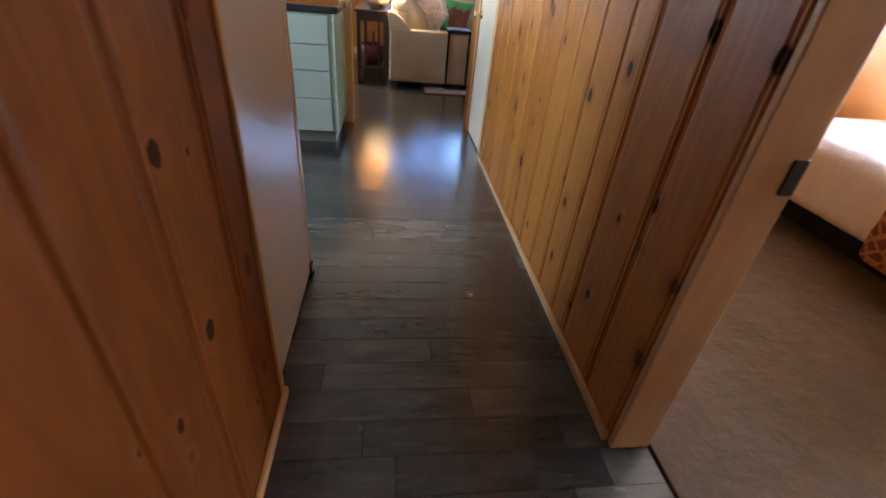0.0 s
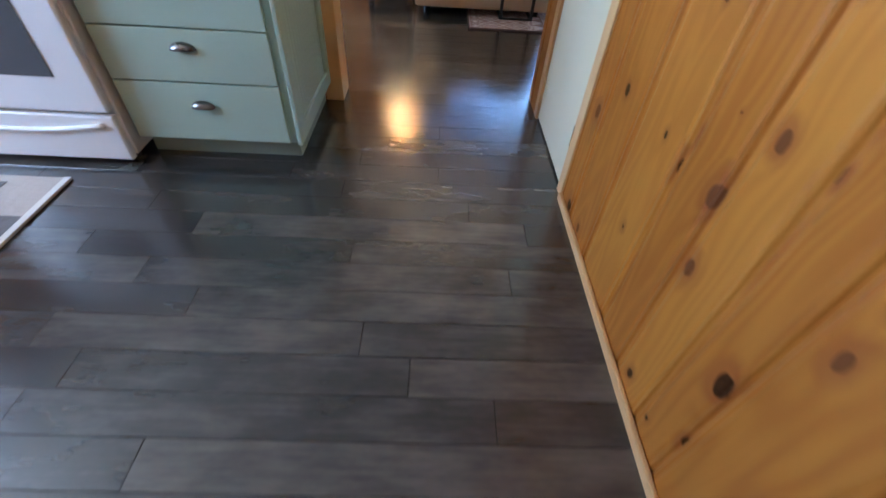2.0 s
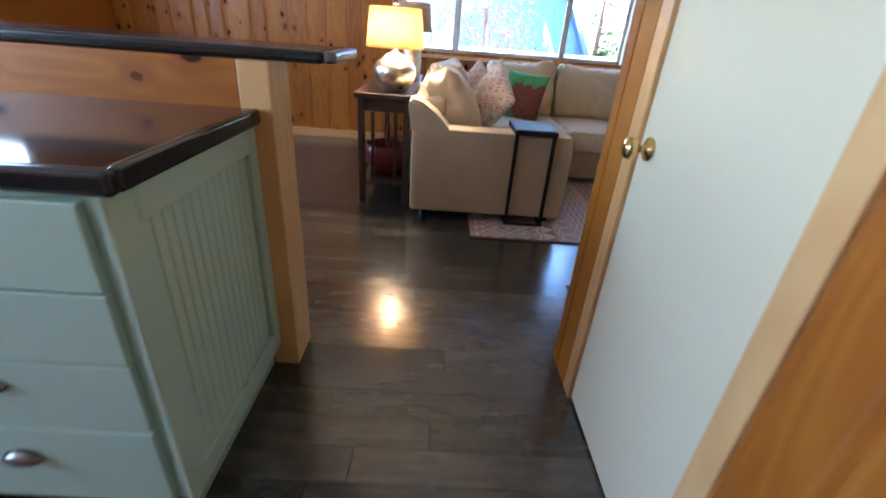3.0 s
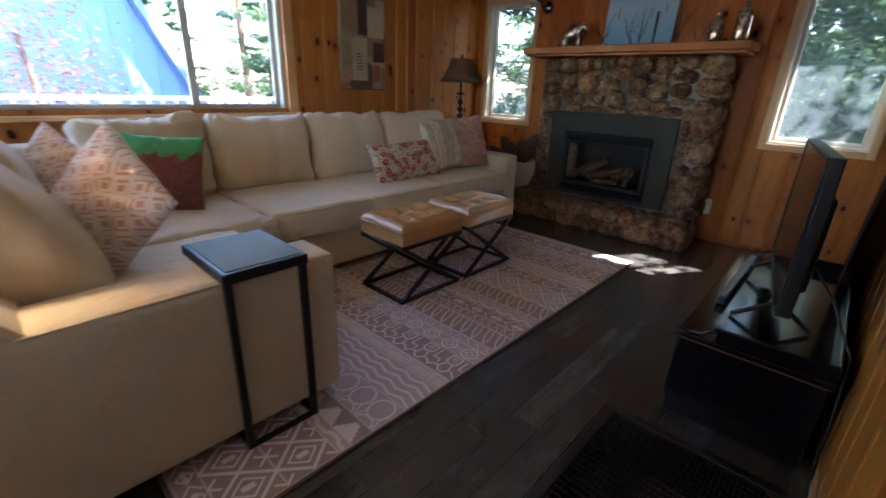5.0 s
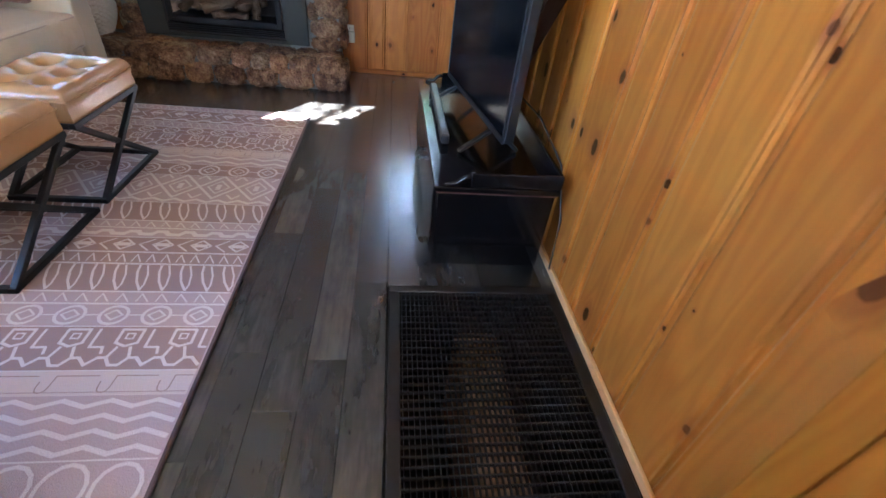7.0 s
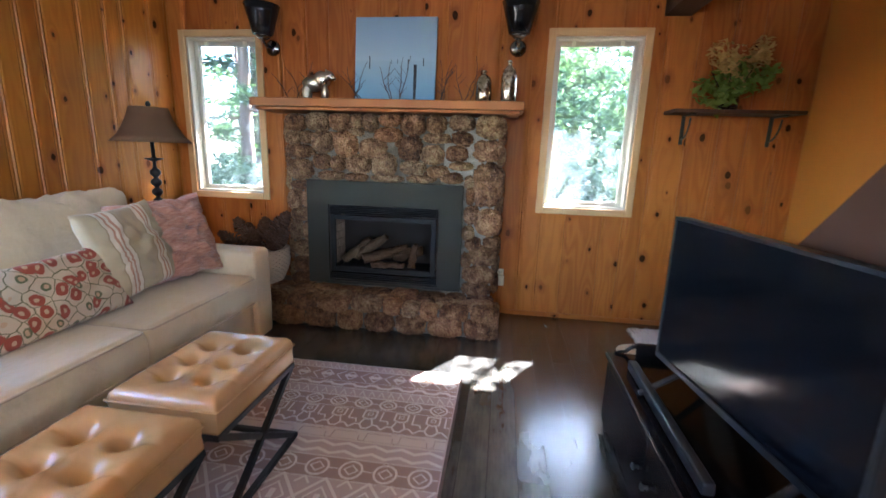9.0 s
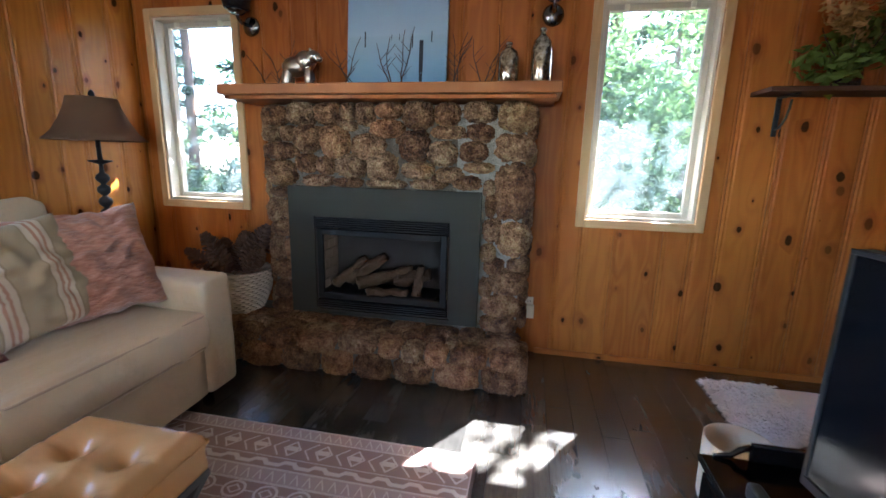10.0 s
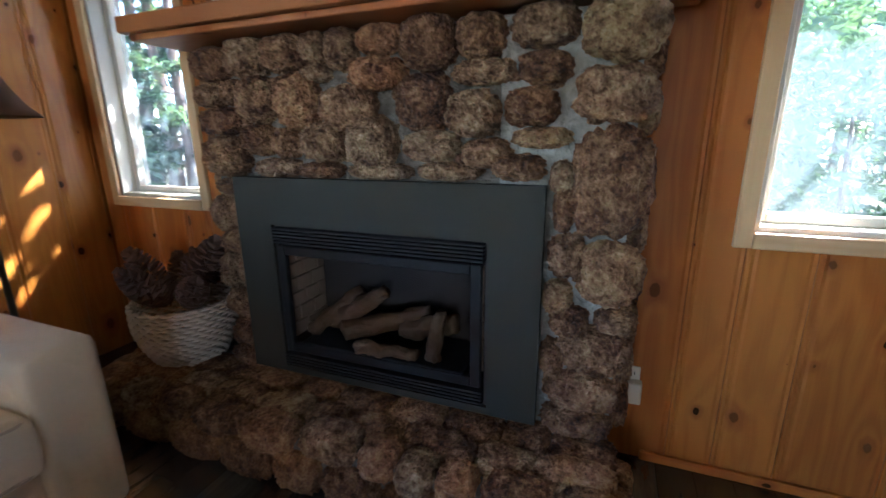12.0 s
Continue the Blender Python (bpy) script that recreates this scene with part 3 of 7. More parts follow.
# bedroom doorway
casing = tagged(board("door_2", HX - 0.002, HX + 0.125, 1.008, 1.029, 0, 2.03, TRIM_PALE), "pale pine jamb of the open bedroom doorway", "door frame", kind="structure")
board("jamb", HX + 0.0185, HX + 0.125, 0.141, 0.162, 0, 2.03, TRIM_PALE, casing)
board("casing_side", HX - 0.008, HX + 0.018, 0.055, 0.139, 0, 2.1, TRIM_PALE, casing)
board("casing_top", HX - 0.006, HX + 0.018, 0.14, 1.031, 2.031, 2.1, TRIM_PALE, casing)
for z in (0.9, 1.75):
    part("hinge", box(HX + 0.09, HX + 0.122, 1.003, 1.0085, z - 0.038, z + 0.038, 0.002), BLACK, casing, "dark bronze hinge leaf")

# quarter-round and baseboards
for nm, dims in (("baseboard", (HX - 0.016, HX - 0.001, 1.035, 3.43, 0, 0.035)), ("baseboard", (LX + 0.001, LX + 0.016, -1.5, 1.25, 0, 0.035)),
                 ("baseboard", (HX + 0.175, 3.3, TY + 0.001, TY + 0.015, 0, 0.035)), ("baseboard", (WX - 0.016, WX - 0.001, 3.4, 5.2, 0, 0.035)),
                 ("baseboard", (KX, -0.45, WY - 0.022, WY - 0.001, 0, 0.09))):
    tagged(board(nm, *dims, PINE_RED if dims[0] > 4 else TRIM), "thin pine strip along the foot of the wall", "baseboard", kind="structure")

# stair stringer and beam
bm = bmesh.new()
sx = [(3.62, 0.0), (3.32, 0.0), (0.92, 2.40), (0.92, 2.44), (1.26, 2.44)]
lo = [bm.verts.new((x, TY + 0.0, z)) for x, z in sx]
hi = [bm.verts.new((x, TY + 0.085, z)) for x, z in sx]
bm.faces.new(lo)
bm.faces.new(hi)
for i in range(5):
    bm.faces.new((lo[i], lo[(i + 1) % 5], hi[(i + 1) % 5], hi[i]))
bmesh.ops.bevel(bm, geom=list(bm.edges), offset=0.008, segments=2, affect='EDGES')
stringer = tagged(part("stair_stringer", bm, BEAM), "dark stained sloping stair stringer above the boarded wall", "staircase", kind="structure")
uv_boards(stringer.data, 1, 2)
tagged(board("ceiling_beam", 3.2, WX - 0.002, 4.12, 4.29, 2.14, 2.3, BEAM), "dark stained beam end meeting the wall", "beam", kind="structure")


# ---- living room ----
def stone(bm, c, size, seed, squash=0.62):
    """A rough rounded field stone as its own closed lump."""
    g = bmesh.ops.create_icosphere(bm, subdivisions=4, radius=1.0)
    off = Vector((seed * 7.31, seed * 3.17, seed * 1.73))
    for v in g['verts']:
        p = v.co.copy()
        for i in range(3):
            p[i] = math.copysign(abs(p[i]) ** squash, p[i])
        n1 = noise.noise(p * 1.3 + off)
        n2 = noise.noise(p * 3.4 + off)
        n3 = noise.noise(p * 8.0 + off)
        n4 = abs(noise.noise(p * 5.5 + off * 2))
        p *= 1 + 0.07 * n1 + 0.07 * n2 + 0.10 * n3 - 0.17 * n4 + 0.10 * noise.noise(p * 14.0 + off) - 0.06 * abs(noise.noise(p * 24.0 + off))
        v.co = Vector((c[0] + p.x * size[0], c[1] + p.y * size[1], c[2] + p.z * size[2]))


FP_Y0, FP_Y1 = 5.29, 6.87
INS = (5.54, 6.68, 0.235, 1.0)


def fireplace():
    f = thing("fireplace", (4.2, 6.08, 0), "rough brown lava-stone fireplace with a raised hearth", "fireplace")
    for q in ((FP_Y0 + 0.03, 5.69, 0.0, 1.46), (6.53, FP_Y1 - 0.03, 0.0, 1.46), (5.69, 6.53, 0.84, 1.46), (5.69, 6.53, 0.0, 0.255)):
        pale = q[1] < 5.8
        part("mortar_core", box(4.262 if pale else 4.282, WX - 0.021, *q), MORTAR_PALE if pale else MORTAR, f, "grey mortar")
    part("hearth_core", box(3.925, 4.289, FP_Y0 + 0.03, 7.28, 0.0, 0.165, 0.01), MORTAR, f)
    rng = random.Random(12)
    k = 0

    def put(c, s, sq=0.62):
        nonlocal k
        k += 1
        bm = bmesh.new()
        stone(bm, c, s, k * 0.37 + 1.0, sq)
        part("stone", bm, STONE, f, smooth=True)

    # chimney breast, course by course from the mantel down: place along the wall, height, width, depth of course
    top = ((6.78, 1.40, 0.16, 0.12), (6.61, 1.41, 0.18, 0.13), (6.44, 1.41, 0.16, 0.12), (6.32, 1.42, 0.09, 0.10), (6.22, 1.41, 0.11, 0.13),
           (6.08, 1.43, 0.16, 0.09), (5.91, 1.405, 0.17, 0.15), (5.75, 1.41, 0.15, 0.12), (5.57, 1.42, 0.18, 0.11), (5.375, 1.40, 0.2, 0.16))
    second = ((6.80, 1.29, 0.11, 0.09), (6.70, 1.30, 0.09, 0.09), (6.575, 1.27, 0.16, 0.16), (6.405, 1.255, 0.17, 0.18), (6.33, 1.345, 0.12, 0.06),
              (6.2, 1.23, 0.2, 0.14), (6.09, 1.33, 0.19, 0.1), (5.93, 1.24, 0.17, 0.17), (5.74, 1.315, 0.19, 0.07), (5.565, 1.315, 0.15, 0.09), (5.38, 1.24, 0.21, 0.15))
    third = ((6.76, 1.2, 0.2, 0.1), (6.585, 1.13, 0.12, 0.11), (6.465, 1.12, 0.11, 0.11), (6.31, 1.12, 0.19, 0.14), (6.12, 1.12, 0.18, 0.17),
             (5.91, 1.105, 0.19, 0.1), (5.77, 1.2, 0.16, 0.13), (5.6, 1.215, 0.16, 0.11), (5.73, 1.085, 0.16, 0.09), (5.565, 1.13, 0.17, 0.06))
    low = ((6.52, 1.03, 0.19, 0.07), (6.33, 1.025, 0.17, 0.06), (6.1, 1.025, 0.24, 0.055), (5.85, 1.03, 0.2, 0.06), (5.63, 1.045, 0.16, 0.08), (5.375, 1.01, 0.21, 0.3))
    right = ((5.50, 0.66, 0.09, 0.11), (5.505, 0.46, 0.08, 0.11), (5.505, 1.02, 0.07, 0.09), (5.48, 0.79, 0.11, 0.14), (5.36, 0.745, 0.19, 0.2), (5.46, 0.585, 0.12, 0.1), (5.38, 0.5, 0.21, 0.15), (5.41, 0.355, 0.24, 0.14), (5.495, 0.93, 0.06, 0.14), (5.33, 0.6, 0.12, 0.08), (5.42, 0.25, 0.22, 0.09))
    left = ((6.755, 1.07, 0.19, 0.15), (6.75, 0.955, 0.18, 0.07), (6.80, 0.85, 0.1, 0.14), (6.70, 0.855, 0.09, 0.13), (6.755, 0.735, 0.18, 0.1),
            (6.80, 0.61, 0.09, 0.15), (6.70, 0.61, 0.09, 0.15), (6.755, 0.475, 0.18, 0.12), (6.75, 0.345, 0.18, 0.12), (6.75, 0.235, 0.2, 0.1))
    for course in (top, second, third, low, right, left):
        for cy, cz, w, h in course:
            put((4.278 + rng.uniform(-0.012, 0.012), cy, cz), (min(0.10, 0.055 + 0.3 * min(w, h)), w * 0.53, h * 0.535), rng.uniform(0.7, 0.86))
    # pebbles pressed into the wide joints
    for _ in range(60):
        cy, cz = rng.uniform(FP_Y0 + 0.05, FP_Y1 - 0.06), rng.uniform(0.26, 1.44)
        if INS[0] - 0.03 < cy < INS[1] + 0.03 and cz < INS[3] + 0.02:
            continue
        r = rng.uniform(0.014, 0.024)
        put((4.270, cy, cz), (0.022, r * 1.3, r))
    # returns at both sides
    for yy in (FP_Y0 + 0.015, FP_Y1 - 0.015):
        z = 0.2
        while z < 1.38:
            h = rng.uniform(0.13, 0.22)
            put((4.375, yy, z + h / 2), (0.10, 0.045, h * 0.48))
            z += h
    # hearth: top flags and an uneven front
    y = 5.27
    while y < 7.24:
        w = rng.uniform(0.14, 0.27)
        put((3.93 + rng.uniform(-0.015, 0.01), y + w / 2, 0.07), (0.06, w * 0.49, 0.072), 0.58)
        y += w
    y = 5.27
    while y < 7.24:
        w = rng.uniform(0.12, 0.24)
        put((3.955 + rng.uniform(-0.012, 0.012), y + w / 2, 0.165 + rng.uniform(-0.008, 0.012)), (0.07, w * 0.495, 0.058), 0.6)
        y += w
    for x0, x1 in ((3.99, 4.12), (4.11, 4.26)):
        y = 5.29
        while y < 7.26:
            w = rng.uniform(0.12, 0.26)
            put(((x0 + x1) / 2, y + w / 2, 0.168), ((x1 - x0) * 0.52, w * 0.53, 0.047 + rng.uniform(-0.006, 0.008)), 0.5)
            y += w
    part("hearth_core", box(4.2895, 4.438, FP_Y1 + 0.035, 7.28, 0.0, 0.19, 0.01), MORTAR, f)
    for x in (3.95, 4.05, 4.16):
        put((x, 5.285, 0.09), (0.055, 0.045, 0.09), 0.5)
    return f


fireplace_thing = fireplace()
surround = None
for q in ((INS[0], 5.70, INS[2], 0.83), (6.52, INS[1], INS[2], 0.83), (INS[0], INS[1], 0.83, INS[3]), (5.70, 6.52, INS[2], 0.262)):
    panel = part("surround_panel", box(4.185, 4.21, *q), CHARCOAL, fireplace_thing, "matte charcoal steel surround")
    surround = surround or panel
for q in ((INS[0] + 0.02, 5.69, INS[2], INS[3] - 0.02), (6.53, INS[1] - 0.02, INS[2], INS[3] - 0.02), (5.69, 6.53, 0.835, INS[3] - 0.02)):
    part("return_frame", box(4.2105, 4.281, *q), CHARCOAL, surround)


def firebox():
    f = fireplace_thing
    bm = bmesh.new()
    for q in ((4.20, 4.45, 5.70, 5.715, 0.262, 0.83), (4.20, 4.45, 6.505, 6.52, 0.262, 0.83), (4.43, 4.45, 5.715, 6.505, 0.262, 0.83),
              (4.20, 4.45, 5.715, 6.505, 0.815, 0.83), (4.20, 4.45, 5.715, 6.505, 0.262, 0.275)):
        box(*q, bm=bm)
    fb = part("firebox", bm, FIREBACK, f, "sooty gas firebox")
    for i in range(5):
        part("louver", box(4.168, 4.199, 5.712, 6.508, 0.765 + i * 0.0125, 0.7735 + i * 0.0125, 0.002, 1), SOOT, fb)
    for i in range(4):
        part("louver", box(4.168, 4.199, 5.712, 6.508, 0.278 + i * 0.0125, 0.2865 + i * 0.0125, 0.002, 1), SOOT, fb)
    bm = bmesh.new()
    for q in ((5.72, 5.755, 0.335, 0.757), (6.465, 6.50, 0.335, 0.757), (5.755, 6.465, 0.722, 0.757), (5.755, 6.465, 0.335, 0.37)):
        box(4.175, 4.199, *q, 0.003, 1, bm)
    part("door_frame", bm, SOOT, fb)
    g = part("glass_door", box(4.186, 4.190, 5.754, 6.466, 0.369, 0.723), FIREGLASS, fb, "smoked glass front")
    g.visible_shadow = False
    # brick liner
    for yy, ax in ((5.728, 'l'), (6.492, 'r')):
        for r in range(6):
            for cc in range(3):
                x0 = 4.215 + cc * 0.085 - (0.04 if r % 2 else 0)
                part("brick", box(max(4.21, x0), min(4.425, x0 + 0.079), yy - 0.008, yy + 0.008, 0.375 + r * 0.06, 0.43 + r * 0.06, 0.002, 1), FIREBRICK, fb)
    part("burner_tray", box(4.18, 4.42, 5.78, 6.44, 0.33, 0.375, 0.01), SOOT, fb)
    logs = [((4.24, 6.42, 0.40), (4.34, 6.25, 0.56), 0.030), ((4.30, 6.36, 0.42), (4.26, 6.10, 0.60), 0.036), ((4.26, 6.28, 0.42), (4.33, 5.95, 0.50), 0.040),
            ((4.3, 6.05, 0.44), (4.28, 5.84, 0.50), 0.042), ((4.22, 5.90, 0.38), (4.24, 5.88, 0.56), 0.028), ((4.2, 6.2, 0.39), (4.2, 5.95, 0.40), 0.026)]
    for a, b, r in logs:
        bm = tube([Vector(a).lerp(Vector(b), i / 6) + Vector((0, 0, 0.012 * noise.noise(Vector((i, r * 90, 0))))) for i in range(7)], r, r * 0.8, 14)
        bmesh.ops.subdivide_edges(bm, edges=list(bm.edges), cuts=2, use_grid_fill=True)
        for v in bm.verts:
            v.co += 0.013 * noise.noise_vector(v.co * 22) + 0.006 * noise.noise_vector(v.co * 70)
        part("log", bm, LOG, fb, "ceramic gas log", True)


FIREBACK = plain("sooty fire back", (0.03, 0.02, 0.014), 0.9, 0, 0.6, 9, 0.3)
FIREBRICK = plain("fire brick", (0.32, 0.215, 0.14), 0.9, 0, 0.25, 60, 0.3)
LOG = plain("ceramic log", (0.085, 0.048, 0.026), 0.95, 0, 0.9, 45, 1.0, 0.1)
FIREGLASS = glass_material("smoked glass", (0.92, 0.9, 0.88))
firebox()

mantel = thing("mantel", (4.3, 6.1, 1.476), "stained wooden mantel shelf above the stones", "mantel")
board("shelf", 4.10, WX - 0.022, 5.165, 7.035, 1.497, 1.552, MANTEL, mantel, "", 0.006)
board("moulding", 4.125, WX - 0.022, 5.19, 7.01, 1.474, 1.496, MANTEL, mantel, "", 0.006)


def soft_box(x0, x1, y0, y1, z0, z1, r=0.05, puff=0.02, seed=0, wrinkle=0.006, n=14):
    """An upholstered block or seat cushion: rounded, bulging, slightly creased."""
    bm = bmesh.new()
    c = Vector(((x0 + x1) / 2, (y0 + y1) / 2, (z0 + z1) / 2))
    h = Vector(((x1 - x0) / 2, (y1 - y0) / 2, (z1 - z0) / 2))
    r = min(r, h.x * 0.95, h.y * 0.95, h.z * 0.95)
    g = bmesh.ops.create_cube(bm, size=2.0)
    bmesh.ops.subdivide_edges(bm, edges=list(bm.edges), cuts=n, use_grid_fill=True)
    for v in bm.verts:
        u = v.co.copy()
        # denser near the edges, so that the rounding is smooth
        u = Vector([math.copysign(1 - (1 - abs(t)) ** 1.6, t) for t in u])
        p = Vector((u.x * h.x, u.y * h.y, u.z * h.z))
        core = Vector([max(-h[i] + r, min(h[i] - r, p[i])) for i in range(3)])
        d = p - core
        if d.length > 1e-6:
            p = core + d.normalized() * min(r, max(abs(d.x), abs(d.y), abs(d.z)))
        a = max(0, 1 - u.x * u.x) * max(0, 1 - u.y * u.y)
        b = max(0, 1 - u.z * u.z)
        if abs(u.z) > 0.5:
            p.z += math.copysign(puff * a ** 0.6, u.z)
        p.x += math.copysign(puff * 0.4 * b * abs(u.x), u.x)
        p.y += math.copysign(puff * 0.4 * b * abs(u.y), u.y)
        q = (c + p)
        w = noise.noise(q * 5 + Vector((seed, 0, 0))) + 0.6 * noise.noise(Vector((q.x * 14, q.y * 6, q.z * 14)) + Vector((0, seed, 0)))
        fold = noise.noise(Vector((q.x * 4 + seed, q.y * 17 + 4 * noise.noise(q * 3), q.z * 6)))
        edge = max(0.0, 0.25 - u.y) ** 1.5 * max(0.0, u.z) ** 2 if wrinkle > 0.015 else 0.0
        ripple = noise.noise(Vector((q.x * 24 + 3 * noise.noise(q * 5), q.y * 7 + seed, 0)))
        p += p.normalized() * wrinkle * (0.75 * w + 0.9 * max(0.0, fold) ** 1.5)
        p.z += wrinkle * 1.1 * edge * ripple
        v.co = c + p
    return bm


def piping(pts, parent, material, r=0.006):
    """A welt along a seam."""
    part("piping", tube(pts, r, r, 6), material, parent, smooth=True)


def rect_loop(x0, x1, y0, y1, z, r=0.03):
    pts = []
    for cx, cy, a0 in ((x1 - r, y1 - r, 0), (x0 + r, y1 - r, 90), (x0 + r, y0 + r, 180), (x1 - r, y0 + r, 270)):
        for k in range(4):
            a = radians(a0 + k * 30)
            pts.append((cx + r * math.cos(a), cy + r * math.sin(a), z))
    return pts + [pts[0]]


def sofa():
    s = thing("sectional_sofa", (1.8, 7.2, 0), "oatmeal fabric L-shaped sectional sofa with loose cushions", "sofa")
    # bases
    part("base", soft_box(0.02, 3.47, 6.70, 7.80, 0.06, 0.305, 0.02, 0.0, 1, 0.002), SOFA, s, smooth=True)
    part("base", soft_box(0.02, 1.03, 5.90, 6.82, 0.06, 0.31, 0.02, 0.0, 2, 0.002), SOFA, s, smooth=True)
    # arms and backs
    part("arm", soft_box(0.0, 1.045, 5.69, 5.90, 0.06, 0.612, 0.025, 0.004, 3, 0.003), SOFA, s, smooth=True)
    piping([(0.015, 5.70, 0.605), (0.5, 5.695, 0.609), (1.03, 5.70, 0.605)], s, SOFA, 0.005)
    part("arm", soft_box(3.47, 3.655, 6.685, 7.80, 0.06, 0.615, 0.03, 0.004, 4, 0.003), SOFA, s, smooth=True)
    part("back", soft_box(0.0, 0.21, 5.90, 7.80, 0.06, 0.78, 0.03, 0.004, 5, 0.004), SOFA, s, smooth=True)
    part("back", soft_box(0.21, 3.47, 7.60, 7.80, 0.06, 0.80, 0.03, 0.004, 6, 0.004), SOFA, s, smooth=True)
    # the raised wedge where the back meets the near arm
    bm = bmesh.new()
    prof = ((-0.002, 0.58), (-0.03, 0.76), (-0.015, 0.785), (0.05, 0.775), (0.16, 0.70), (0.25, 0.60))
    ends = [[bm.verts.new((x, y, z)) for x, z in prof] for y in (5.692, 5.935)]
    for e in ends:
        bm.faces.new(e)
    for i in range(6):
        bm.faces.new((ends[0][i], ends[0][(i + 1) % 6], ends[1][(i + 1) % 6], ends[1][i]))
    bmesh.ops.bevel(bm, geom=list(bm.edges), offset=0.014, segments=3, affect='EDGES')
    part("back_corner", bm, SOFA, s)
    # seats
    seats = [(1.29, 1.975), (1.985, 2.665), (2.675, 3.465)]
    for i, (a, b) in enumerate(seats):
        c = part("seat_cushion", soft_box(a, b, 6.675, 7.55, 0.30, 0.475, 0.022, 0.022, 10 + i * 3, 0.013, 44), SOFA, s, smooth=True)
        for z in (0.318, 0.462):
            piping(rect_loop(a + 0.003, b - 0.003, 6.674, 7.5, z, 0.03), c, SOFA_WELT, 0.0045)
    c = part("seat_cushion", soft_box(0.22, 1.28, 6.60, 7.58, 0.30, 0.475, 0.035, 0.022, 31, 0.016, 36), SOFA, s, smooth=True)
    c = part("seat_cushion", soft_box(0.22, 1.06, 5.91, 6.60, 0.30, 0.475, 0.035, 0.022, 35, 0.016, 36), SOFA, s, smooth=True)
    # back cushions lean on the back
    backs = [(0.62, 1.27), (1.285, 1.975), (1.985, 2.675), (2.685, 3.45)]
    for i, (a, b) in enumerate(backs):
        bm = soft_box(a, b, -0.12, 0.12, 0.0, 0.50, 0.07, 0.0, 50 + i * 5, 0.03, 30)
        for v in bm.verts:
            u, w = (v.co.x - (a + b) / 2) / ((b - a) / 2), (v.co.z - 0.25) / 0.25
            v.co.y += math.copysign(0.05 * max(0, 1 - u * u) * max(0, 1 - w * w), v.co.y)
            v.co.z -= 0.012 * max(0, 1 - u * u) * max(0, w)
            v.co.y -= 0.016 * max(0.0, noise.noise(Vector((v.co.x * 11 + 2 * v.co.z, v.co.z * 2.5, i * 3.7)))) * max(0, 1 - u * u)
        bmesh.ops.transform(bm, verts=bm.verts, matrix=Matrix.Translation((0, 7.44, 0.455)) @ Matrix.Rotation(radians(-12), 4, 'X'))
        c = part("back_cushion", bm, SOFA, s, smooth=True)
    # slumped cushions of the short side
    for i, (y0, y1, x, lean) in enumerate(((5.93, 6.50, 0.36, 27), (6.53, 7.12, 0.29, 14))):
        bm = soft_box(-0.13, 0.13, y0, y1, 0.0, 0.50, 0.05, 0.0, 80 + i * 7, 0.030, 34)
        for v in bm.verts:
            u, w = (v.co.y - (y0 + y1) / 2) / ((y1 - y0) / 2), (v.co.z - 0.25) / 0.25
            v.co.x += math.copysign(0.06 * max(0, 1 - u * u) * max(0, 1 - w * w), v.co.x)
            v.co.z -= 0.03 * max(0, 1 - u * u) * max(0, w)
        bmesh.ops.transform(bm, verts=bm.verts, matrix=Matrix.Translation((x, 0, 0.455)) @ Matrix.Rotation(radians(-lean), 4, 'Y'))
        part("back_cushion", bm, SOFA, s, smooth=True)
    for x, y in ((0.09, 5.78), (0.95, 5.78), (3.57, 6.80), (3.57, 7.70), (0.1, 7.7), (1.9, 6.9)):
        part("foot", lathe([(0.022, 0), (0.028, 0.062)], (x, y, 0.001), 12), BLACK_WOOD, s)
    return s


sofa()


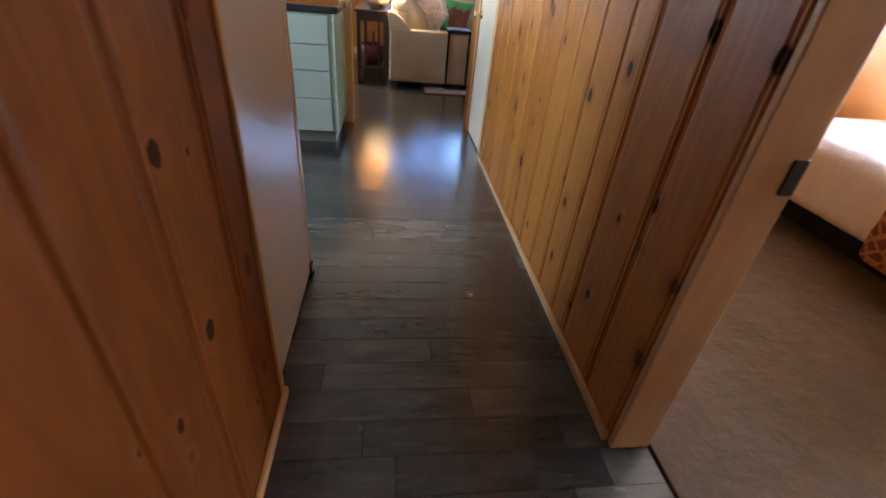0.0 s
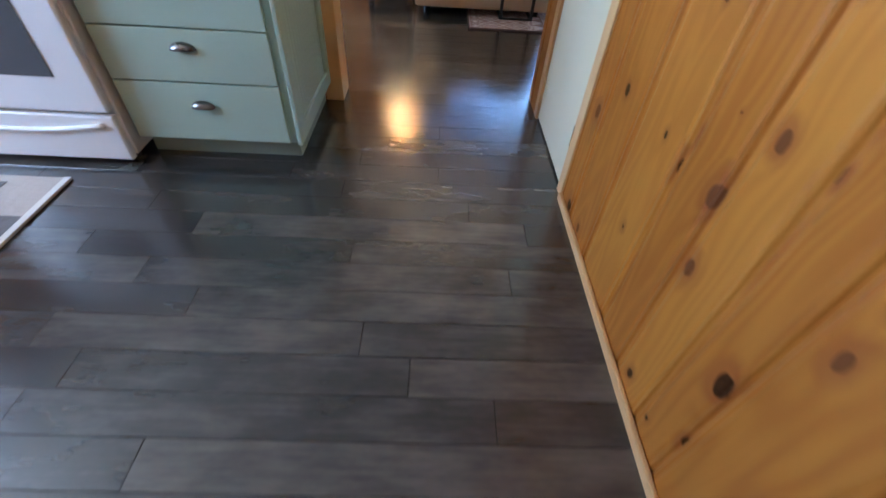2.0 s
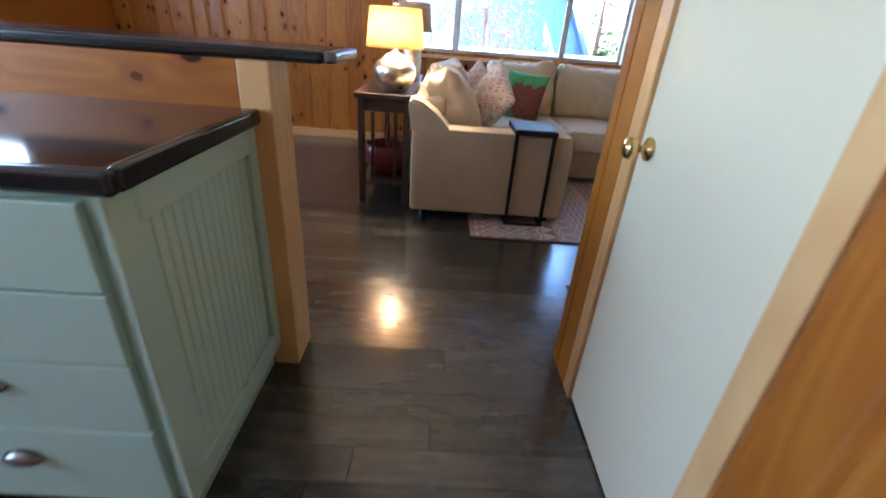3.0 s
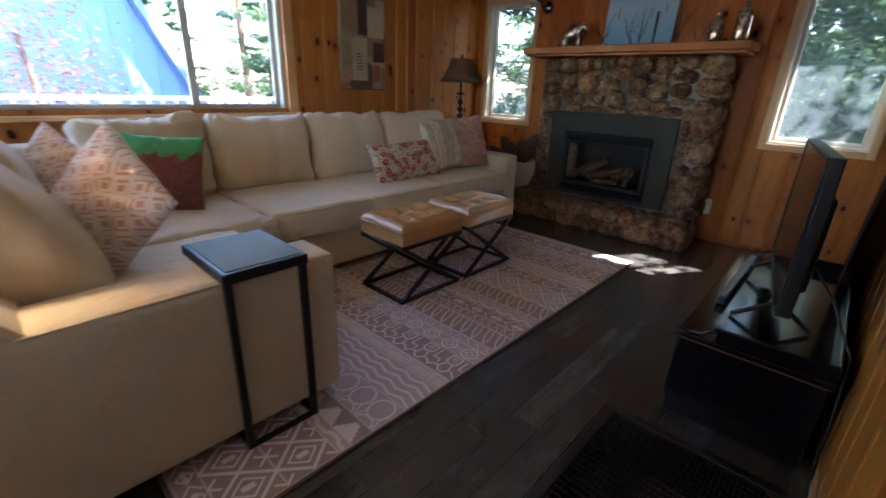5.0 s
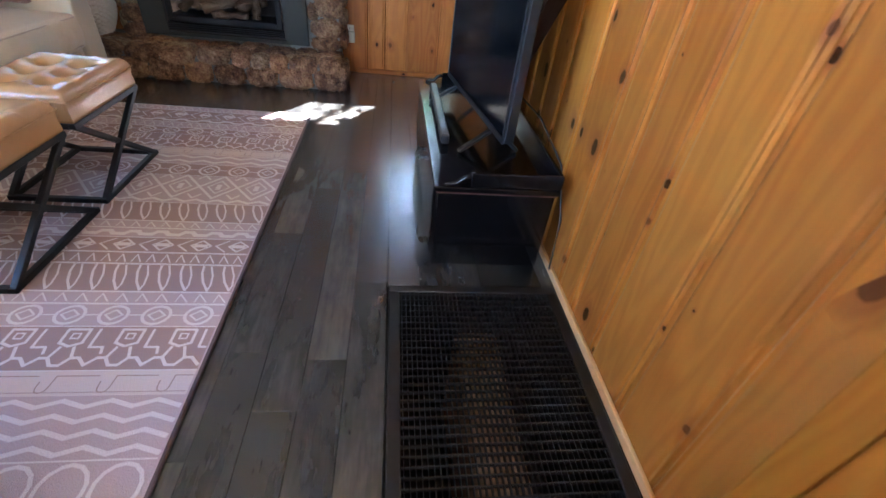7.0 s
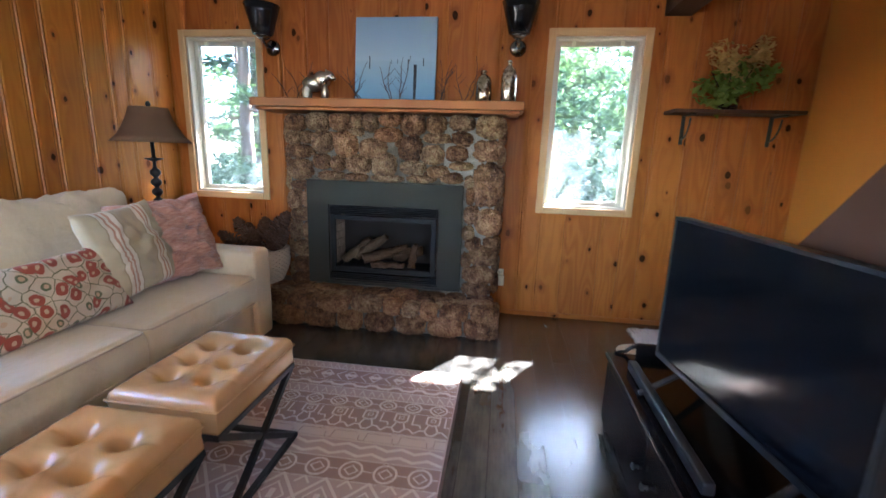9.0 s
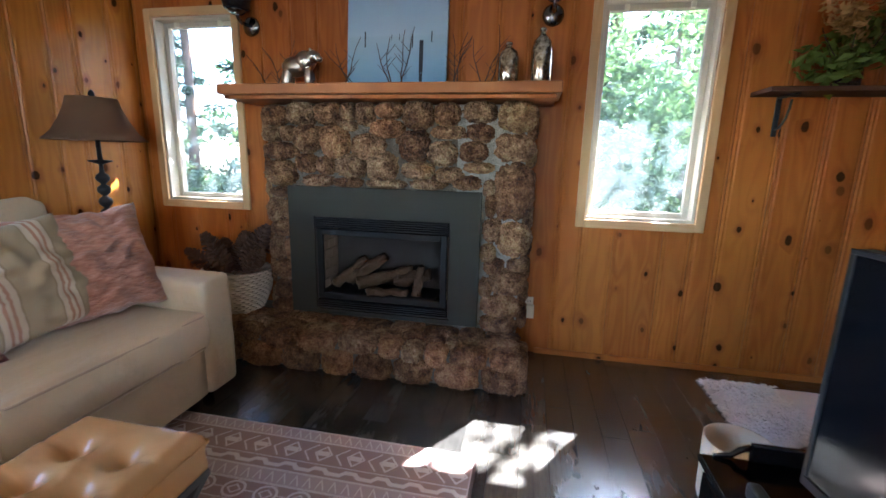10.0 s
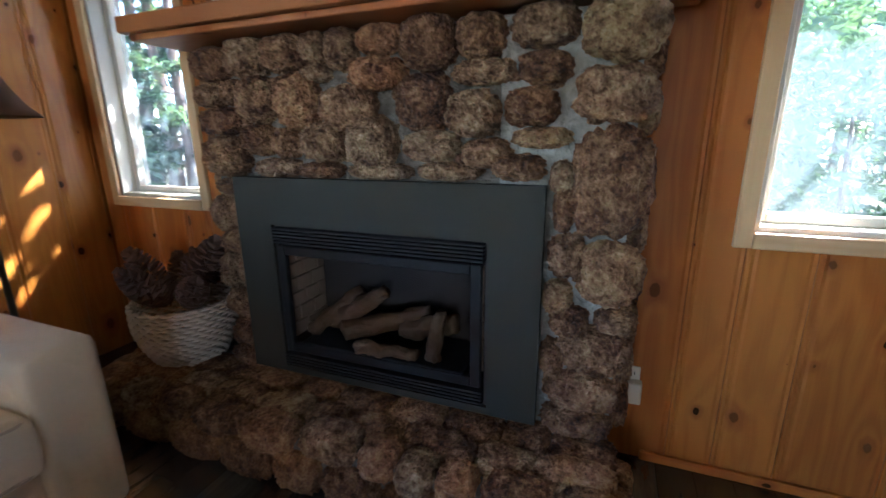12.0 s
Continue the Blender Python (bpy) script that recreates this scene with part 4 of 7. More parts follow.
def pillow(name, w, h, t, m, material, label, seed=0, crumple=0.0):
    """A stuffed square pillow with pinched corners, upright before m is applied (w along x, h along z)."""
    bm = bmesh.new()
    n = 34
    sides = []
    for s in (1, -1):
        rows = []
        for j in range(n + 1):
            row = []
            for i in range(n + 1):
                u, v = 2 * i / n - 1, 2 * j / n - 1
                edge = max(abs(u), abs(v))
                fat = ((1 - u ** 2) * (1 - v ** 2)) ** 0.42
                pinch = 1 - 0.07 * (1 - (u * v) ** 2) * edge ** 4
                p = Vector((u * w / 2 * pinch, s * t / 2 * fat, v * h / 2 * pinch))
                k = noise.noise(Vector((u * 2.1 + seed, v * 2.1, s * 0.7 + seed)))
                p.y += s * 0.018 * k * fat + 0.012 * fat * noise.noise(Vector((u * 5 + seed, v * 5, s)))
                if crumple:
                    q = Vector((u * 2.2 + 0.8 * v, v * 6.5 + 1.2 * noise.noise(Vector((u * 2, v * 2, seed))), seed))
                    p.y += s * crumple * (1 - abs(noise.noise(q)) * 2.6) * fat ** 0.5
                    p.x += 0.5 * crumple * noise.noise(Vector((v * 3, seed, u)))
                    p.z += 0.7 * crumple * noise.noise(Vector((u * 3 + seed, v, 2.0)))
                row.append(bm.verts.new(p))
            rows.append(row)
        for j in range(n):
            for i in range(n):
                bm.faces.new((rows[j][i], rows[j][i + 1], rows[j + 1][i + 1], rows[j + 1][i]))
        sides.append(rows)
    bmesh.ops.remove_doubles(bm, verts=bm.verts, dist=0.0005)
    me = bpy.data.meshes.new(name)
    uvs = [(v.co.x, v.co.z) for v in bm.verts]
    bmesh.ops.recalc_face_normals(bm, faces=bm.faces)
    bm.to_mesh(me)
    bm.free()
    lay = me.uv_layers.new(name="UVMap")
    for lp in me.loops:
        lay.data[lp.index].uv = uvs[lp.vertex_index]
    for p in me.polygons:
        p.use_smooth = True
    ob = link(name, me, material)
    ob.matrix_basis = m
    return tagged(ob, label, "pillow", "throw pillows on the sofa")


def place(x, y, z, turn, lean, spin=0):
    """A pillow's pose: it faces turn (degrees about z), leans back by lean, and is spun in its plane."""
    return Matrix.Translation((x, y, z)) @ Matrix.Rotation(radians(turn), 4, 'Z') @ Matrix.Rotation(radians(lean), 4, 'X') @ Matrix.Rotation(radians(spin), 4, 'Y')


def cloth_nodes(name, color):
    n = Nodes(name, 0.9, 0, color)
    uv = n.coords('UV')
    weave = n.noise(uv, 500, 2)
    n.bump(n.math('ADD', n.math('MULTIPLY', weave, 0.2), n.math('MULTIPLY', n.noise(uv, 14, 3), 0.4)), 0.5, 0.012)
    n.set(n.b, 'Sheen Weight', 0.2)
    n.set(n.b, 'Specular IOR Level', 0.2)
    return n, uv, weave


def lattice_cloth():
    n, uv, weave = cloth_nodes("geometric cloth", (0.7, 0.55, 0.5))
    a = n.add("ShaderNodeMapping", Vector=uv, Scale=(16, 16, 16), Rotation=(0, 0, 0.78))
    wv = n.add("ShaderNodeTexVoronoi", props={"feature": 'DISTANCE_TO_EDGE', "distance": 'EUCLIDEAN', "voronoi_dimensions": '2D'}, Vector=a, Scale=1.0, Randomness=0.25)
    r2 = n.add("ShaderNodeTexVoronoi", props={"voronoi_dimensions": '2D', "distance": 'CHEBYCHEV'}, Vector=a, Scale=1.0, Randomness=0.25)
    ring = n.math('LESS_THAN', n.math('ABSOLUTE', n.math('SUBTRACT', r2, 0.25)), 0.07)
    line = n.math('MAXIMUM', n.math('LESS_THAN', wv, 0.12), ring)
    n.set(n.b, 'Base Color', n.mix(line, (0.60, 0.33, 0.25), (0.74, 0.66, 0.58)))
    return n.mat


def floral_cloth():
    n, uv, weave = cloth_nodes("floral cloth", (0.7, 0.6, 0.5))
    w = n.mix(0.06, uv, n.noise(uv, 9, 2, out=1), 'ADD')
    v1 = n.t.nodes.new("ShaderNodeTexVoronoi")
    v1.voronoi_dimensions = '2D'
    n.set(v1, 'Vector', w)
    n.set(v1, 'Scale', 17.0)
    d, cc = v1.outputs['Distance'], n.add("ShaderNodeSeparateColor", Color=v1.outputs['Color'])
    petal = n.math('MULTIPLY', n.math('LESS_THAN', d, 0.40), n.math('GREATER_THAN', cc, 0.34))
    leaf = n.math('MULTIPLY', n.math('LESS_THAN', d, 0.26), n.math('LESS_THAN', cc, 0.3))
    heart = n.math('LESS_THAN', d, 0.13)
    v2 = n.add("ShaderNodeTexVoronoi", props={"voronoi_dimensions": '2D', "feature": 'DISTANCE_TO_EDGE'}, Vector=w, Scale=17.0)
    vine = n.math('LESS_THAN', v2, 0.032)
    col = n.mix(vine, (0.66, 0.52, 0.36), (0.16, 0.15, 0.07))
    col = n.mix(leaf, col, (0.13, 0.14, 0.06))
    col = n.mix(petal, col, (0.36, 0.055, 0.025))
    col = n.mix(heart, col, (0.62, 0.4, 0.24))
    n.set(n.b, 'Base Color', n.mix(n.math('MULTIPLY', weave, 0.3), col, (0.3, 0.2, 0.14)))
    return n.mat


def striped_cloth():
    n, uv, weave = cloth_nodes("striped linen", (0.6, 0.5, 0.36))
    x = n.add("ShaderNodeSeparateXYZ", Vector=uv)
    d = n.math('ABSOLUTE', n.math('SUBTRACT', n.math('ABSOLUTE', n.math('ADD', x, 0.01)), 0.105))
    col = n.mix(n.math('LESS_THAN', d, 0.040), (0.50, 0.40, 0.245), (0.76, 0.66, 0.5))
    for at, half, c in ((0.012, 0.0055, (0.52, 0.27, 0.17)), (0.041, 0.003, (0.36, 0.27, 0.15))):
        col = n.mix(n.math('LESS_THAN', n.math('ABSOLUTE', n.math('SUBTRACT', d, at)), half), col, c)
    n.set(n.b, 'Base Color', n.mix(n.math('MULTIPLY', weave, 0.25), col, (0.3, 0.24, 0.16)))
    return n.mat


def velvet_cloth():
    n, uv, weave = cloth_nodes("salmon crushed cloth", (0.55, 0.27, 0.2))
    cr = n.noise(n.add("ShaderNodeMapping", Vector=uv, Scale=(26, 95, 1)), 1.0, 5, 0.65)
    n.set(n.b, 'Base Color', n.ramp(cr, [(0.3, (0.36, 0.14, 0.085)), (0.55, (0.56, 0.27, 0.175)), (0.75, (0.72, 0.46, 0.33))]))
    n.set(n.b, 'Sheen Weight', 0.5)
    n.bump(cr, 0.8, 0.02)
    return n.mat


def green_cloth():
    n, uv, weave = cloth_nodes("green print cloth", (0.1, 0.35, 0.12))
    shp = n.noise(n.add("ShaderNodeVectorMath", props={"operation": 'ADD'}, i0=uv, i1=(0.31, 0.2, 0)), 5.5, 3, 0.5)
    y = n.add("ShaderNodeSeparateXYZ", 1, Vector=uv)
    x = n.t.nodes[-1].outputs[0]
    r = n.math('SQRT', n.math('ADD', n.math('POWER', n.math('ADD', x, -0.065), 2.0), n.math('POWER', n.math('MULTIPLY', n.math('ADD', y, 0.06), 0.8), 2.0)))
    blob = n.math('LESS_THAN', n.math('ADD', r, n.math('MULTIPLY', shp, 0.24)), 0.275)
    col = n.mix(blob, (0.10, 0.36, 0.12), n.mix(n.noise(uv, 26, 4), (0.10, 0.025, 0.02), (0.34, 0.13, 0.1)))
    n.set(n.b, 'Base Color', col)
    return n.mat


LATTICE, FLORAL, STRIPED, VELVET, GREENCLOTH = lattice_cloth(), floral_cloth(), striped_cloth(), velvet_cloth(), green_cloth()
pillow("throw_pillow", 0.44, 0.44, 0.16, place(0.54, 6.36, 0.73, -62, -18, 38), LATTICE, "cream pillow with a rust geometric pattern, tilted on its corner", 3)
pillow("throw_pillow", 0.44, 0.44, 0.15, place(0.47, 6.9, 0.69, -50, -16, 30), LATTICE, "cream pillow with a rust geometric pattern behind another", 5)
pillow("throw_pillow", 0.40, 0.42, 0.14, place(0.92, 7.12, 0.68, -28, -18, 4), GREENCLOTH, "green pillow with a brown printed shape", 7)
pillow("throw_pillow", 0.66, 0.30, 0.14, place(2.54, 6.98, 0.625, -2, -22, -2), FLORAL, "cream lumbar pillow with red flowers", 9)
pillow("throw_pillow", 0.47, 0.43, 0.15, place(3.0, 7.02, 0.715, 6, -18, -3), STRIPED, "beige linen pillow with cream stripes", 11, 0.008)
pillow("throw_pillow", 0.48, 0.46, 0.16, place(3.27, 7.05, 0.71, -26, -20, -6), VELVET, "crumpled salmon pink pillow in the sofa corner", 13, 0.032)


def stool(x0, label):
    s = thing("stool", (x0 + 0.25, 6.26, 0), label, "stool", "leather stools on the rug")
    x1, y0, y1 = x0 + 0.49, 6.075, 6.45
    # tufted cushion
    bm = bmesh.new()
    nx, ny = 56, 44
    tufts = [(a, b) for b in (0.32, 0.68) for a in (0.27, 0.5, 0.73)]
    top = []
    for j in range(ny + 1):
        row = []
        for i in range(nx + 1):
            u, v = i / nx, j / ny
            d = min(math.hypot((u - a) * 0.49, (v - b) * 0.375) for a, b in tufts)
            ds = sorted(math.hypot((u - a) * 0.49, (v - b) * 0.375) for a, b in tufts)
            e = min(u, 1 - u) * 0.49, min(v, 1 - v) * 0.375
            rim = min(1.0, min(e) / 0.03)
            pleat = min(abs(u - a) for a, b in tufts) * 0.49
            out = max(0.0, abs(v - 0.5) - 0.18) / 0.32
            z = 0.434 + 0.026 * math.sqrt(max(0, 1 - (1 - rim) ** 2)) - 0.008 * math.exp(-(pleat / 0.006) ** 2) * (1 if out > 0 else 0) * min(1, rim) + 0.003 * noise.noise(Vector((u * 9 + x0, v * 8, 0))) * rim - 0.036 * math.exp(-(d / 0.034) ** 2) - 0.022 * math.exp(-(d / 0.012) ** 2) + 0.012 * min(1.0, d / 0.08) * rim - 0.007 * math.exp(-((ds[1] - ds[0]) / 0.007) ** 2) * (1 if ds[0] < 0.075 else 0)
            row.append(bm.verts.new((x0 + u * (x1 - x0), y0 + v * (y1 - y0), z)))
        top.append(row)
    for j in range(ny):
        for i in range(nx):
            bm.faces.new((top[j][i], top[j][i + 1], top[j + 1][i + 1], top[j + 1][i]))
    ring = [top[0][i] for i in range(nx + 1)] + [top[j][nx] for j in range(1, ny + 1)] + [top[ny][i] for i in range(nx - 1, -1, -1)] + [top[j][0] for j in range(ny - 1, 0, -1)]
    prev = ring
    for dz, inset in ((0.425, -0.003), (0.40, -0.006), (0.366, -0.003), (0.355, 0.004)):
        cur = []
        for v in ring:
            cx, cy = x0 + 0.245, 6.2625
            d = Vector((v.co.x - cx, v.co.y - cy, 0))
            cur.append(bm.verts.new((v.co.x - math.copysign(inset, d.x) if abs(d.x) > 0.24 else v.co.x, v.co.y - math.copysign(inset, d.y) if abs(d.y) > 0.183 else v.co.y, dz)))
        for k in range(len(ring)):
            bm.faces.new((prev[k], prev[(k + 1) % len(ring)], cur[(k + 1) % len(ring)], cur[k]))
        prev = cur
    bm.faces.new(prev)
    c = part("cushion", bm, LEATHER, s, "tan leather cushion tufted with buttons", True)
    for a, b in tufts:
        part("button", lathe([(0.001, 0.0), (0.009, 0.0), (0.008, 0.004), (0.001, 0.006)], (x0 + a * 0.49, y0 + b * 0.375, 0.4035), 12), LEATHER, c, smooth=True)
    part("piping", tube(rect_loop(x0 - 0.004, x1 + 0.004, y0 - 0.004, y1 + 0.004, 0.434, 0.012), 0.003), LEATHER, c, smooth=True)
    # iron frame: rails under the seat and on the rug, an X on each long side
    k = 0.022
    for y in (y0 + 0.012, y1 - 0.012):
        part("top_rail", bar((x0, y, 0.343), (x1, y, 0.343), k, k, None, 0.002), BLACK, s)
        part("floor_rail", bar((x0, y, 0.021), (x1, y, 0.021), k, k, None, 0.002), BLACK, s)
        part("cross_leg", bar((x0 + 0.011, y, 0.021), (x1 - 0.011, y, 0.343), k, k, None, 0.002), BLACK, s)
        part("cross_leg", bar((x1 - 0.011, y + (0.004 if y < 6.2 else -0.004), 0.021), (x0 + 0.011, y + (0.004 if y < 6.2 else -0.004), 0.343), k, k, None, 0.002), BLACK, s)
    for x in (x0 + 0.011, x1 - 0.011):
        part("end_rail", bar((x, y0 + 0.023, 0.343), (x, y1 - 0.023, 0.343), k, k, None, 0.002), BLACK, s)
        part("end_rail", bar((x, y0 + 0.023, 0.021), (x, y1 - 0.023, 0.021), k, k, None, 0.002), BLACK, s)
    return s


stool(1.705, "tufted tan leather stool on a black iron X frame")
stool(2.25, "tufted tan leather stool on a black iron X frame")


# ---- rug with woven bands ----
def rug_material(name, a, b):
    n = Nodes(name, 0.95)
    c = n.coords('Object')
    f = n.noise(c, 320, 2)
    g = n.noise(c, 5, 4)
    n.set(n.b, 'Base Color', n.mix(n.math('ADD', n.math('MULTIPLY', f, 0.5), n.math('MULTIPLY', g, 0.5)), a, b))
    n.set(n.b, 'Specular IOR Level', 0.1)
    n.bump(f, 0.6, 0.004)
    return n.mat


RUG_BASE = rug_material("rug mauve ground", (0.46, 0.34, 0.32), (0.62, 0.485, 0.455))
RUG_BROWN = rug_material("rug brown ground", (0.33, 0.22, 0.19), (0.47, 0.335, 0.295))
RUG_CREAM = rug_material("rug cream ground", (0.6, 0.49, 0.44), (0.76, 0.64, 0.58))
RUG_LINE = rug_material("rug pattern", (0.68, 0.59, 0.55), (0.84, 0.76, 0.71))
RUG_EDGE = rug_material("rug binding", (0.09, 0.06, 0.055), (0.16, 0.11, 0.10))


class Pattern:
    """Flat woven lines of one colour, gathered into one mesh."""

    def __init__(self, z):
        self.z, self.verts, self.faces = z, [], []

    def quad(self, *p):
        i = len(self.verts)
        lift = self.z + (len(self.faces) % 9) * 0.00012
        self.verts.extend((x, y, lift) for x, y in p)
        self.faces.append((i, i + 1, i + 2, i + 3))

    def line(self, a, b, w):
        d = Vector((b[0] - a[0], b[1] - a[1]))
        if d.length < 1e-6:
            return
        n = Vector((-d.y, d.x)).normalized() * w / 2
        e = d.normalized() * w * 0.3
        self.quad((a[0] - e.x + n.x, a[1] - e.y + n.y), (b[0] + e.x + n.x, b[1] + e.y + n.y), (b[0] + e.x - n.x, b[1] + e.y - n.y), (a[0] - e.x - n.x, a[1] - e.y - n.y))

    def mesh(self, name, material, parent, label):
        me = bpy.data.meshes.new(name)
        me.from_pydata(self.verts, [], self.faces)
        tagged(link(name, me, material, parent, label), kind="stuff")


def arc(cx, cy, rx, ry, a0=0, a1=360, n=14):
    return [(cx + rx * math.cos(radians(a0 + (a1 - a0) * k / n)), cy + ry * math.sin(radians(a0 + (a1 - a0) * k / n))) for k in range(n + 1)]


# each motif: strokes (points, width) in a cell s wide (across the rug) and h long
def zigzag(s, h):
    return [([(h * 0.28, 0), (h * 0.72, s / 2), (h * 0.28, s)], h * 0.30)]


def wave(s, h):
    return [([(h * 0.35, 0), (h * 0.35, s * 0.2), (h * 0.65, s * 0.35), (h * 0.65, s * 0.65), (h * 0.35, s * 0.8), (h * 0.35, s)], h * 0.3)]


def big_diamonds(s, h):
    return [([(0, s / 2), (h / 2, 0), (h, s / 2), (h / 2, s), (0, s / 2)], 0.016), ([(h * 0.22, s / 2), (h / 2, s * 0.22), (h * 0.78, s / 2), (h / 2, s * 0.78), (h * 0.22, s / 2)], 0.010),
            ([(h * 0.42, s / 2), (h * 0.58, s / 2)], 0.03), ([(0, 0), (h * 0.16, s * 0.16)], 0.012), ([(h, 0), (h * 0.84, s * 0.16)], 0.012), ([(0, s), (h * 0.16, s * 0.84)], 0.012), ([(h, s), (h * 0.84, s * 0.84)], 0.012)]


def teeth(s, h):
    return [([(h * (0.1 + 0.2 * k), s * (0.5 - 0.4 * (1 - k / 4))), (h * (0.1 + 0.2 * k), s * (0.5 + 0.4 * (1 - k / 4)))], h * 0.21) for k in range(4)]


def rings(s, h):
    return [(arc(h * 0.58, s / 2, h * 0.36, s * 0.44), 0.013), ([(h * 0.05, s * 0.04), (h * 0.3, s * 0.14)], 0.010), ([(h * 0.05, s * 0.96), (h * 0.3, s * 0.86)], 0.010), (arc(h * 0.02, s / 2, h * 0.2, s * 0.36, -90, 90, 8), 0.010)]


def hooks(s, h):
    return [([(h * 0.78, 0), (h * 0.78, s * 0.3), (h * 0.3, s * 0.32)] + arc(h * 0.3, s * 0.42, h * 0.2, s * 0.1, 270, 90, 6) + [(h * 0.55, s * 0.52)], 0.0045), ([(h * 0.78, s * 0.6), (h * 0.78, s)], 0.0045), ([(h * 0.12, 0), (h * 0.12, s)], 0.003)]


def totem(s, h):
    return [([(h * 0.6, s * 0.3), (h * 0.92, s * 0.3), (h * 0.92, s * 0.7), (h * 0.6, s * 0.7), (h * 0.52, s * 0.5), (h * 0.6, s * 0.3)], 0.012),
            ([(h * 0.70, s * 0.43), (h * 0.82, s * 0.43), (h * 0.82, s * 0.57), (h * 0.70, s * 0.57), (h * 0.70, s * 0.43)], 0.007),
            ([(h * 0.1, 0), (h * 0.26, s * 0.16), (h * 0.26, s * 0.3), (h * 0.1, s * 0.42), (h * 0.1, s * 0.58), (h * 0.26, s * 0.7), (h * 0.26, s * 0.84), (h * 0.1, s)], 0.013),
            ([(h * 0.26, s * 0.3), (h * 0.5, s * 0.38)], 0.012), ([(h * 0.26, s * 0.7), (h * 0.5, s * 0.62)], 0.012), ([(h * 0.5, 0), (h * 0.5, s * 0.12), (h * 0.92, s * 0.12)], 0.011), ([(h * 0.5, s), (h * 0.5, s * 0.88), (h * 0.36, s * 0.84)], 0.011)]


def eyes(s, h):
    return [(arc(h / 2, s / 2, h * 0.4, s * 0.32), 0.013), ([(h * 0.5, s * 0.3), (h * 0.72, s * 0.5), (h * 0.5, s * 0.7), (h * 0.28, s * 0.5), (h * 0.5, s * 0.3)], 0.008), ([(h / 2, 0), (h / 2, s * 0.18)], 0.007), ([(h / 2, s * 0.82), (h / 2, s)], 0.007)]


def hatch(s, h):
    return [([(h * 0.2, 0), (h * 0.8, s * 0.5)], 0.007), ([(h * 0.8, s * 0.5), (h * 0.2, s * 0.6)], 0.006), ([(h * 0.06, 0), (h * 0.06, s)], 0.005), ([(h * 0.94, 0), (h * 0.94, s)], 0.005)]


def leaf_arcs(s, h):
    return [([(h * 0.05, s * 0.05), (h * 0.35, s * 0.42), (h * 0.7, s * 0.68), (h * 0.95, s * 0.75)], 0.011), ([(h * 0.05, s * 0.05), (h * 0.25, s * 0.0), (h * 0.6, s * 0.12), (h * 0.95, s * 0.4)], 0.009)]


def arrows(s, h):
    return [([(h / 2, 0.03 * s), (h * 0.85, s * 0.3), (h / 2, s * 0.55), (h * 0.15, s * 0.3), (h / 2, 0.03 * s)], 0.010), ([(h / 2, s * 0.16), (h / 2, s * 0.44)], h * 0.3), ([(h * 0.12, s * 0.6), (h / 2, s * 0.9), (h * 0.88, s * 0.6)], 0.009)]


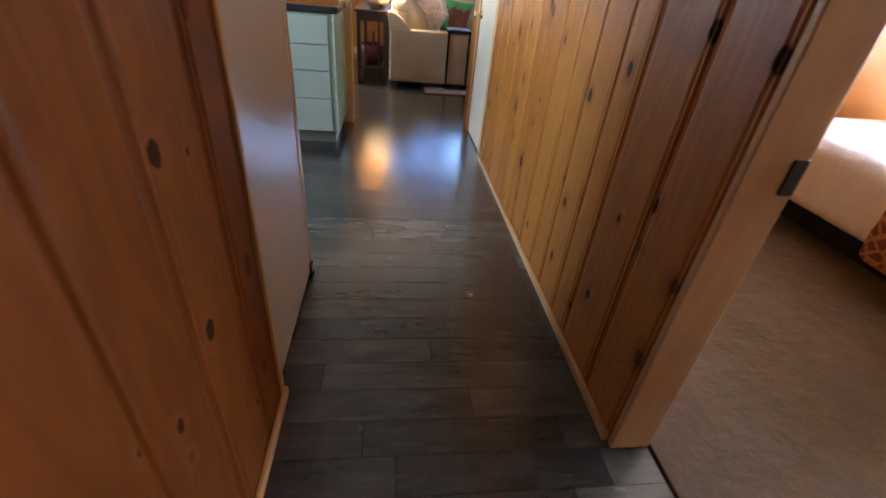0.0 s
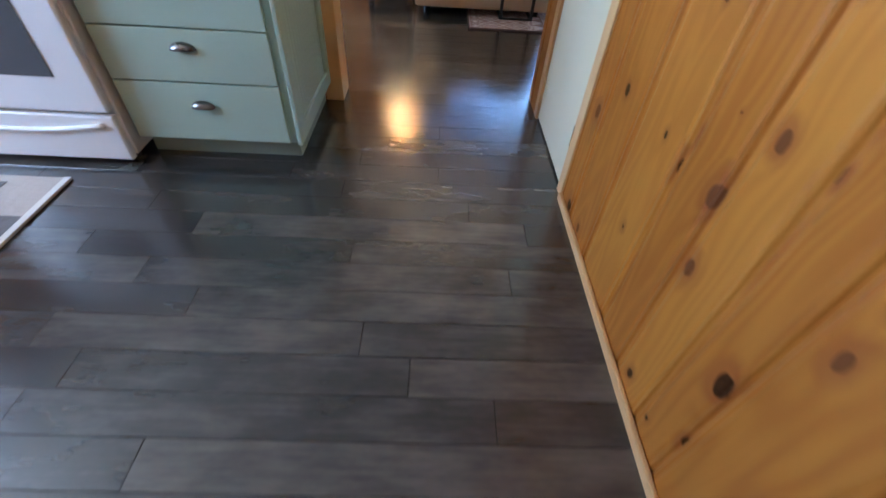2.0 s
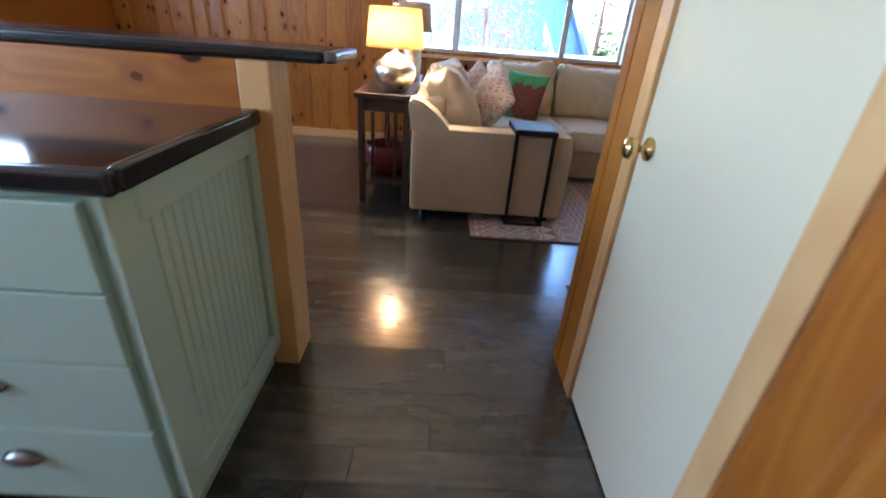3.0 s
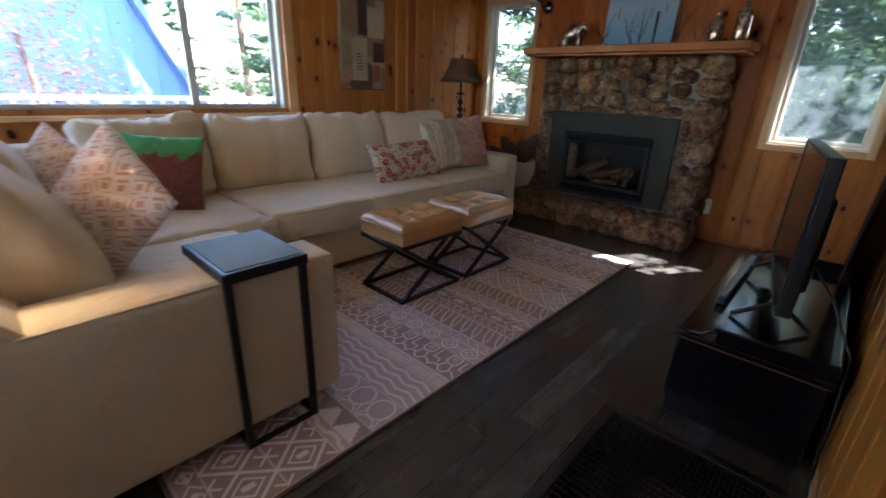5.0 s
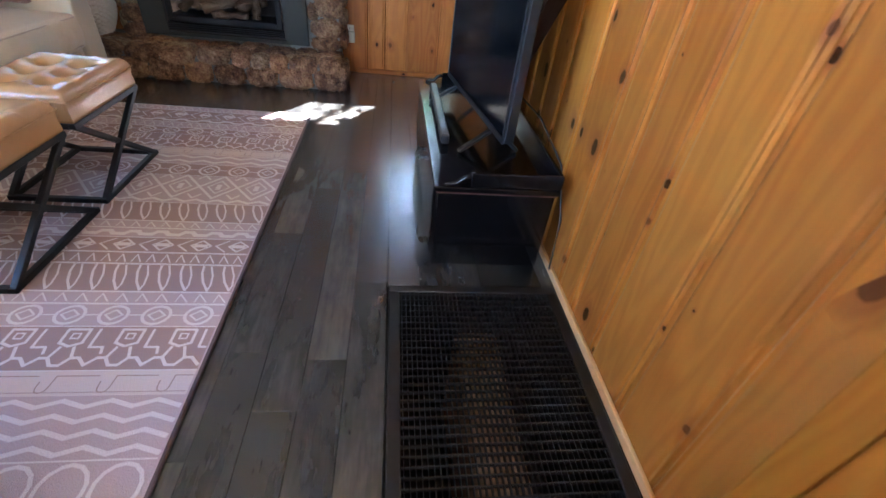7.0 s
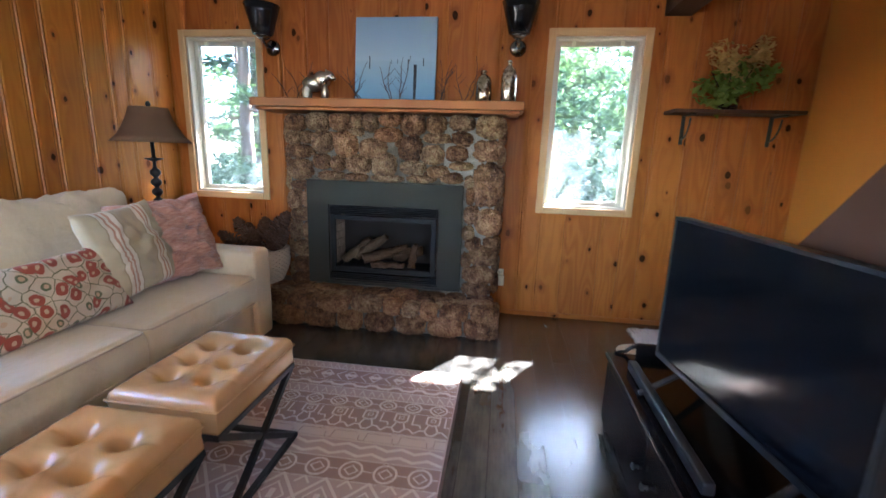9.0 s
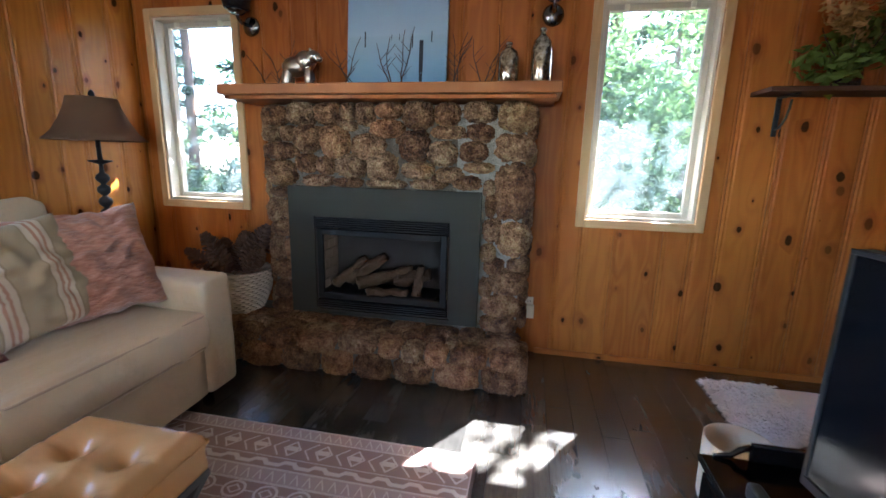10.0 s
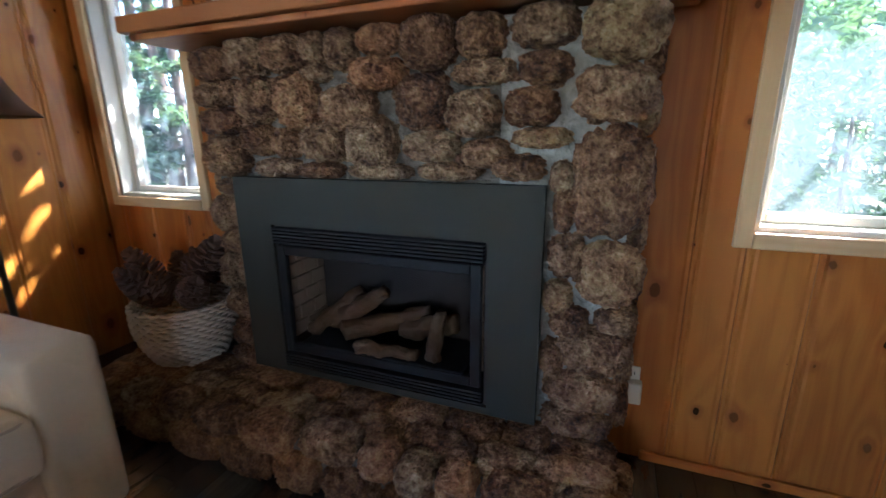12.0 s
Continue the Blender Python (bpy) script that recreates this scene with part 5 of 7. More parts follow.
def rug():
    X0, X1, Y0, Y1 = 0.415, 3.405, 5.43, 6.95
    r = tagged(part("rug", box(X0, X1, Y0, Y1, 0.0, 0.008, 0.003, 1), RUG_BASE), "mauve and cream area rug with woven tribal bands", "rug")
    brown, cream = RUG_BROWN, RUG_CREAM
    pale, dark = Pattern(0.0105), Pattern(0.0105)

    def band(x0, x1, motif, step, ground=None, ink=None):
        """One woven band from x0 to x1, its motif repeated across the rug."""
        if ground is not None:
            part("woven_band", box(x0 + 0.001, x1 - 0.001, Y0 + 0.012, Y1 - 0.012, 0.004, 0.009), ground, r)
        ink = ink or pale
        n = round((Y1 - Y0 - 0.03) / step)
        st = (Y1 - Y0 - 0.03) / n
        for i in range(n):
            y = Y0 + 0.015 + i * st
            for pts, w in motif(st, x1 - x0):
                for a, b in zip(pts, pts[1:]):
                    ink.line((x0 + a[0], y + a[1]), (x0 + b[0], y + b[1]), w if motif in (zigzag, wave, teeth) else w * 0.72)
        if motif is not zigzag:
            pale.line((x1, Y0 + 0.012), (x1, Y1 - 0.012), 0.004)

    band(0.43, 0.50, arrows, 0.11, brown)
    band(0.50, 0.68, big_diamonds, 0.155, brown)
    band(0.68, 0.86, big_diamonds, 0.155, brown)
    band(0.86, 0.91, wave, 0.13)
    band(0.91, 1.0, teeth, 0.115, brown)
    band(1.0, 1.155, rings, 0.115)
    for k in range(4):
        band(1.158 + k * 0.042, 1.158 + (k + 1) * 0.042, zigzag, 0.115)
    for lo, hi in ((1.33, 1.408), (2.747, 2.825)):
        band(lo, hi, hooks, 0.155, cream, dark)
    band(1.41, 1.57, totem, 0.155, brown)
    band(1.57, 1.665, eyes, 0.125)
    band(1.665, 1.725, hatch, 0.06)
    band(1.725, 1.865, leaf_arcs, 0.07, brown)
    band(1.865, 1.935, hatch, 0.05, brown)
    band(1.935, 2.025, arrows, 0.13, brown)
    band(2.025, 2.085, wave, 0.1)
    band(2.085, 2.14, hatch, 0.055)
    band(2.14, 2.28, leaf_arcs, 0.075, brown)
    band(2.28, 2.325, zigzag, 0.09)
    band(2.325, 2.525, big_diamonds, 0.17)
    band(2.525, 2.64, eyes, 0.13, brown)
    for k in range(2):
        band(2.645 + k * 0.05, 2.695 + k * 0.05, zigzag, 0.115)
    band(2.825, 2.985, totem, 0.155, brown)
    band(2.985, 3.075, eyes, 0.125, brown)
    band(3.075, 3.15, hatch, 0.05)
    band(3.15, 3.21, wave, 0.12, brown)
    band(3.21, 3.33, arrows, 0.13, brown)
    band(3.33, 3.395, hatch, 0.045)
    pale.mesh("woven_pattern", RUG_LINE, r, "raised cream pattern")
    dark.mesh("woven_pattern", RUG_BROWN, r, "thin brown hooks")
    part("edge_binding", box(X0 - 0.006, X0 + 0.006, Y0 - 0.006, Y1, 0.0, 0.0115, 0.003, 1), RUG_EDGE, r)
    part("edge_binding", box(X0 + 0.0065, X1, Y0 - 0.006, Y0 + 0.006, 0.0, 0.0115, 0.003, 1), RUG_EDGE, r)


rug()


# ---- floor furnace grille ----
def grille():
    g = thing("floor_grille", ((gx0 + gx1) / 2, (gy0 + gy1) / 2, 0), "dark metal floor furnace grille set in the floor", "floor vent")
    bm = bmesh.new()
    b = 0.038
    for q in ((gx0, gx0 + b, gy0, gy1), (gx1 - b, gx1, gy0, gy1), (gx0 + b, gx1 - b, gy0, gy0 + b), (gx0 + b, gx1 - b, gy1 - b, gy1)):
        box(*q, -0.012, 0.006, 0.003, 1, bm)
    part("frame", bm, GRILLE_METAL, g)
    for i in range(36):
        y = gy0 + b + 0.008 + i * (gy1 - gy0 - 2 * b - 0.016) / 35
        part("fin", box(gx0 + b, gx1 - b, y - 0.0011, y + 0.0011, -0.018, 0.002), GRILLE_METAL, g)
    for i in range(30):
        x = gx0 + b + 0.012 + i * (gx1 - gx0 - 2 * b - 0.024) / 29
        part("crossbar", box(x - 0.0015, x + 0.0015, gy0 + b, gy1 - b, -0.012, 0.004), GRILLE_METAL, g)
    part("heat_exchanger", box(1.04, 1.59, 4.53, 4.68, -0.45, -0.03, 0.02), RUST, g, "rusty brown furnace body")
    return g


GRILLE_METAL = plain("bronze grille metal", (0.03, 0.024, 0.02), 0.45, 0.5, 0.3, 80, 0.05)
RUST = plain("rusty furnace steel", (0.5, 0.33, 0.22), 0.8, 0.2, 0.4, 20, 0.2)
grille()

# ---- television ----
def tv_stand():
    s = thing("tv_stand", (2.5, 4.52, 0), "low black lacquered television bench with worn edges", "tv stand")
    x0, x1, y0, y1 = 1.905, 3.10, 4.30, 4.755
    part("body", box(x0 + 0.012, x1 - 0.012, y0 + 0.01, y1 - 0.012, 0.03, 0.335, 0.004), BLACK_WOOD, s)
    part("plinth", box(x0 + 0.014, x1 - 0.014, y0 + 0.012, y1 - 0.014, 0.0, 0.03), BLACK_WOOD, s)
    part("top", box(x0 - 0.006, x1 + 0.006, y0, y1 + 0.008, 0.336, 0.358, 0.006, 3), BLACK_WOOD, s)
    for xa, xb, ya, yb in ((x0 - 0.004, x0 + 0.012, y0, y1 - 0.12), (x1 - 0.012, x1 + 0.004, y0, y1 - 0.12), (x0 + 0.013, x1 - 0.013, y0, y0 + 0.014)):
        part("gallery_rail", box(xa, xb, ya, yb, 0.3585, 0.415, 0.005, 2), BLACK_WOOD, s)
    for xa in (x0 - 0.004, x1 - 0.012):
        bm = tube([(xa + 0.008, y1 - 0.12, 0.40), (xa + 0.008, y1 - 0.095, 0.39), (xa + 0.008, y1 - 0.075, 0.37), (xa + 0.008, y1 - 0.05, 0.366), (xa + 0.008, y1 - 0.03, 0.362)], 0.010, 0.006, 8)
        part("scroll", bm, BLACK_WOOD, s, smooth=True)
    for i in range(2):
        a = x0 + 0.03 + i * 0.58
        d = part("door", box(a, a + 0.555, y1 - 0.0115, y1 + 0.004, 0.05, 0.325, 0.004), BLACK_WOOD, s)
        part("handle", lathe([(0.006, 0), (0.006, 0.012), (0.013, 0.02), (0.001, 0.028)], seg=12, m=Matrix.Translation((a + (0.52 if i == 0 else 0.035), y1 + 0.004, 0.2)) @ Matrix.Rotation(radians(-90), 4, 'X')), STEEL, d)
    # rubbed red-brown edges
    for z in (0.334, ):
        part("worn_edge", box(x0 + 0.008, x0 + 0.0125, y0 + 0.006, y1 - 0.008, z - 0.010, z, 0.002, 1), WORN, s, "edge rubbed to reddish wood")
        part("worn_edge", box(x0 + 0.009, x1 - 0.009, y1 - 0.0125, y1 - 0.008, z - 0.006, z, 0.002, 1), WORN, s)
    return s


WORN = plain("rubbed wood edge", (0.12, 0.035, 0.02), 0.5, 0, 0.6, 50, 0.2)
tv_stand()


def television():
    a, b = Vector((2.06, 4.505, 0)), Vector((2.90, 4.625, 0))
    mid = (a + b) / 2
    ang = math.atan2(b.y - a.y, b.x - a.x)
    m = Matrix.Translation((mid.x, mid.y, 0)) @ Matrix.Rotation(ang, 4, 'Z')
    t = thing("television", (mid.x, mid.y, 0.36), "flat black television standing on the low bench", "television")
    L = (b - a).length / 2
    part("cabinet", box(-L, L, -0.045, -0.004, 0.455, 1.012, 0.006, 2, m=m), TV_PLASTIC, t)
    part("screen", box(-L + 0.012, L - 0.012, -0.0038, -0.001, 0.478, 1.0, m=m), SCREEN, t, "dark glossy screen")
    bm = bmesh.new()
    for q in ((-L, L, 0.455, 0.477), (-L, L, 1.001, 1.012)):
        box(q[0], q[1], -0.0037, 0.003, q[2], q[3], 0.001, 1, bm, m)
    for q in ((-L, -L + 0.0115), (L - 0.0115, L)):
        box(q[0], q[1], -0.0037, 0.003, 0.4775, 1.0005, 0.001, 1, bm, m)
    part("bezel", bm, TV_PLASTIC, t)
    part("rear_bulge", box(-0.26, 0.26, -0.085, -0.0455, 0.50, 0.86, 0.015, 2, m=m), TV_PLASTIC, t)
    for sx in (-0.27, 0.27):
        bm = bar(m @ Vector((sx, -0.02, 0.455)), m @ Vector((sx * 1.05, 0.12, 0.366)), 0.022, 0.014, None, 0.003)
        bar(m @ Vector((sx, -0.02, 0.455)), m @ Vector((sx * 1.05, -0.13, 0.366)), 0.022, 0.014, bm, 0.003)
        part("foot", bm, TV_PLASTIC, t)
    for z in (0.0,):
        pts = [m @ Vector((-0.2, -0.09, 0.6)), Vector((2.1, 4.37, 0.55)), Vector((1.99, 4.29, 0.42)), Vector((1.87, 4.285, 0.25)), Vector((1.86, 4.275, 0.03))]
        part("cable", tube(pts, 0.004, 0.004, 6), BLACK, t, smooth=True)


def screen_material():
    n = Nodes("screen", 0.12, 0, (0.004, 0.004, 0.005))
    n.set(n.b, 'Specular IOR Level', 0.25)
    return n.mat


TV_PLASTIC = plain("black plastic", (0.012, 0.012, 0.013), 0.35, 0, 0.2, 200, 0.04)
SCREEN = screen_material()
television()
sb = part("sound_bar", box(2.25, 2.95, 4.675, 4.71, 0.3595, 0.40, 0.008, 2), TV_PLASTIC)
tagged(sb, "slim black sound bar lying before the television", "speaker")


# ---- side tables and lamps ----
def c_table():
    s = thing("side_table", (0.79, 5.72, 0), "slim black C-shaped side table over the sofa arm", "side table")
    x0, x1, y0, y1 = 0.655, 0.915, 5.655, 5.99
    part("tabletop", box(x0 - 0.004, x1 + 0.004, y0 - 0.005, y1, 0.618, 0.652, 0.003, 1), BLACK, s)
    part("top_inlay", box(x0 + 0.012, x1 - 0.012, y0 + 0.011, y1 - 0.016, 0.6522, 0.6545), SLATE, s, "smooth dark green-grey inlay")
    for x in (x0 + 0.011, x1 - 0.011):
        part("leg", box(x - 0.011, x + 0.011, y0, y0 + 0.022, 0.022, 0.618, 0.002, 1), BLACK, s)
    part("base_bar", box(x0, x1, y0, y0 + 0.022, 0.009, 0.0215, 0.002, 1), BLACK, s)
    for x in (x0 + 0.011, x1 - 0.011):
        part("base_bar", box(x - 0.011, x + 0.011, y0 + 0.0225, y1, 0.009, 0.0215, 0.002, 1), BLACK, s)


SLATE = plain("slate inlay", (0.15, 0.165, 0.125), 0.5, 0, 0.15, 12, 0.0, 0.15)
c_table()


def console_table():
    s = thing("console_table", (-0.2, 6.7, 0), "dark brown wooden console table behind the sofa", "table")
    x0, x1, y0, y1 = -0.385, -0.03, 5.93, 7.45
    ob = part("tabletop", box(x0 - 0.02, x1 + 0.02, y0 - 0.02, y1 + 0.02, 0.735, 0.77, 0.006), CONSOLE, s)
    part("apron", box(x0 + 0.02, x1 - 0.02, y0 + 0.02, y1 - 0.02, 0.65, 0.734, 0.003, 1), CONSOLE, s)
    for x in (x0, x1 - 0.045):
        for y in (y0, y1 - 0.045):
            part("leg", box(x, x + 0.045, y, y + 0.045, 0.0, 0.734, 0.004, 1), CONSOLE, s)
    part("shelf", box(x0 + 0.005, x1 - 0.005, y0 + 0.005, y1 - 0.005, 0.135, 0.16, 0.004, 1), CONSOLE, s)
    for x in (x0 + 0.09, x1 - 0.11):
        part("slat", box(x, x + 0.022, y0 + 0.01, y0 + 0.03, 0.161, 0.649, 0.003, 1), CONSOLE, s)


CONSOLE = plain("dark walnut", (0.06, 0.032, 0.02), 0.4, 0, 0.4, 25, 0.1)
console_table()


def table_lamp(x, y, lit):
    s = thing("table_lamp", (x, y, 0.77), ("lit" if lit else "unlit") + " table lamp with a mercury-glass base and fabric shade", "lamp", "lamps on the console table")
    body = [(0.05, 0.0), (0.075, 0.004), (0.085, 0.02), (0.125, 0.06), (0.145, 0.11), (0.142, 0.15), (0.118, 0.19), (0.085, 0.208), (0.07, 0.225), (0.06, 0.235), (0.03, 0.245), (0.012, 0.26), (0.012, 0.30)]
    if not lit:
        body = [(0.06, 0.0), (0.075, 0.006), (0.082, 0.03), (0.086, 0.10), (0.084, 0.20), (0.080, 0.28), (0.06, 0.32), (0.03, 0.345), (0.012, 0.36), (0.012, 0.40)]
    part("base", lathe(body, (x, y, 0.77), 36), MERCURY, s, "crackled silver-gold mercury glass", True)
    z0 = 0.77 + (0.275 if lit else 0.375)
    bm = bmesh.new()
    prof = [(0.195, 0), (0.188, 0.05), (0.180, 0.12), (0.172, 0.19), (0.168, 0.235)]
    if not lit:
        prof = [(r * 0.86, z * 0.9) for r, z in prof]
    seg = 40
    rings = []
    for dr in (0, -0.003):
        rs = []
        for r, z in (prof if dr == 0 else prof[::-1]):
            rs.append([bm.verts.new((x + (r + dr) * math.cos(2 * math.pi * i / seg), y + (r + dr) * math.sin(2 * math.pi * i / seg), z0 + z)) for i in range(seg)])
        rings += rs
    rings.append(rings[0])
    for a, b in zip(rings, rings[1:]):
        for i in range(seg):
            bm.faces.new((a[i], a[(i + 1) % seg], b[(i + 1) % seg], b[i]))
    part("shade", bm, SHADE if lit else SHADE_PALE, s, "pale burlap drum shade", True)
    part("finial", lathe([(0.002, 0.30), (0.004, 0.30), (0.016, 0.252), (0.018, 0.262), (0.01, 0.275), (0.001, 0.285)][2:], (x, y, z0), 14), STEEL, s, smooth=True)
    part("harp", tube([(x, y, z0 - 0.02), (x, y, z0 + 0.252)], 0.004), STEEL, s)
    if lit:
        part("bulb", lathe([(0.012, 0.06), (0.028, 0.10), (0.03, 0.125), (0.018, 0.15), (0.001, 0.158)], (x, y, z0), 16), BULB, s, "glowing bulb", True)
        l = new("lamp_light", bpy.data.lights.new("lamp_light", 'POINT'))
        l.data.energy, l.data.color, l.data.shadow_soft_size = 3.0, (1.0, 0.70, 0.40), 0.04
        l.location = (x, y - 0.06, z0 + 0.13)


def mercury():
    n = Nodes("mercury glass", 0.14, 1.0, (0.7, 0.6, 0.42))
    c = n.coords('Object')
    v = n.add("ShaderNodeTexVoronoi", Vector=c, Scale=60.0)
    a = n.noise(c, 12, 4, 0.65)
    n.set(n.b, 'Base Color', n.ramp(a, [(0.35, (0.5, 0.4, 0.24)), (0.5, (0.82, 0.74, 0.6)), (0.7, (0.92, 0.9, 0.84))]))
    n.set(n.b, 'Roughness', n.math('ADD', n.math('MULTIPLY', a, 0.35), 0.15))
    n.bump(n.math('ADD', v, a), 0.3, 0.006)
    return n.mat


def shade_material(name, color, through_color):
    n = Nodes(name, 0.9, 0, color)
    c = n.coords('Object')
    w = n.noise(n.add("ShaderNodeMapping", Vector=c, Scale=(60, 60, 220)), 1.0, 3)
    n.set(n.b, 'Base Color', n.mix(w, tuple(v * 0.85 for v in color), color))
    tr = n.t.nodes.new("ShaderNodeBsdfTranslucent")
    n.set(tr, 0, (*through_color, 1))
    ms = n.t.nodes.new("ShaderNodeMixShader")
    ms.inputs[0].default_value = 0.5
    n.t.links.new(n.b.outputs[0], ms.inputs[1])
    n.t.links.new(tr.outputs[0], ms.inputs[2])
    n.t.links.new(ms.outputs[0], n.t.nodes["Material Output"].inputs[0])
    return n.mat


def bulb_material():
    n = Nodes("bulb", 0.3, 0, (1, 0.8, 0.5))
    n.set(n.b, 'Emission Color', (1.0, 0.7, 0.35, 1))
    n.set(n.b, 'Emission Strength', 3.5)
    return n.mat


MERCURY, SHADE, BULB = mercury(), shade_material("burlap shade", (0.72, 0.58, 0.4), (0.7, 0.47, 0.2)), bulb_material()
SHADE_PALE = shade_material("pale linen shade", (0.74, 0.64, 0.52), (0.74, 0.62, 0.48))
DARK_SHADE = shade_material("brown lamp shade", (0.27, 0.165, 0.10), (0.32, 0.19, 0.10))
table_lamp(-0.155, 6.11, True)
table_lamp(-0.11, 7.03, False)


def floor_lamp():
    x, y = 3.86, 7.60
    s = thing("floor_lamp", (x, y, 0), "dark turned floor lamp with a flared brown shade", "lamp")
    prof = [(0.13, 0), (0.13, 0.015), (0.05, 0.03), (0.018, 0.05), (0.012, 0.10), (0.012, 0.78)]
    for k in range(4):
        z = 0.80 + k * 0.065
        prof += [(0.013, z), (0.030, z + 0.018), (0.034, z + 0.032), (0.028, z + 0.048), (0.013, z + 0.06)]
    prof += [(0.010, 1.08), (0.010, 1.10), (0.055, 1.115), (0.056, 1.12), (0.012, 1.125), (0.011, 1.27)]
    part("pole", lathe(prof, (x, y, 0), 20), BLACK, s, smooth=True)
    bm = bmesh.new()
    pr = [(0.235, 1.225), (0.19, 1.27), (0.155, 1.33), (0.128, 1.39), (0.112, 1.445)]
    seg = 8
    rings = []
    for dr, seq in ((0, pr), (-0.004, pr[::-1])):
        for r, z in seq:
            rings.append([bm.verts.new((x + (r + dr) * (1.0 if i % 4 else 0.985) * math.cos(2 * math.pi * i / 32), y + (r + dr) * math.sin(2 * math.pi * i / 32), z)) for i in range(32)])
    rings.append(rings[0])
    for a, b in zip(rings, rings[1:]):
        for i in range(32):
            bm.faces.new((a[i], a[(i + 1) % 32], b[(i + 1) % 32], b[i]))
    part("shade", bm, DARK_SHADE, s, "flared brown fabric shade", True)
    part("harp", tube([(x, y, 1.26), (x, y, 1.45)], 0.004), BLACK, s)
    part("finial", lathe([(0.006, 1.446), (0.016, 1.46), (0.014, 1.475), (0.001, 1.49)], (x, y, 0), 14), BLACK, s, smooth=True)


floor_lamp()


# ---- sconces, mantel things, shelf ----
def sconce(y):
    s = thing("wall_sconce", (WX, y, 1.94), "black cup-shaped wall sconce opening upwards", "sconce", "sconces beside the picture")
    m = Matrix.Translation((WX - 0.001, y, 1.94)) @ Matrix.Rotation(radians(-90), 4, 'Y')
    part("back_plate", lathe([(0.055, 0), (0.057, 0.008), (0.045, 0.02), (0.022, 0.028), (0.001, 0.03)], seg=24, m=m), CHROME_DARK, s, "dark chromed round plate", True)
    part("arm", tube([(WX - 0.025, y, 1.94), (WX - 0.10, y, 1.935), (WX - 0.135, y, 1.955), (WX - 0.14, y, 2.0)], 0.010, 0.010, 10), CHROME_DARK, s, smooth=True)
    bm = bmesh.new()
    pr = [(0.05, 1.995), (0.07, 2.0), (0.085, 2.06), (0.105, 2.13), (0.123, 2.19), (0.119, 2.19), (0.1, 2.13), (0.08, 2.06), (0.066, 2.006), (0.01, 2.004)]
    bm = lathe(pr, (WX - 0.14, y, 0), 28)
    part("cup", bm, SCONCE_BLACK, s, "glossy black metal cup", True)
    part("holder", lathe([(0.03, 1.97), (0.048, 1.985), (0.052, 1.994)], (WX - 0.14, y, 0), 20), CHROME_DARK, s, smooth=True)


CHROME_DARK = plain("dark chrome", (0.2, 0.2, 0.2), 0.18, 1.0, 0.1, 50, 0.0)
SCONCE_BLACK = plain("gloss black metal", (0.014, 0.014, 0.016), 0.18, 0.2, 0.2, 30, 0.0)
sconce(7.03)
sconce(5.225)


def mantel_picture():
    n = Nodes("lake picture", 0.5)
    uv = n.coords('Generated')
    z = n.add("ShaderNodeSeparateXYZ", 2, Vector=uv)
    col = n.ramp(z, [(0.0, (0.10, 0.24, 0.42)), (0.25, (0.2, 0.37, 0.55)), (0.49, (0.33, 0.47, 0.58)), (0.51, (0.36, 0.5, 0.62)), (0.75, (0.3, 0.43, 0.58)), (1.0, (0.22, 0.34, 0.5))])
    n.set(n.b, 'Base Color', n.mix(n.math('MULTIPLY', n.noise(uv, 6, 3), 0.2), col, (0.4, 0.52, 0.6)))
    p = thing("picture", (4.36, 6.08, 1.552), "unframed blue lake canvas leaning on the mantel", "picture")
    lean = Matrix.Translation((4.375, 6.08, 1.553)) @ Matrix.Rotation(radians(5), 4, 'Y')
    part("canvas", box(-0.012, 0.012, -0.293, 0.293, 0.0, 0.585, 0.003, 1, m=lean), n.mat, p, "misty blue lake print")
    for y, z0, z1, w in ((0.185, 0.235, 0.32, 0.007), (0.027, 0.27, 0.30, 0.003), (-0.018, 0.27, 0.30, 0.003), (-0.095, 0.225, 0.30, 0.006), (-0.205, 0.255, 0.31, 0.006), (-0.147, 0.09, 0.265, 0.022), (-0.147, 0.02, 0.088, 0.018)):
        part("painted_post", box(-0.0135, -0.0122, y - w / 2, y + w / 2, z0, z1, m=lean), INK, p)


INK = plain("dark ink", (0.012, 0.016, 0.026), 0.6, 0, 0.3, 50, 0.0)
mantel_picture()


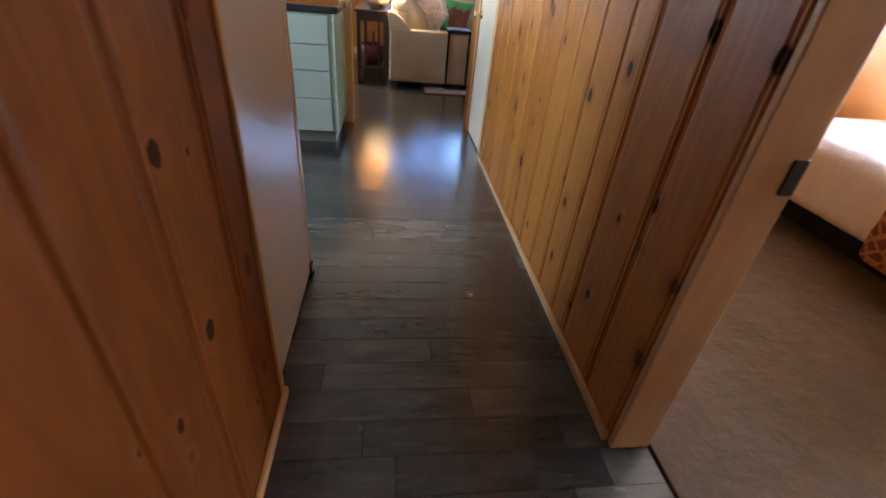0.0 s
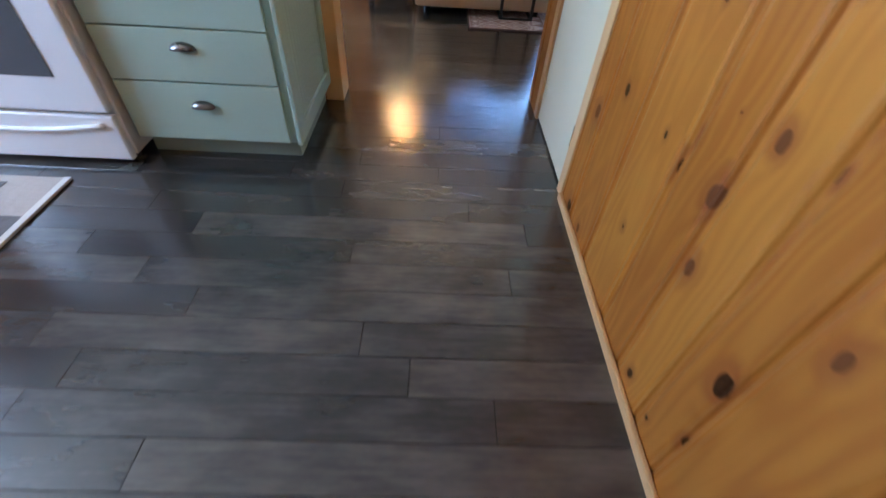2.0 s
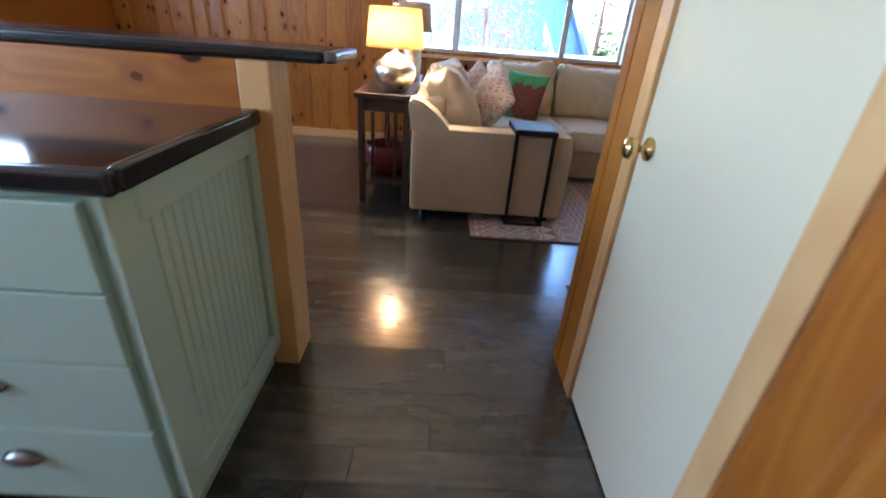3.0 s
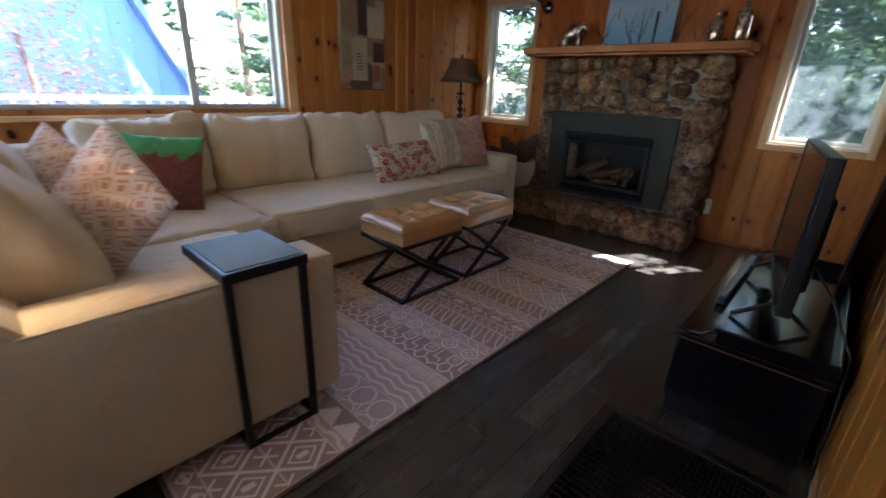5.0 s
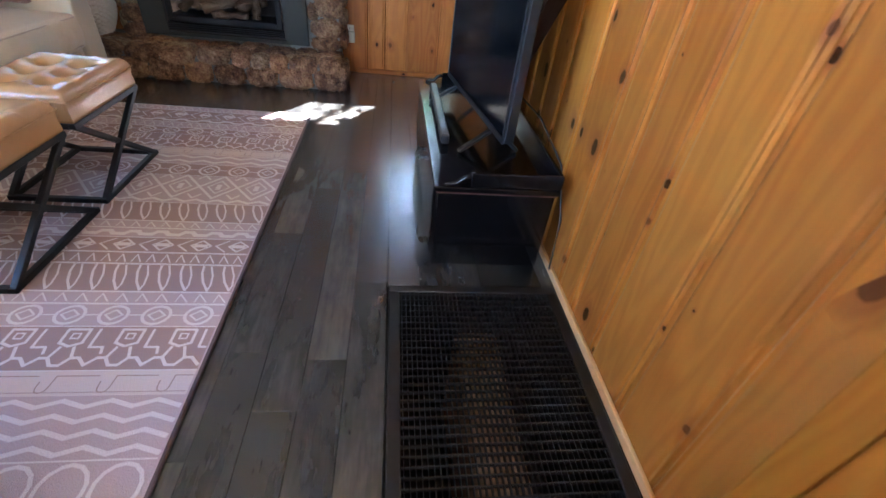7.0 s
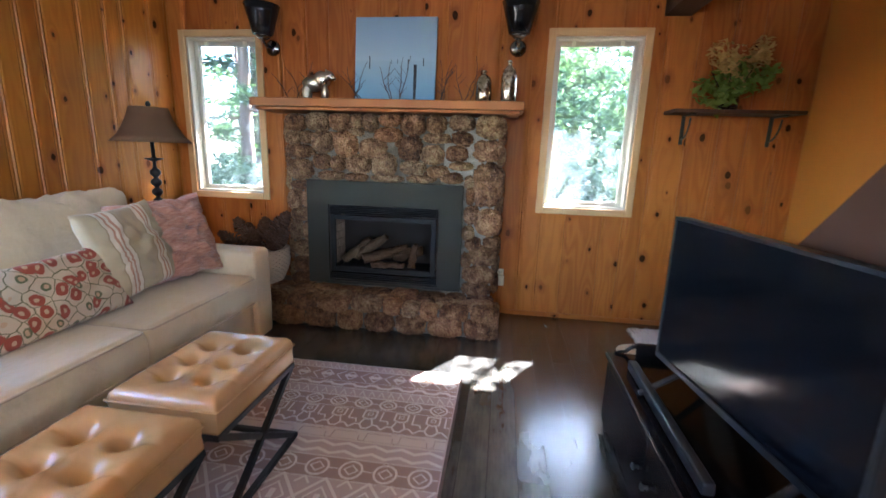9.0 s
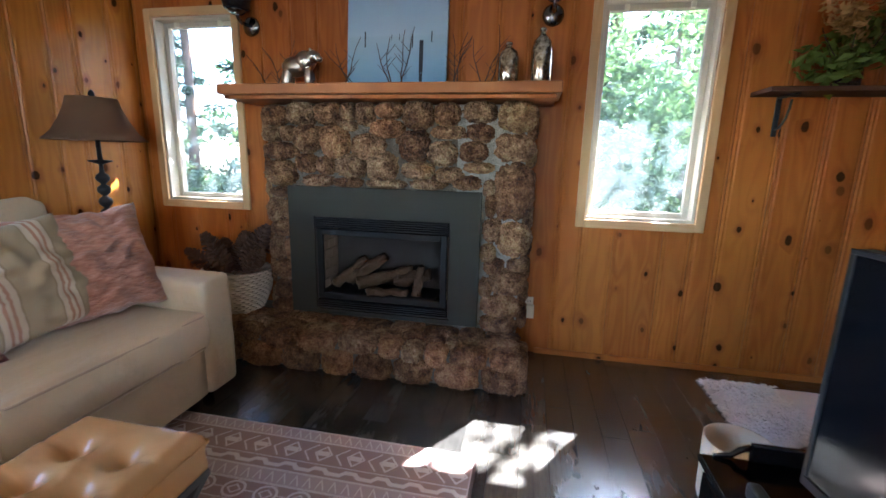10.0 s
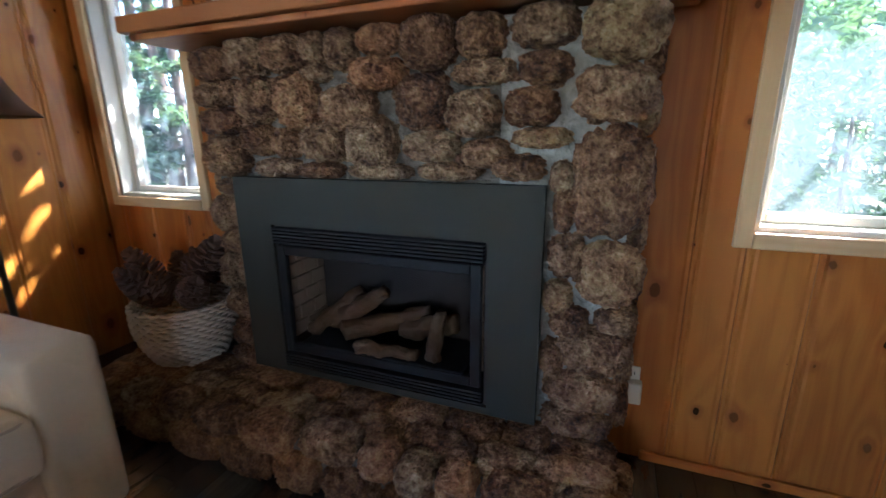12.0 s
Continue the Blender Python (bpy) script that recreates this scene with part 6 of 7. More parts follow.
def bear():
    """A silvered bear figurine as one plain closed shape."""
    mb = bmesh.new()
    blobs = [((4.26, 6.635, 1.665), (0.048, 0.082, 0.055)), ((4.26, 6.575, 1.69), (0.05, 0.06, 0.058)), ((4.25, 6.522, 1.712), (0.034, 0.042, 0.034)), ((4.245, 6.487, 1.70), (0.018, 0.025, 0.017)),
             ((4.275, 6.53, 1.745), (0.012, 0.008, 0.013)), ((4.235, 6.53, 1.745), (0.012, 0.008, 0.013)),
             ((4.285, 6.69, 1.60), (0.022, 0.03, 0.052)), ((4.235, 6.68, 1.60), (0.022, 0.03, 0.052)), ((4.285, 6.56, 1.605), (0.021, 0.026, 0.055)), ((4.235, 6.545, 1.605), (0.021, 0.026, 0.055))]
    for c, r in blobs:
        g = bmesh.ops.create_uvsphere(mb, u_segments=18, v_segments=12, radius=1.0)
        for v in g['verts']:
            p = v.co
            k = 1 + 0.06 * noise.noise(p * 2 + Vector(c) * 9)
            v.co = Vector((c[0] + p.x * r[0] * k, c[1] + p.y * r[1] * k, max(1.5525, c[2] + p.z * r[2] * k)))
    ob = part("bear_figurine", mb, SILVER, smooth=True)
    rm = ob.modifiers.new("merge", 'REMESH')
    rm.mode, rm.voxel_size, rm.use_smooth_shade = 'VOXEL', 0.006, True
    tagged(ob, "small silvered animal figurine on the mantel", "figurine")


SILVER = plain("antique silver", (0.5, 0.47, 0.42), 0.28, 1.0, 0.35, 40, 0.2)
bear()


def bottle(y, h, r):
    prof = [(0.001, 0.0), (r * 0.92, 0.0), (r, 0.01), (r * 1.02, h * 0.3), (r, h * 0.62), (r * 0.8, h * 0.78), (r * 0.42, h * 0.87), (r * 0.26, h * 0.9), (r * 0.26, h * 0.94), (r * 0.34, h * 0.95), (r * 0.3, h), (0.001, h)]
    ob = part("glass_bottle", lathe(prof, (4.22, y, 1.5525), 32), MERCURY_DARK, smooth=True)
    tagged(ob, "speckled mercury-glass bottle on the mantel", "bottle", "bottles on the mantel")


def mercury_dark():
    n = Nodes("speckled mercury glass", 0.15, 0.85, (0.4, 0.34, 0.25))
    c = n.coords('Object')
    a = n.noise(c, 45, 5, 0.7)
    n.set(n.b, 'Base Color', n.ramp(a, [(0.38, (0.10, 0.075, 0.045)), (0.52, (0.42, 0.36, 0.27)), (0.68, (0.75, 0.72, 0.66))]))
    n.bump(a, 0.2, 0.003)
    return n.mat


MERCURY_DARK = mercury_dark()
bottle(5.435, 0.20, 0.052)
bottle(5.272, 0.262, 0.052)


def twigs():
    rng = random.Random(4)
    for gy, gx, cnt in ((6.80, 4.30, 4), (6.32, 4.28, 3), (6.05, 4.27, 4), (5.72, 4.30, 4), (5.58, 4.3, 3)):
        t = thing("twig", (gx, gy, 1.553), "bare thin brown twig standing on the mantel", "twig", "twigs along the mantel")
        for _ in range(cnt):
            p = Vector((gx + rng.uniform(-0.01, 0.01), gy + rng.uniform(-0.05, 0.05), 1.556))
            d = Vector((rng.uniform(-0.1, 0.1), rng.uniform(-0.7, 0.7), 1.0)).normalized()
            pts = [p]
            for i in range(5):
                d = (d + Vector((rng.uniform(-0.1, 0.1), rng.uniform(-0.3, 0.3), 0.05))).normalized()
                pts.append(pts[-1] + d * rng.uniform(0.035, 0.07))
            bm = tube(pts, 0.0036, 0.0016, 5)
            for i in (1, 2, 3):
                e = Vector((0, rng.choice((-1, 1)) * 0.05, 0.055))
                tube([pts[i], pts[i] + e * 0.5, pts[i] + e], 0.0024, 0.0012, 4, bm)
            part("stem", bm, TWIG, t)


TWIG = plain("twig bark", (0.06, 0.03, 0.02), 0.8, 0, 0.4, 90, 0.2)
twigs()


def wall_shelf():
    s = thing("wall_shelf", (4.36, 3.84, 1.53), "dark wooden shelf on black iron brackets", "shelf")
    board("shelf_board", 4.25, WX - 0.002, 3.44, 4.215, 1.52, 1.542, BEAM, s)
    for y in (4.08, 3.53):
        bm = box(WX - 0.010, WX - 0.001, y - 0.012, y + 0.012, 1.325, 1.5195, 0.002, 1)
        box(4.29, WX - 0.0105, y - 0.012, y + 0.012, 1.511, 1.5195, 0.002, 1, bm)
        pts = [(WX - 0.012, y, 1.36)] + [(WX - 0.012 - 0.11 * math.sin(a), y, 1.505 - 0.145 * math.cos(a)) for a in (0.3, 0.6, 0.9, 1.2, 1.5)]
        tube(pts, 0.006, 0.006, 6, bm)
        part("bracket", bm, BLACK, s)


wall_shelf()


def leaf_cloud(center, radius, count, size, seed, squash=0.8):
    """Many small bent leaves inside a lumpy cloud."""
    rng = random.Random(seed)
    verts, faces = [], []
    lumps = [(Vector((rng.gauss(0, 0.5), rng.gauss(0, 0.5), rng.gauss(0, 0.45) * squash)) * radius, rng.uniform(0.3, 0.55) * radius) for _ in range(9)]
    for _ in range(count):
        c, r = rng.choice(lumps)
        d = Vector((rng.gauss(0, 1), rng.gauss(0, 1), rng.gauss(0, 1))).normalized()
        p = Vector(center) + c + d * r * rng.random() ** 0.4
        a = Vector((rng.gauss(0, 1), rng.gauss(0, 1), rng.gauss(0, 0.6))).normalized()
        b = a.cross(d + Vector((0.01, 0, 0.02))).normalized()
        s = size * rng.uniform(0.6, 1.3)
        i = len(verts)
        verts += [p - a * s, p + b * s * 0.45 + d * s * 0.12, p + a * s, p - b * s * 0.45 + d * s * 0.12]
        faces += [(i, i + 1, i + 2), (i, i + 2, i + 3)]
    me = bpy.data.meshes.new("leaves")
    me.from_pydata([tuple(v) for v in verts], [], faces)
    return me


LEAF_POT = leaf_material("hydrangea leaves", (0.09, 0.17, 0.02), (0.2, 0.26, 0.06))
LEAF_FLOWER = leaf_material("faded petals", (0.34, 0.15, 0.06), (0.46, 0.32, 0.13))


def potted_plant():
    p = thing("potted_plant", (4.36, 3.86, 1.543), "dried hydrangea bunch in a small dark pot", "plant")
    part("pot", lathe([(0.04, 0.0), (0.055, 0.01), (0.062, 0.06), (0.056, 0.085), (0.05, 0.085), (0.046, 0.03), (0.001, 0.03)], (4.36, 3.86, 1.5425), 22), MERCURY_DARK, p, smooth=True)
    link("leaves", leaf_cloud((4.33, 3.86, 1.70), 0.20, 480, 0.036, 31), LEAF_POT, p)
    link("bloom", leaf_cloud((4.30, 3.80, 1.80), 0.18, 900, 0.022, 32), LEAF_FLOWER, p)
    for k in range(7):
        a = k * 0.9
        part("stem", tube([(4.36, 3.86, 1.60), (4.35 + 0.06 * math.cos(a), 3.86 + 0.09 * math.sin(a), 1.70), (4.34 + 0.1 * math.cos(a), 3.85 + 0.16 * math.sin(a), 1.80 + 0.03 * math.sin(k * 2.1))], 0.003, 0.002, 5), TWIG, p)


potted_plant()


# ---- hearth basket with pine cones ----
def basket():
    x, y = 4.21, 7.075
    b = thing("basket", (x, y, 0.20), "white woven rope basket full of pine cones on the hearth", "basket")
    bm = bmesh.new()
    rows = 17
    for k in range(rows):
        z = 0.212 + k * 0.0155
        r = 0.14 + 0.06 * math.sin(min(1, k / 12) * math.pi / 2)
        pts = []
        for i in range(145):
            a = 2 * math.pi * i / 144
            rr = r + 0.0065 * math.sin(a * 24 + k * math.pi)
            pts.append((x + rr * math.cos(a), y + rr * math.sin(a), z + 0.002 * math.sin(a * 48)))
        tube(pts, 0.0078, 0.0078, 5, bm)
    part("weave", bm, ROPE, b, smooth=True)
    part("bottom", lathe([(0.001, 0.2), (0.15, 0.2), (0.15, 0.215), (0.001, 0.215)], (x, y, 0.004), 24), ROPE, b)


def pine_cone(x, y, z, size, tilt, turn, seed):
    """A cone of overlapping woody scales round a core."""
    rng = random.Random(seed)
    bm = bmesh.new()
    n = 64
    for i in range(n):
        f = i / n
        a = i * 2.39996
        r = size * 0.31 * math.sin(math.pi * (0.12 + 0.83 * f)) ** 0.8
        h = size * 1.35 * f
        out = Vector((math.cos(a), math.sin(a), 0))
        c = out * r * 0.35 + Vector((0, 0, h))
        tip = out * r * 1.12 + Vector((0, 0, h + size * 0.13 * (0.2 + f)))
        side = Vector((-math.sin(a), math.cos(a), 0)) * size * 0.105
        up = Vector((0, 0, size * 0.042))
        v = [bm.verts.new(q) for q in (c - side * 0.5, c + side * 0.5, tip + side, tip - side, tip + side + up, tip - side + up, c + up * 2)]
        bm.faces.new((v[0], v[1], v[2], v[3]))
        bm.faces.new((v[3], v[2], v[4], v[5]))
        bm.faces.new((v[5], v[4], v[6]))
        bm.faces.new((v[1], v[6], v[4], v[2]))
        bm.faces.new((v[0], v[3], v[5], v[6]))
    me = bpy.data.meshes.new("pine_cone")
    bm.to_mesh(me)
    bm.free()
    ob = link("pine_cone", me, CONE)
    ob.matrix_basis = Matrix.Translation((x, y, z)) @ Matrix.Rotation(radians(turn), 4, 'Z') @ Matrix.Rotation(radians(tilt), 4, 'X')
    tagged(ob, "large dark brown pine cone in the basket", "pine cone", "pine cones in the basket")


ROPE = fabric("white rope", (0.70, 0.56, 0.41), 300, 0.25, 0.5)
CONE = plain("pine cone scales", (0.11, 0.05, 0.026), 0.75, 0, 0.6, 60, 0.2)
basket()
for i in range(9):
    a, d = i * 2.39996, 0.125 * math.sqrt((i + 0.2) / 9)
    pine_cone(4.21 + d * math.cos(a), 7.075 + d * math.sin(a), 0.44 + 0.04 * (i % 3), 0.16 + 0.012 * (i % 3), 10 + d * 420, math.degrees(a) + 90, 40 + i)


# ---- outlet, small rugs, art ----
def outlet():
    s = thing("wall_outlet", (WX, 5.25, 0.3), "cream wall outlet with a plugged-in night light", "outlet")
    part("plate", box(WX - 0.007, WX - 0.001, 5.225, 5.275, 0.275, 0.36, 0.003), OUTLET, s)
    for z in (0.335,):
        for dy in (-0.007, 0.007):
            part("slot", box(WX - 0.0085, WX - 0.0072, 5.25 + dy - 0.0015, 5.25 + dy + 0.0015, z - 0.006, z + 0.006), SOOT, s)
    part("plug_in", box(WX - 0.045, WX - 0.0072, 5.218, 5.268, 0.235, 0.315, 0.006, 2), OUTLET, s, "small cream plug-in unit")


OUTLET = plain("cream plastic", (0.72, 0.64, 0.46), 0.4, 0, 0.05, 40, 0)
outlet()


def shag_rug():
    rng = random.Random(9)
    r = thing("throw_rug", (4.0, 3.9, 0), "small white shaggy fringed rug on the dark floor", "rug")
    part("ground", box(3.72, 4.30, 3.5, 4.285, 0.0, 0.01, 0.003, 1), SHAG, r)
    verts, faces = [], []
    for _ in range(2600):
        x, y = rng.uniform(3.72, 4.30), rng.uniform(3.95, 4.285)
        if rng.random() < 0.2:
            y = 4.285
        if rng.random() < 0.1:
            x = rng.choice((3.72, 4.30))
        d = Vector((rng.gauss(0, 1), rng.gauss(0.4 if y > 4.28 else 0, 1), 0)).normalized()
        L = rng.uniform(0.02, 0.045)
        s = Vector((-d.y, d.x, 0)) * 0.003
        p = Vector((x, y, 0.010))
        i = len(verts)
        verts += [p - s, p + s, p + d * L * 0.6 + Vector((0, 0, 0.012 if y < 4.28 else -0.004)) + s, p + d * L + Vector((0, 0, 0.004 if y < 4.28 else -0.008)) - s]
        faces.append((i, i + 1, i + 2, i + 3))
    me = bpy.data.meshes.new("shag")
    me.from_pydata([tuple(v) for v in verts], [], faces)
    tagged(link("shag", me, SHAG, r), kind="stuff")


SHAG = fabric("white shag", (0.78, 0.7, 0.66), 200, 0.2, 0.6)
shag_rug()


def basket_tray():
    t = part("round_tray", lathe([(0.001, 0.0), (0.095, 0.0), (0.105, 0.03), (0.11, 0.25), (0.103, 0.25), (0.098, 0.04), (0.001, 0.02)], (3.36, 4.53, 0.0), 30), ROPE, smooth=True)
    tagged(t, "round pale basket standing beside the television bench", "basket")


basket_tray()


def wall_art():
    n = Nodes("collage print", 0.7)
    uv = n.coords('Generated')
    v = n.t.nodes.new("ShaderNodeTexVoronoi")
    v.distance = 'CHEBYCHEV'
    n.set(v, 'Vector', n.add("ShaderNodeMapping", Vector=uv, Scale=(2.4, 1, 3.4)))
    n.set(v, 'Scale', 1.0)
    c = n.add("ShaderNodeSeparateColor", Color=v.outputs['Color'])
    a = n.noise(uv, 9, 5, 0.7)
    col = n.ramp(c, [(0.0, (0.05, 0.03, 0.02)), (0.3, (0.32, 0.24, 0.15)), (0.5, (0.42, 0.34, 0.22)), (0.72, (0.30, 0.10, 0.04)), (0.9, (0.35, 0.28, 0.18))])
    n.set(n.b, 'Base Color', n.mix(n.ramp(a, [(0.45, 0.0), (0.75, 0.6)]), col, (0.13, 0.06, 0.035)))
    p = thing("wall_art", (2.83, WY, 1.15), "faded brown collage print on a thin board", "picture")
    part("board", box(2.58, 3.07, WY - 0.03, WY - 0.001, 1.13, 1.87, 0.004, 1), n.mat, p)
    for nm, q, m, t in (("paper", (2.70, 2.86, 1.20, 1.55), ART_PAPER, "cream paper patch"), ("paper", (2.60, 2.76, 1.58, 1.84), ART_TAN, "tan paper patch"),
                        ("paper", (2.87, 3.05, 1.56, 1.80), ART_PAPER, "cream paper patch"), ("patch", (2.765, 2.865, 1.57, 1.86), ART_DARK, "dark brown patch"),
                        ("patch", (2.93, 3.05, 1.36, 1.52), ART_DARK, "dark brown patch"), ("patch", (2.93, 3.0, 1.19, 1.33), ART_RED, "rust red patch")):
        part(nm, box(q[0], q[1], WY - 0.0325, WY - 0.0302, q[2], q[3]), m, p, t)
    for k in range(6):
        part("stroke", box(2.745, 2.80 + 0.008 * math.sin(k), WY - 0.0338, WY - 0.0326, 1.29 + k * 0.025, 1.298 + k * 0.025), ART_DARK, p)
    part("edge", box(2.575, 3.075, WY - 0.026, WY - 0.0005, 1.125, 1.1295), BEAM, p)


ART_PAPER = plain("aged cream paper", (0.42, 0.34, 0.22), 0.8, 0, 0.4, 18, 0.0)
ART_TAN = plain("tan paper", (0.3, 0.2, 0.11), 0.8, 0, 0.6, 12, 0.0)
ART_DARK = plain("dark collage ink", (0.06, 0.03, 0.025), 0.8, 0, 0.7, 14, 0.0)
ART_RED = plain("rust collage ink", (0.3, 0.1, 0.05), 0.8, 0, 0.5, 14, 0.0)
wall_art()


def valance():
    """A short gathered white curtain along the top of the large window."""
    bm = bmesh.new()
    rows = []
    n = 300
    for z in (2.3, 2.1, 1.95, 1.83):
        k = (2.3 - z) / 0.47
        rows.append([bm.verts.new((-0.55 + i * 2.92 / n, WY - 0.085 + 0.020 * (0.4 + k) * math.sin(i * 0.55 + 0.6 * math.sin(i * 0.07)) + 0.006 * math.sin(i * 1.3), z + 0.012 * k * math.sin(i * 0.21))) for i in range(n + 1)])
    for a, b in zip(rows, rows[1:]):
        for i in range(n):
            bm.faces.new((a[i], a[i + 1], b[i + 1], b[i]))
    c = part("valance", bm, VALANCE, smooth=True)
    so = c.modifiers.new("cloth", 'SOLIDIFY')
    so.thickness = 0.002
    part("curtain_rod", tube([(-0.6, WY - 0.085, 2.305), (2.42, WY - 0.085, 2.305)], 0.01, 0.01, 8), BLACK, c)
    tagged(c, "short gathered white valance over the large window", "curtain")


VALANCE = shade_material("white valance cloth", (0.72, 0.66, 0.58), (0.6, 0.55, 0.48))
valance()


def red_pot():
    p = thing("planter", (-0.2, 6.15, 0.161), "rounded red wooden bucket on the console shelf", "planter")
    prof = [(0.08, 0.0), (0.12, 0.02), (0.165, 0.09), (0.175, 0.15), (0.165, 0.22), (0.155, 0.225), (0.15, 0.21), (0.155, 0.15), (0.12, 0.05), (0.001, 0.04)]
    part("bucket", lathe(prof, (-0.205, 6.18, 0.161), 32), RED_LACQUER, p, smooth=True)
    part("handle", box(-0.216, -0.194, 6.03, 6.33, 0.385, 0.402, 0.005, 2), RED_LACQUER, p)
    part("handle_post", tube([(-0.205, 6.18, 0.39), (-0.205, 6.18, 0.47), (-0.2, 6.19, 0.52)], 0.016, 0.012, 8), RED_LACQUER, p, smooth=True)


RED_LACQUER = plain("worn red lacquer", (0.16, 0.025, 0.016), 0.4, 0, 0.4, 25, 0.1)
red_pot()


# ---- kitchen ----
def cup_pull(parent, x, y, z):
    """A half-round cup drawer pull."""
    bm = bmesh.new()
    n, k = 14, 6
    rows = []
    for j in range(k + 1):
        b = math.pi / 2 * j / k
        rows.append([bm.verts.new((x + 0.045 * math.cos(math.pi * i / n), y - 0.026 * math.sin(b) * math.sin(math.pi * i / n) ** 0.7, z + 0.026 * math.cos(b) * math.sin(math.pi * i / n))) for i in range(n + 1)])
    for a, c in zip(rows, rows[1:]):
        for i in range(n):
            bm.faces.new((a[i], a[i + 1], c[i + 1], c[i]))
    bmesh.ops.remove_doubles(bm, verts=bm.verts, dist=0.0003)
    ob = part("cup_pull", bm, STEEL, parent, "brushed nickel cup pull", True)
    so = ob.modifiers.new("thick", 'SOLIDIFY')
    so.thickness = 0.002


def kitchen_cabinet():
    c = thing("kitchen_cabinet", (-0.7, 3.9, 0), "sage green kitchen drawer cabinet with cup pulls", "cabinet")
    x0, x1, y0, y1 = -1.02, -0.374, 3.600, 4.195
    part("body", box(x0, x1, y0, y1, 0.1, 0.90, 0.002, 1), GREEN, c)
    part("toe_kick", box(x0, x1 - 0.02, y0 + 0.06, y1, 0.0, 0.0995), GREEN_DARK, c)
    zs = [0.105, 0.345, 0.535, 0.705, 0.885]
    for z0, z1 in zip(zs, zs[1:]):
        d = part("drawer_front", box(x0 + 0.01, x1 - 0.03, y0 - 0.02, y0 - 0.0005, z0 + 0.003, z1 - 0.003, 0.003, 2), GREEN, c)
        cup_pull(d, (x0 + x1 - 0.02) / 2, y0 - 0.0205, (z0 + z1) / 2 + 0.026)
    # end panel with beadboard
    for q in ((y0 - 0.02, y0 + 0.055, 0.1, 0.9), (y1 - 0.05, y1, 0.1, 0.9), (y0 + 0.055, y1 - 0.05, 0.82, 0.9), (y0 + 0.055, y1 - 0.05, 0.1, 0.17)):
        part("end_frame", box(x1 + 0.0005, x1 + 0.018, *q, 0.003, 1), GREEN, c)
    yy = y0 + 0.057
    while yy < y1 - 0.08:
        part("bead", box(x1 + 0.0005, x1 + 0.009, yy, yy + 0.034, 0.172, 0.818, 0.003, 1), GREEN, c)
        yy += 0.0355
    return c


GREEN_DARK = plain("sage toe kick", (0.25, 0.33, 0.26), 0.5, 0, 0.08, 40, 0.02)
kitchen_cabinet()
COUNTER = plain("glossy dark brown counter", (0.05, 0.03, 0.022), 0.12, 0, 0.5, 160, 0.0, coat=0.5)
COUNTER_EDGE = plain("black counter edge", (0.012, 0.013, 0.015), 0.2, 0, 0.3, 60, 0.03)
ct = thing("countertop", (-0.7, 3.9, 0.9), "glossy dark countertop with a black edge", "countertop")
part("slab", box(-1.02, -0.358, 3.603, 4.198, 0.901, 0.938, 0.004, 2), COUNTER, ct)
part("edge", box(-1.02, -0.335, 3.575, 3.6025, 0.896, 0.940, 0.010, 3), COUNTER_EDGE, ct, "rounded black edge")
part("edge", box(-0.3575, -0.335, 3.603, 4.198, 0.896, 0.940, 0.008, 3), COUNTER_EDGE, ct)
half = tagged(part("half_wall", box(-2.9, -0.39, 4.2, 4.34, 0, 1.065, 0.002, 1), PINE), "pine half wall behind the counter", "wall", kind="structure")
uv_boards(half.data, 2, 0)
board("end_post", -0.389, -0.30, 4.198, 4.36, 0.0, 1.065, TRIM, half)
bt = thing("bar_top", (-1.2, 4.3, 1.066), "raised black-edged bar top on the half wall", "countertop")
part("slab", box(-2.9, -0.15, 4.20, 4.52, 1.066, 1.10, 0.012, 3), COUNTER_EDGE, bt)
part("end_cap", box(-0.149, -0.115, 4.20, 4.52, 1.068, 1.10, 0.010, 3), STEEL, bt)


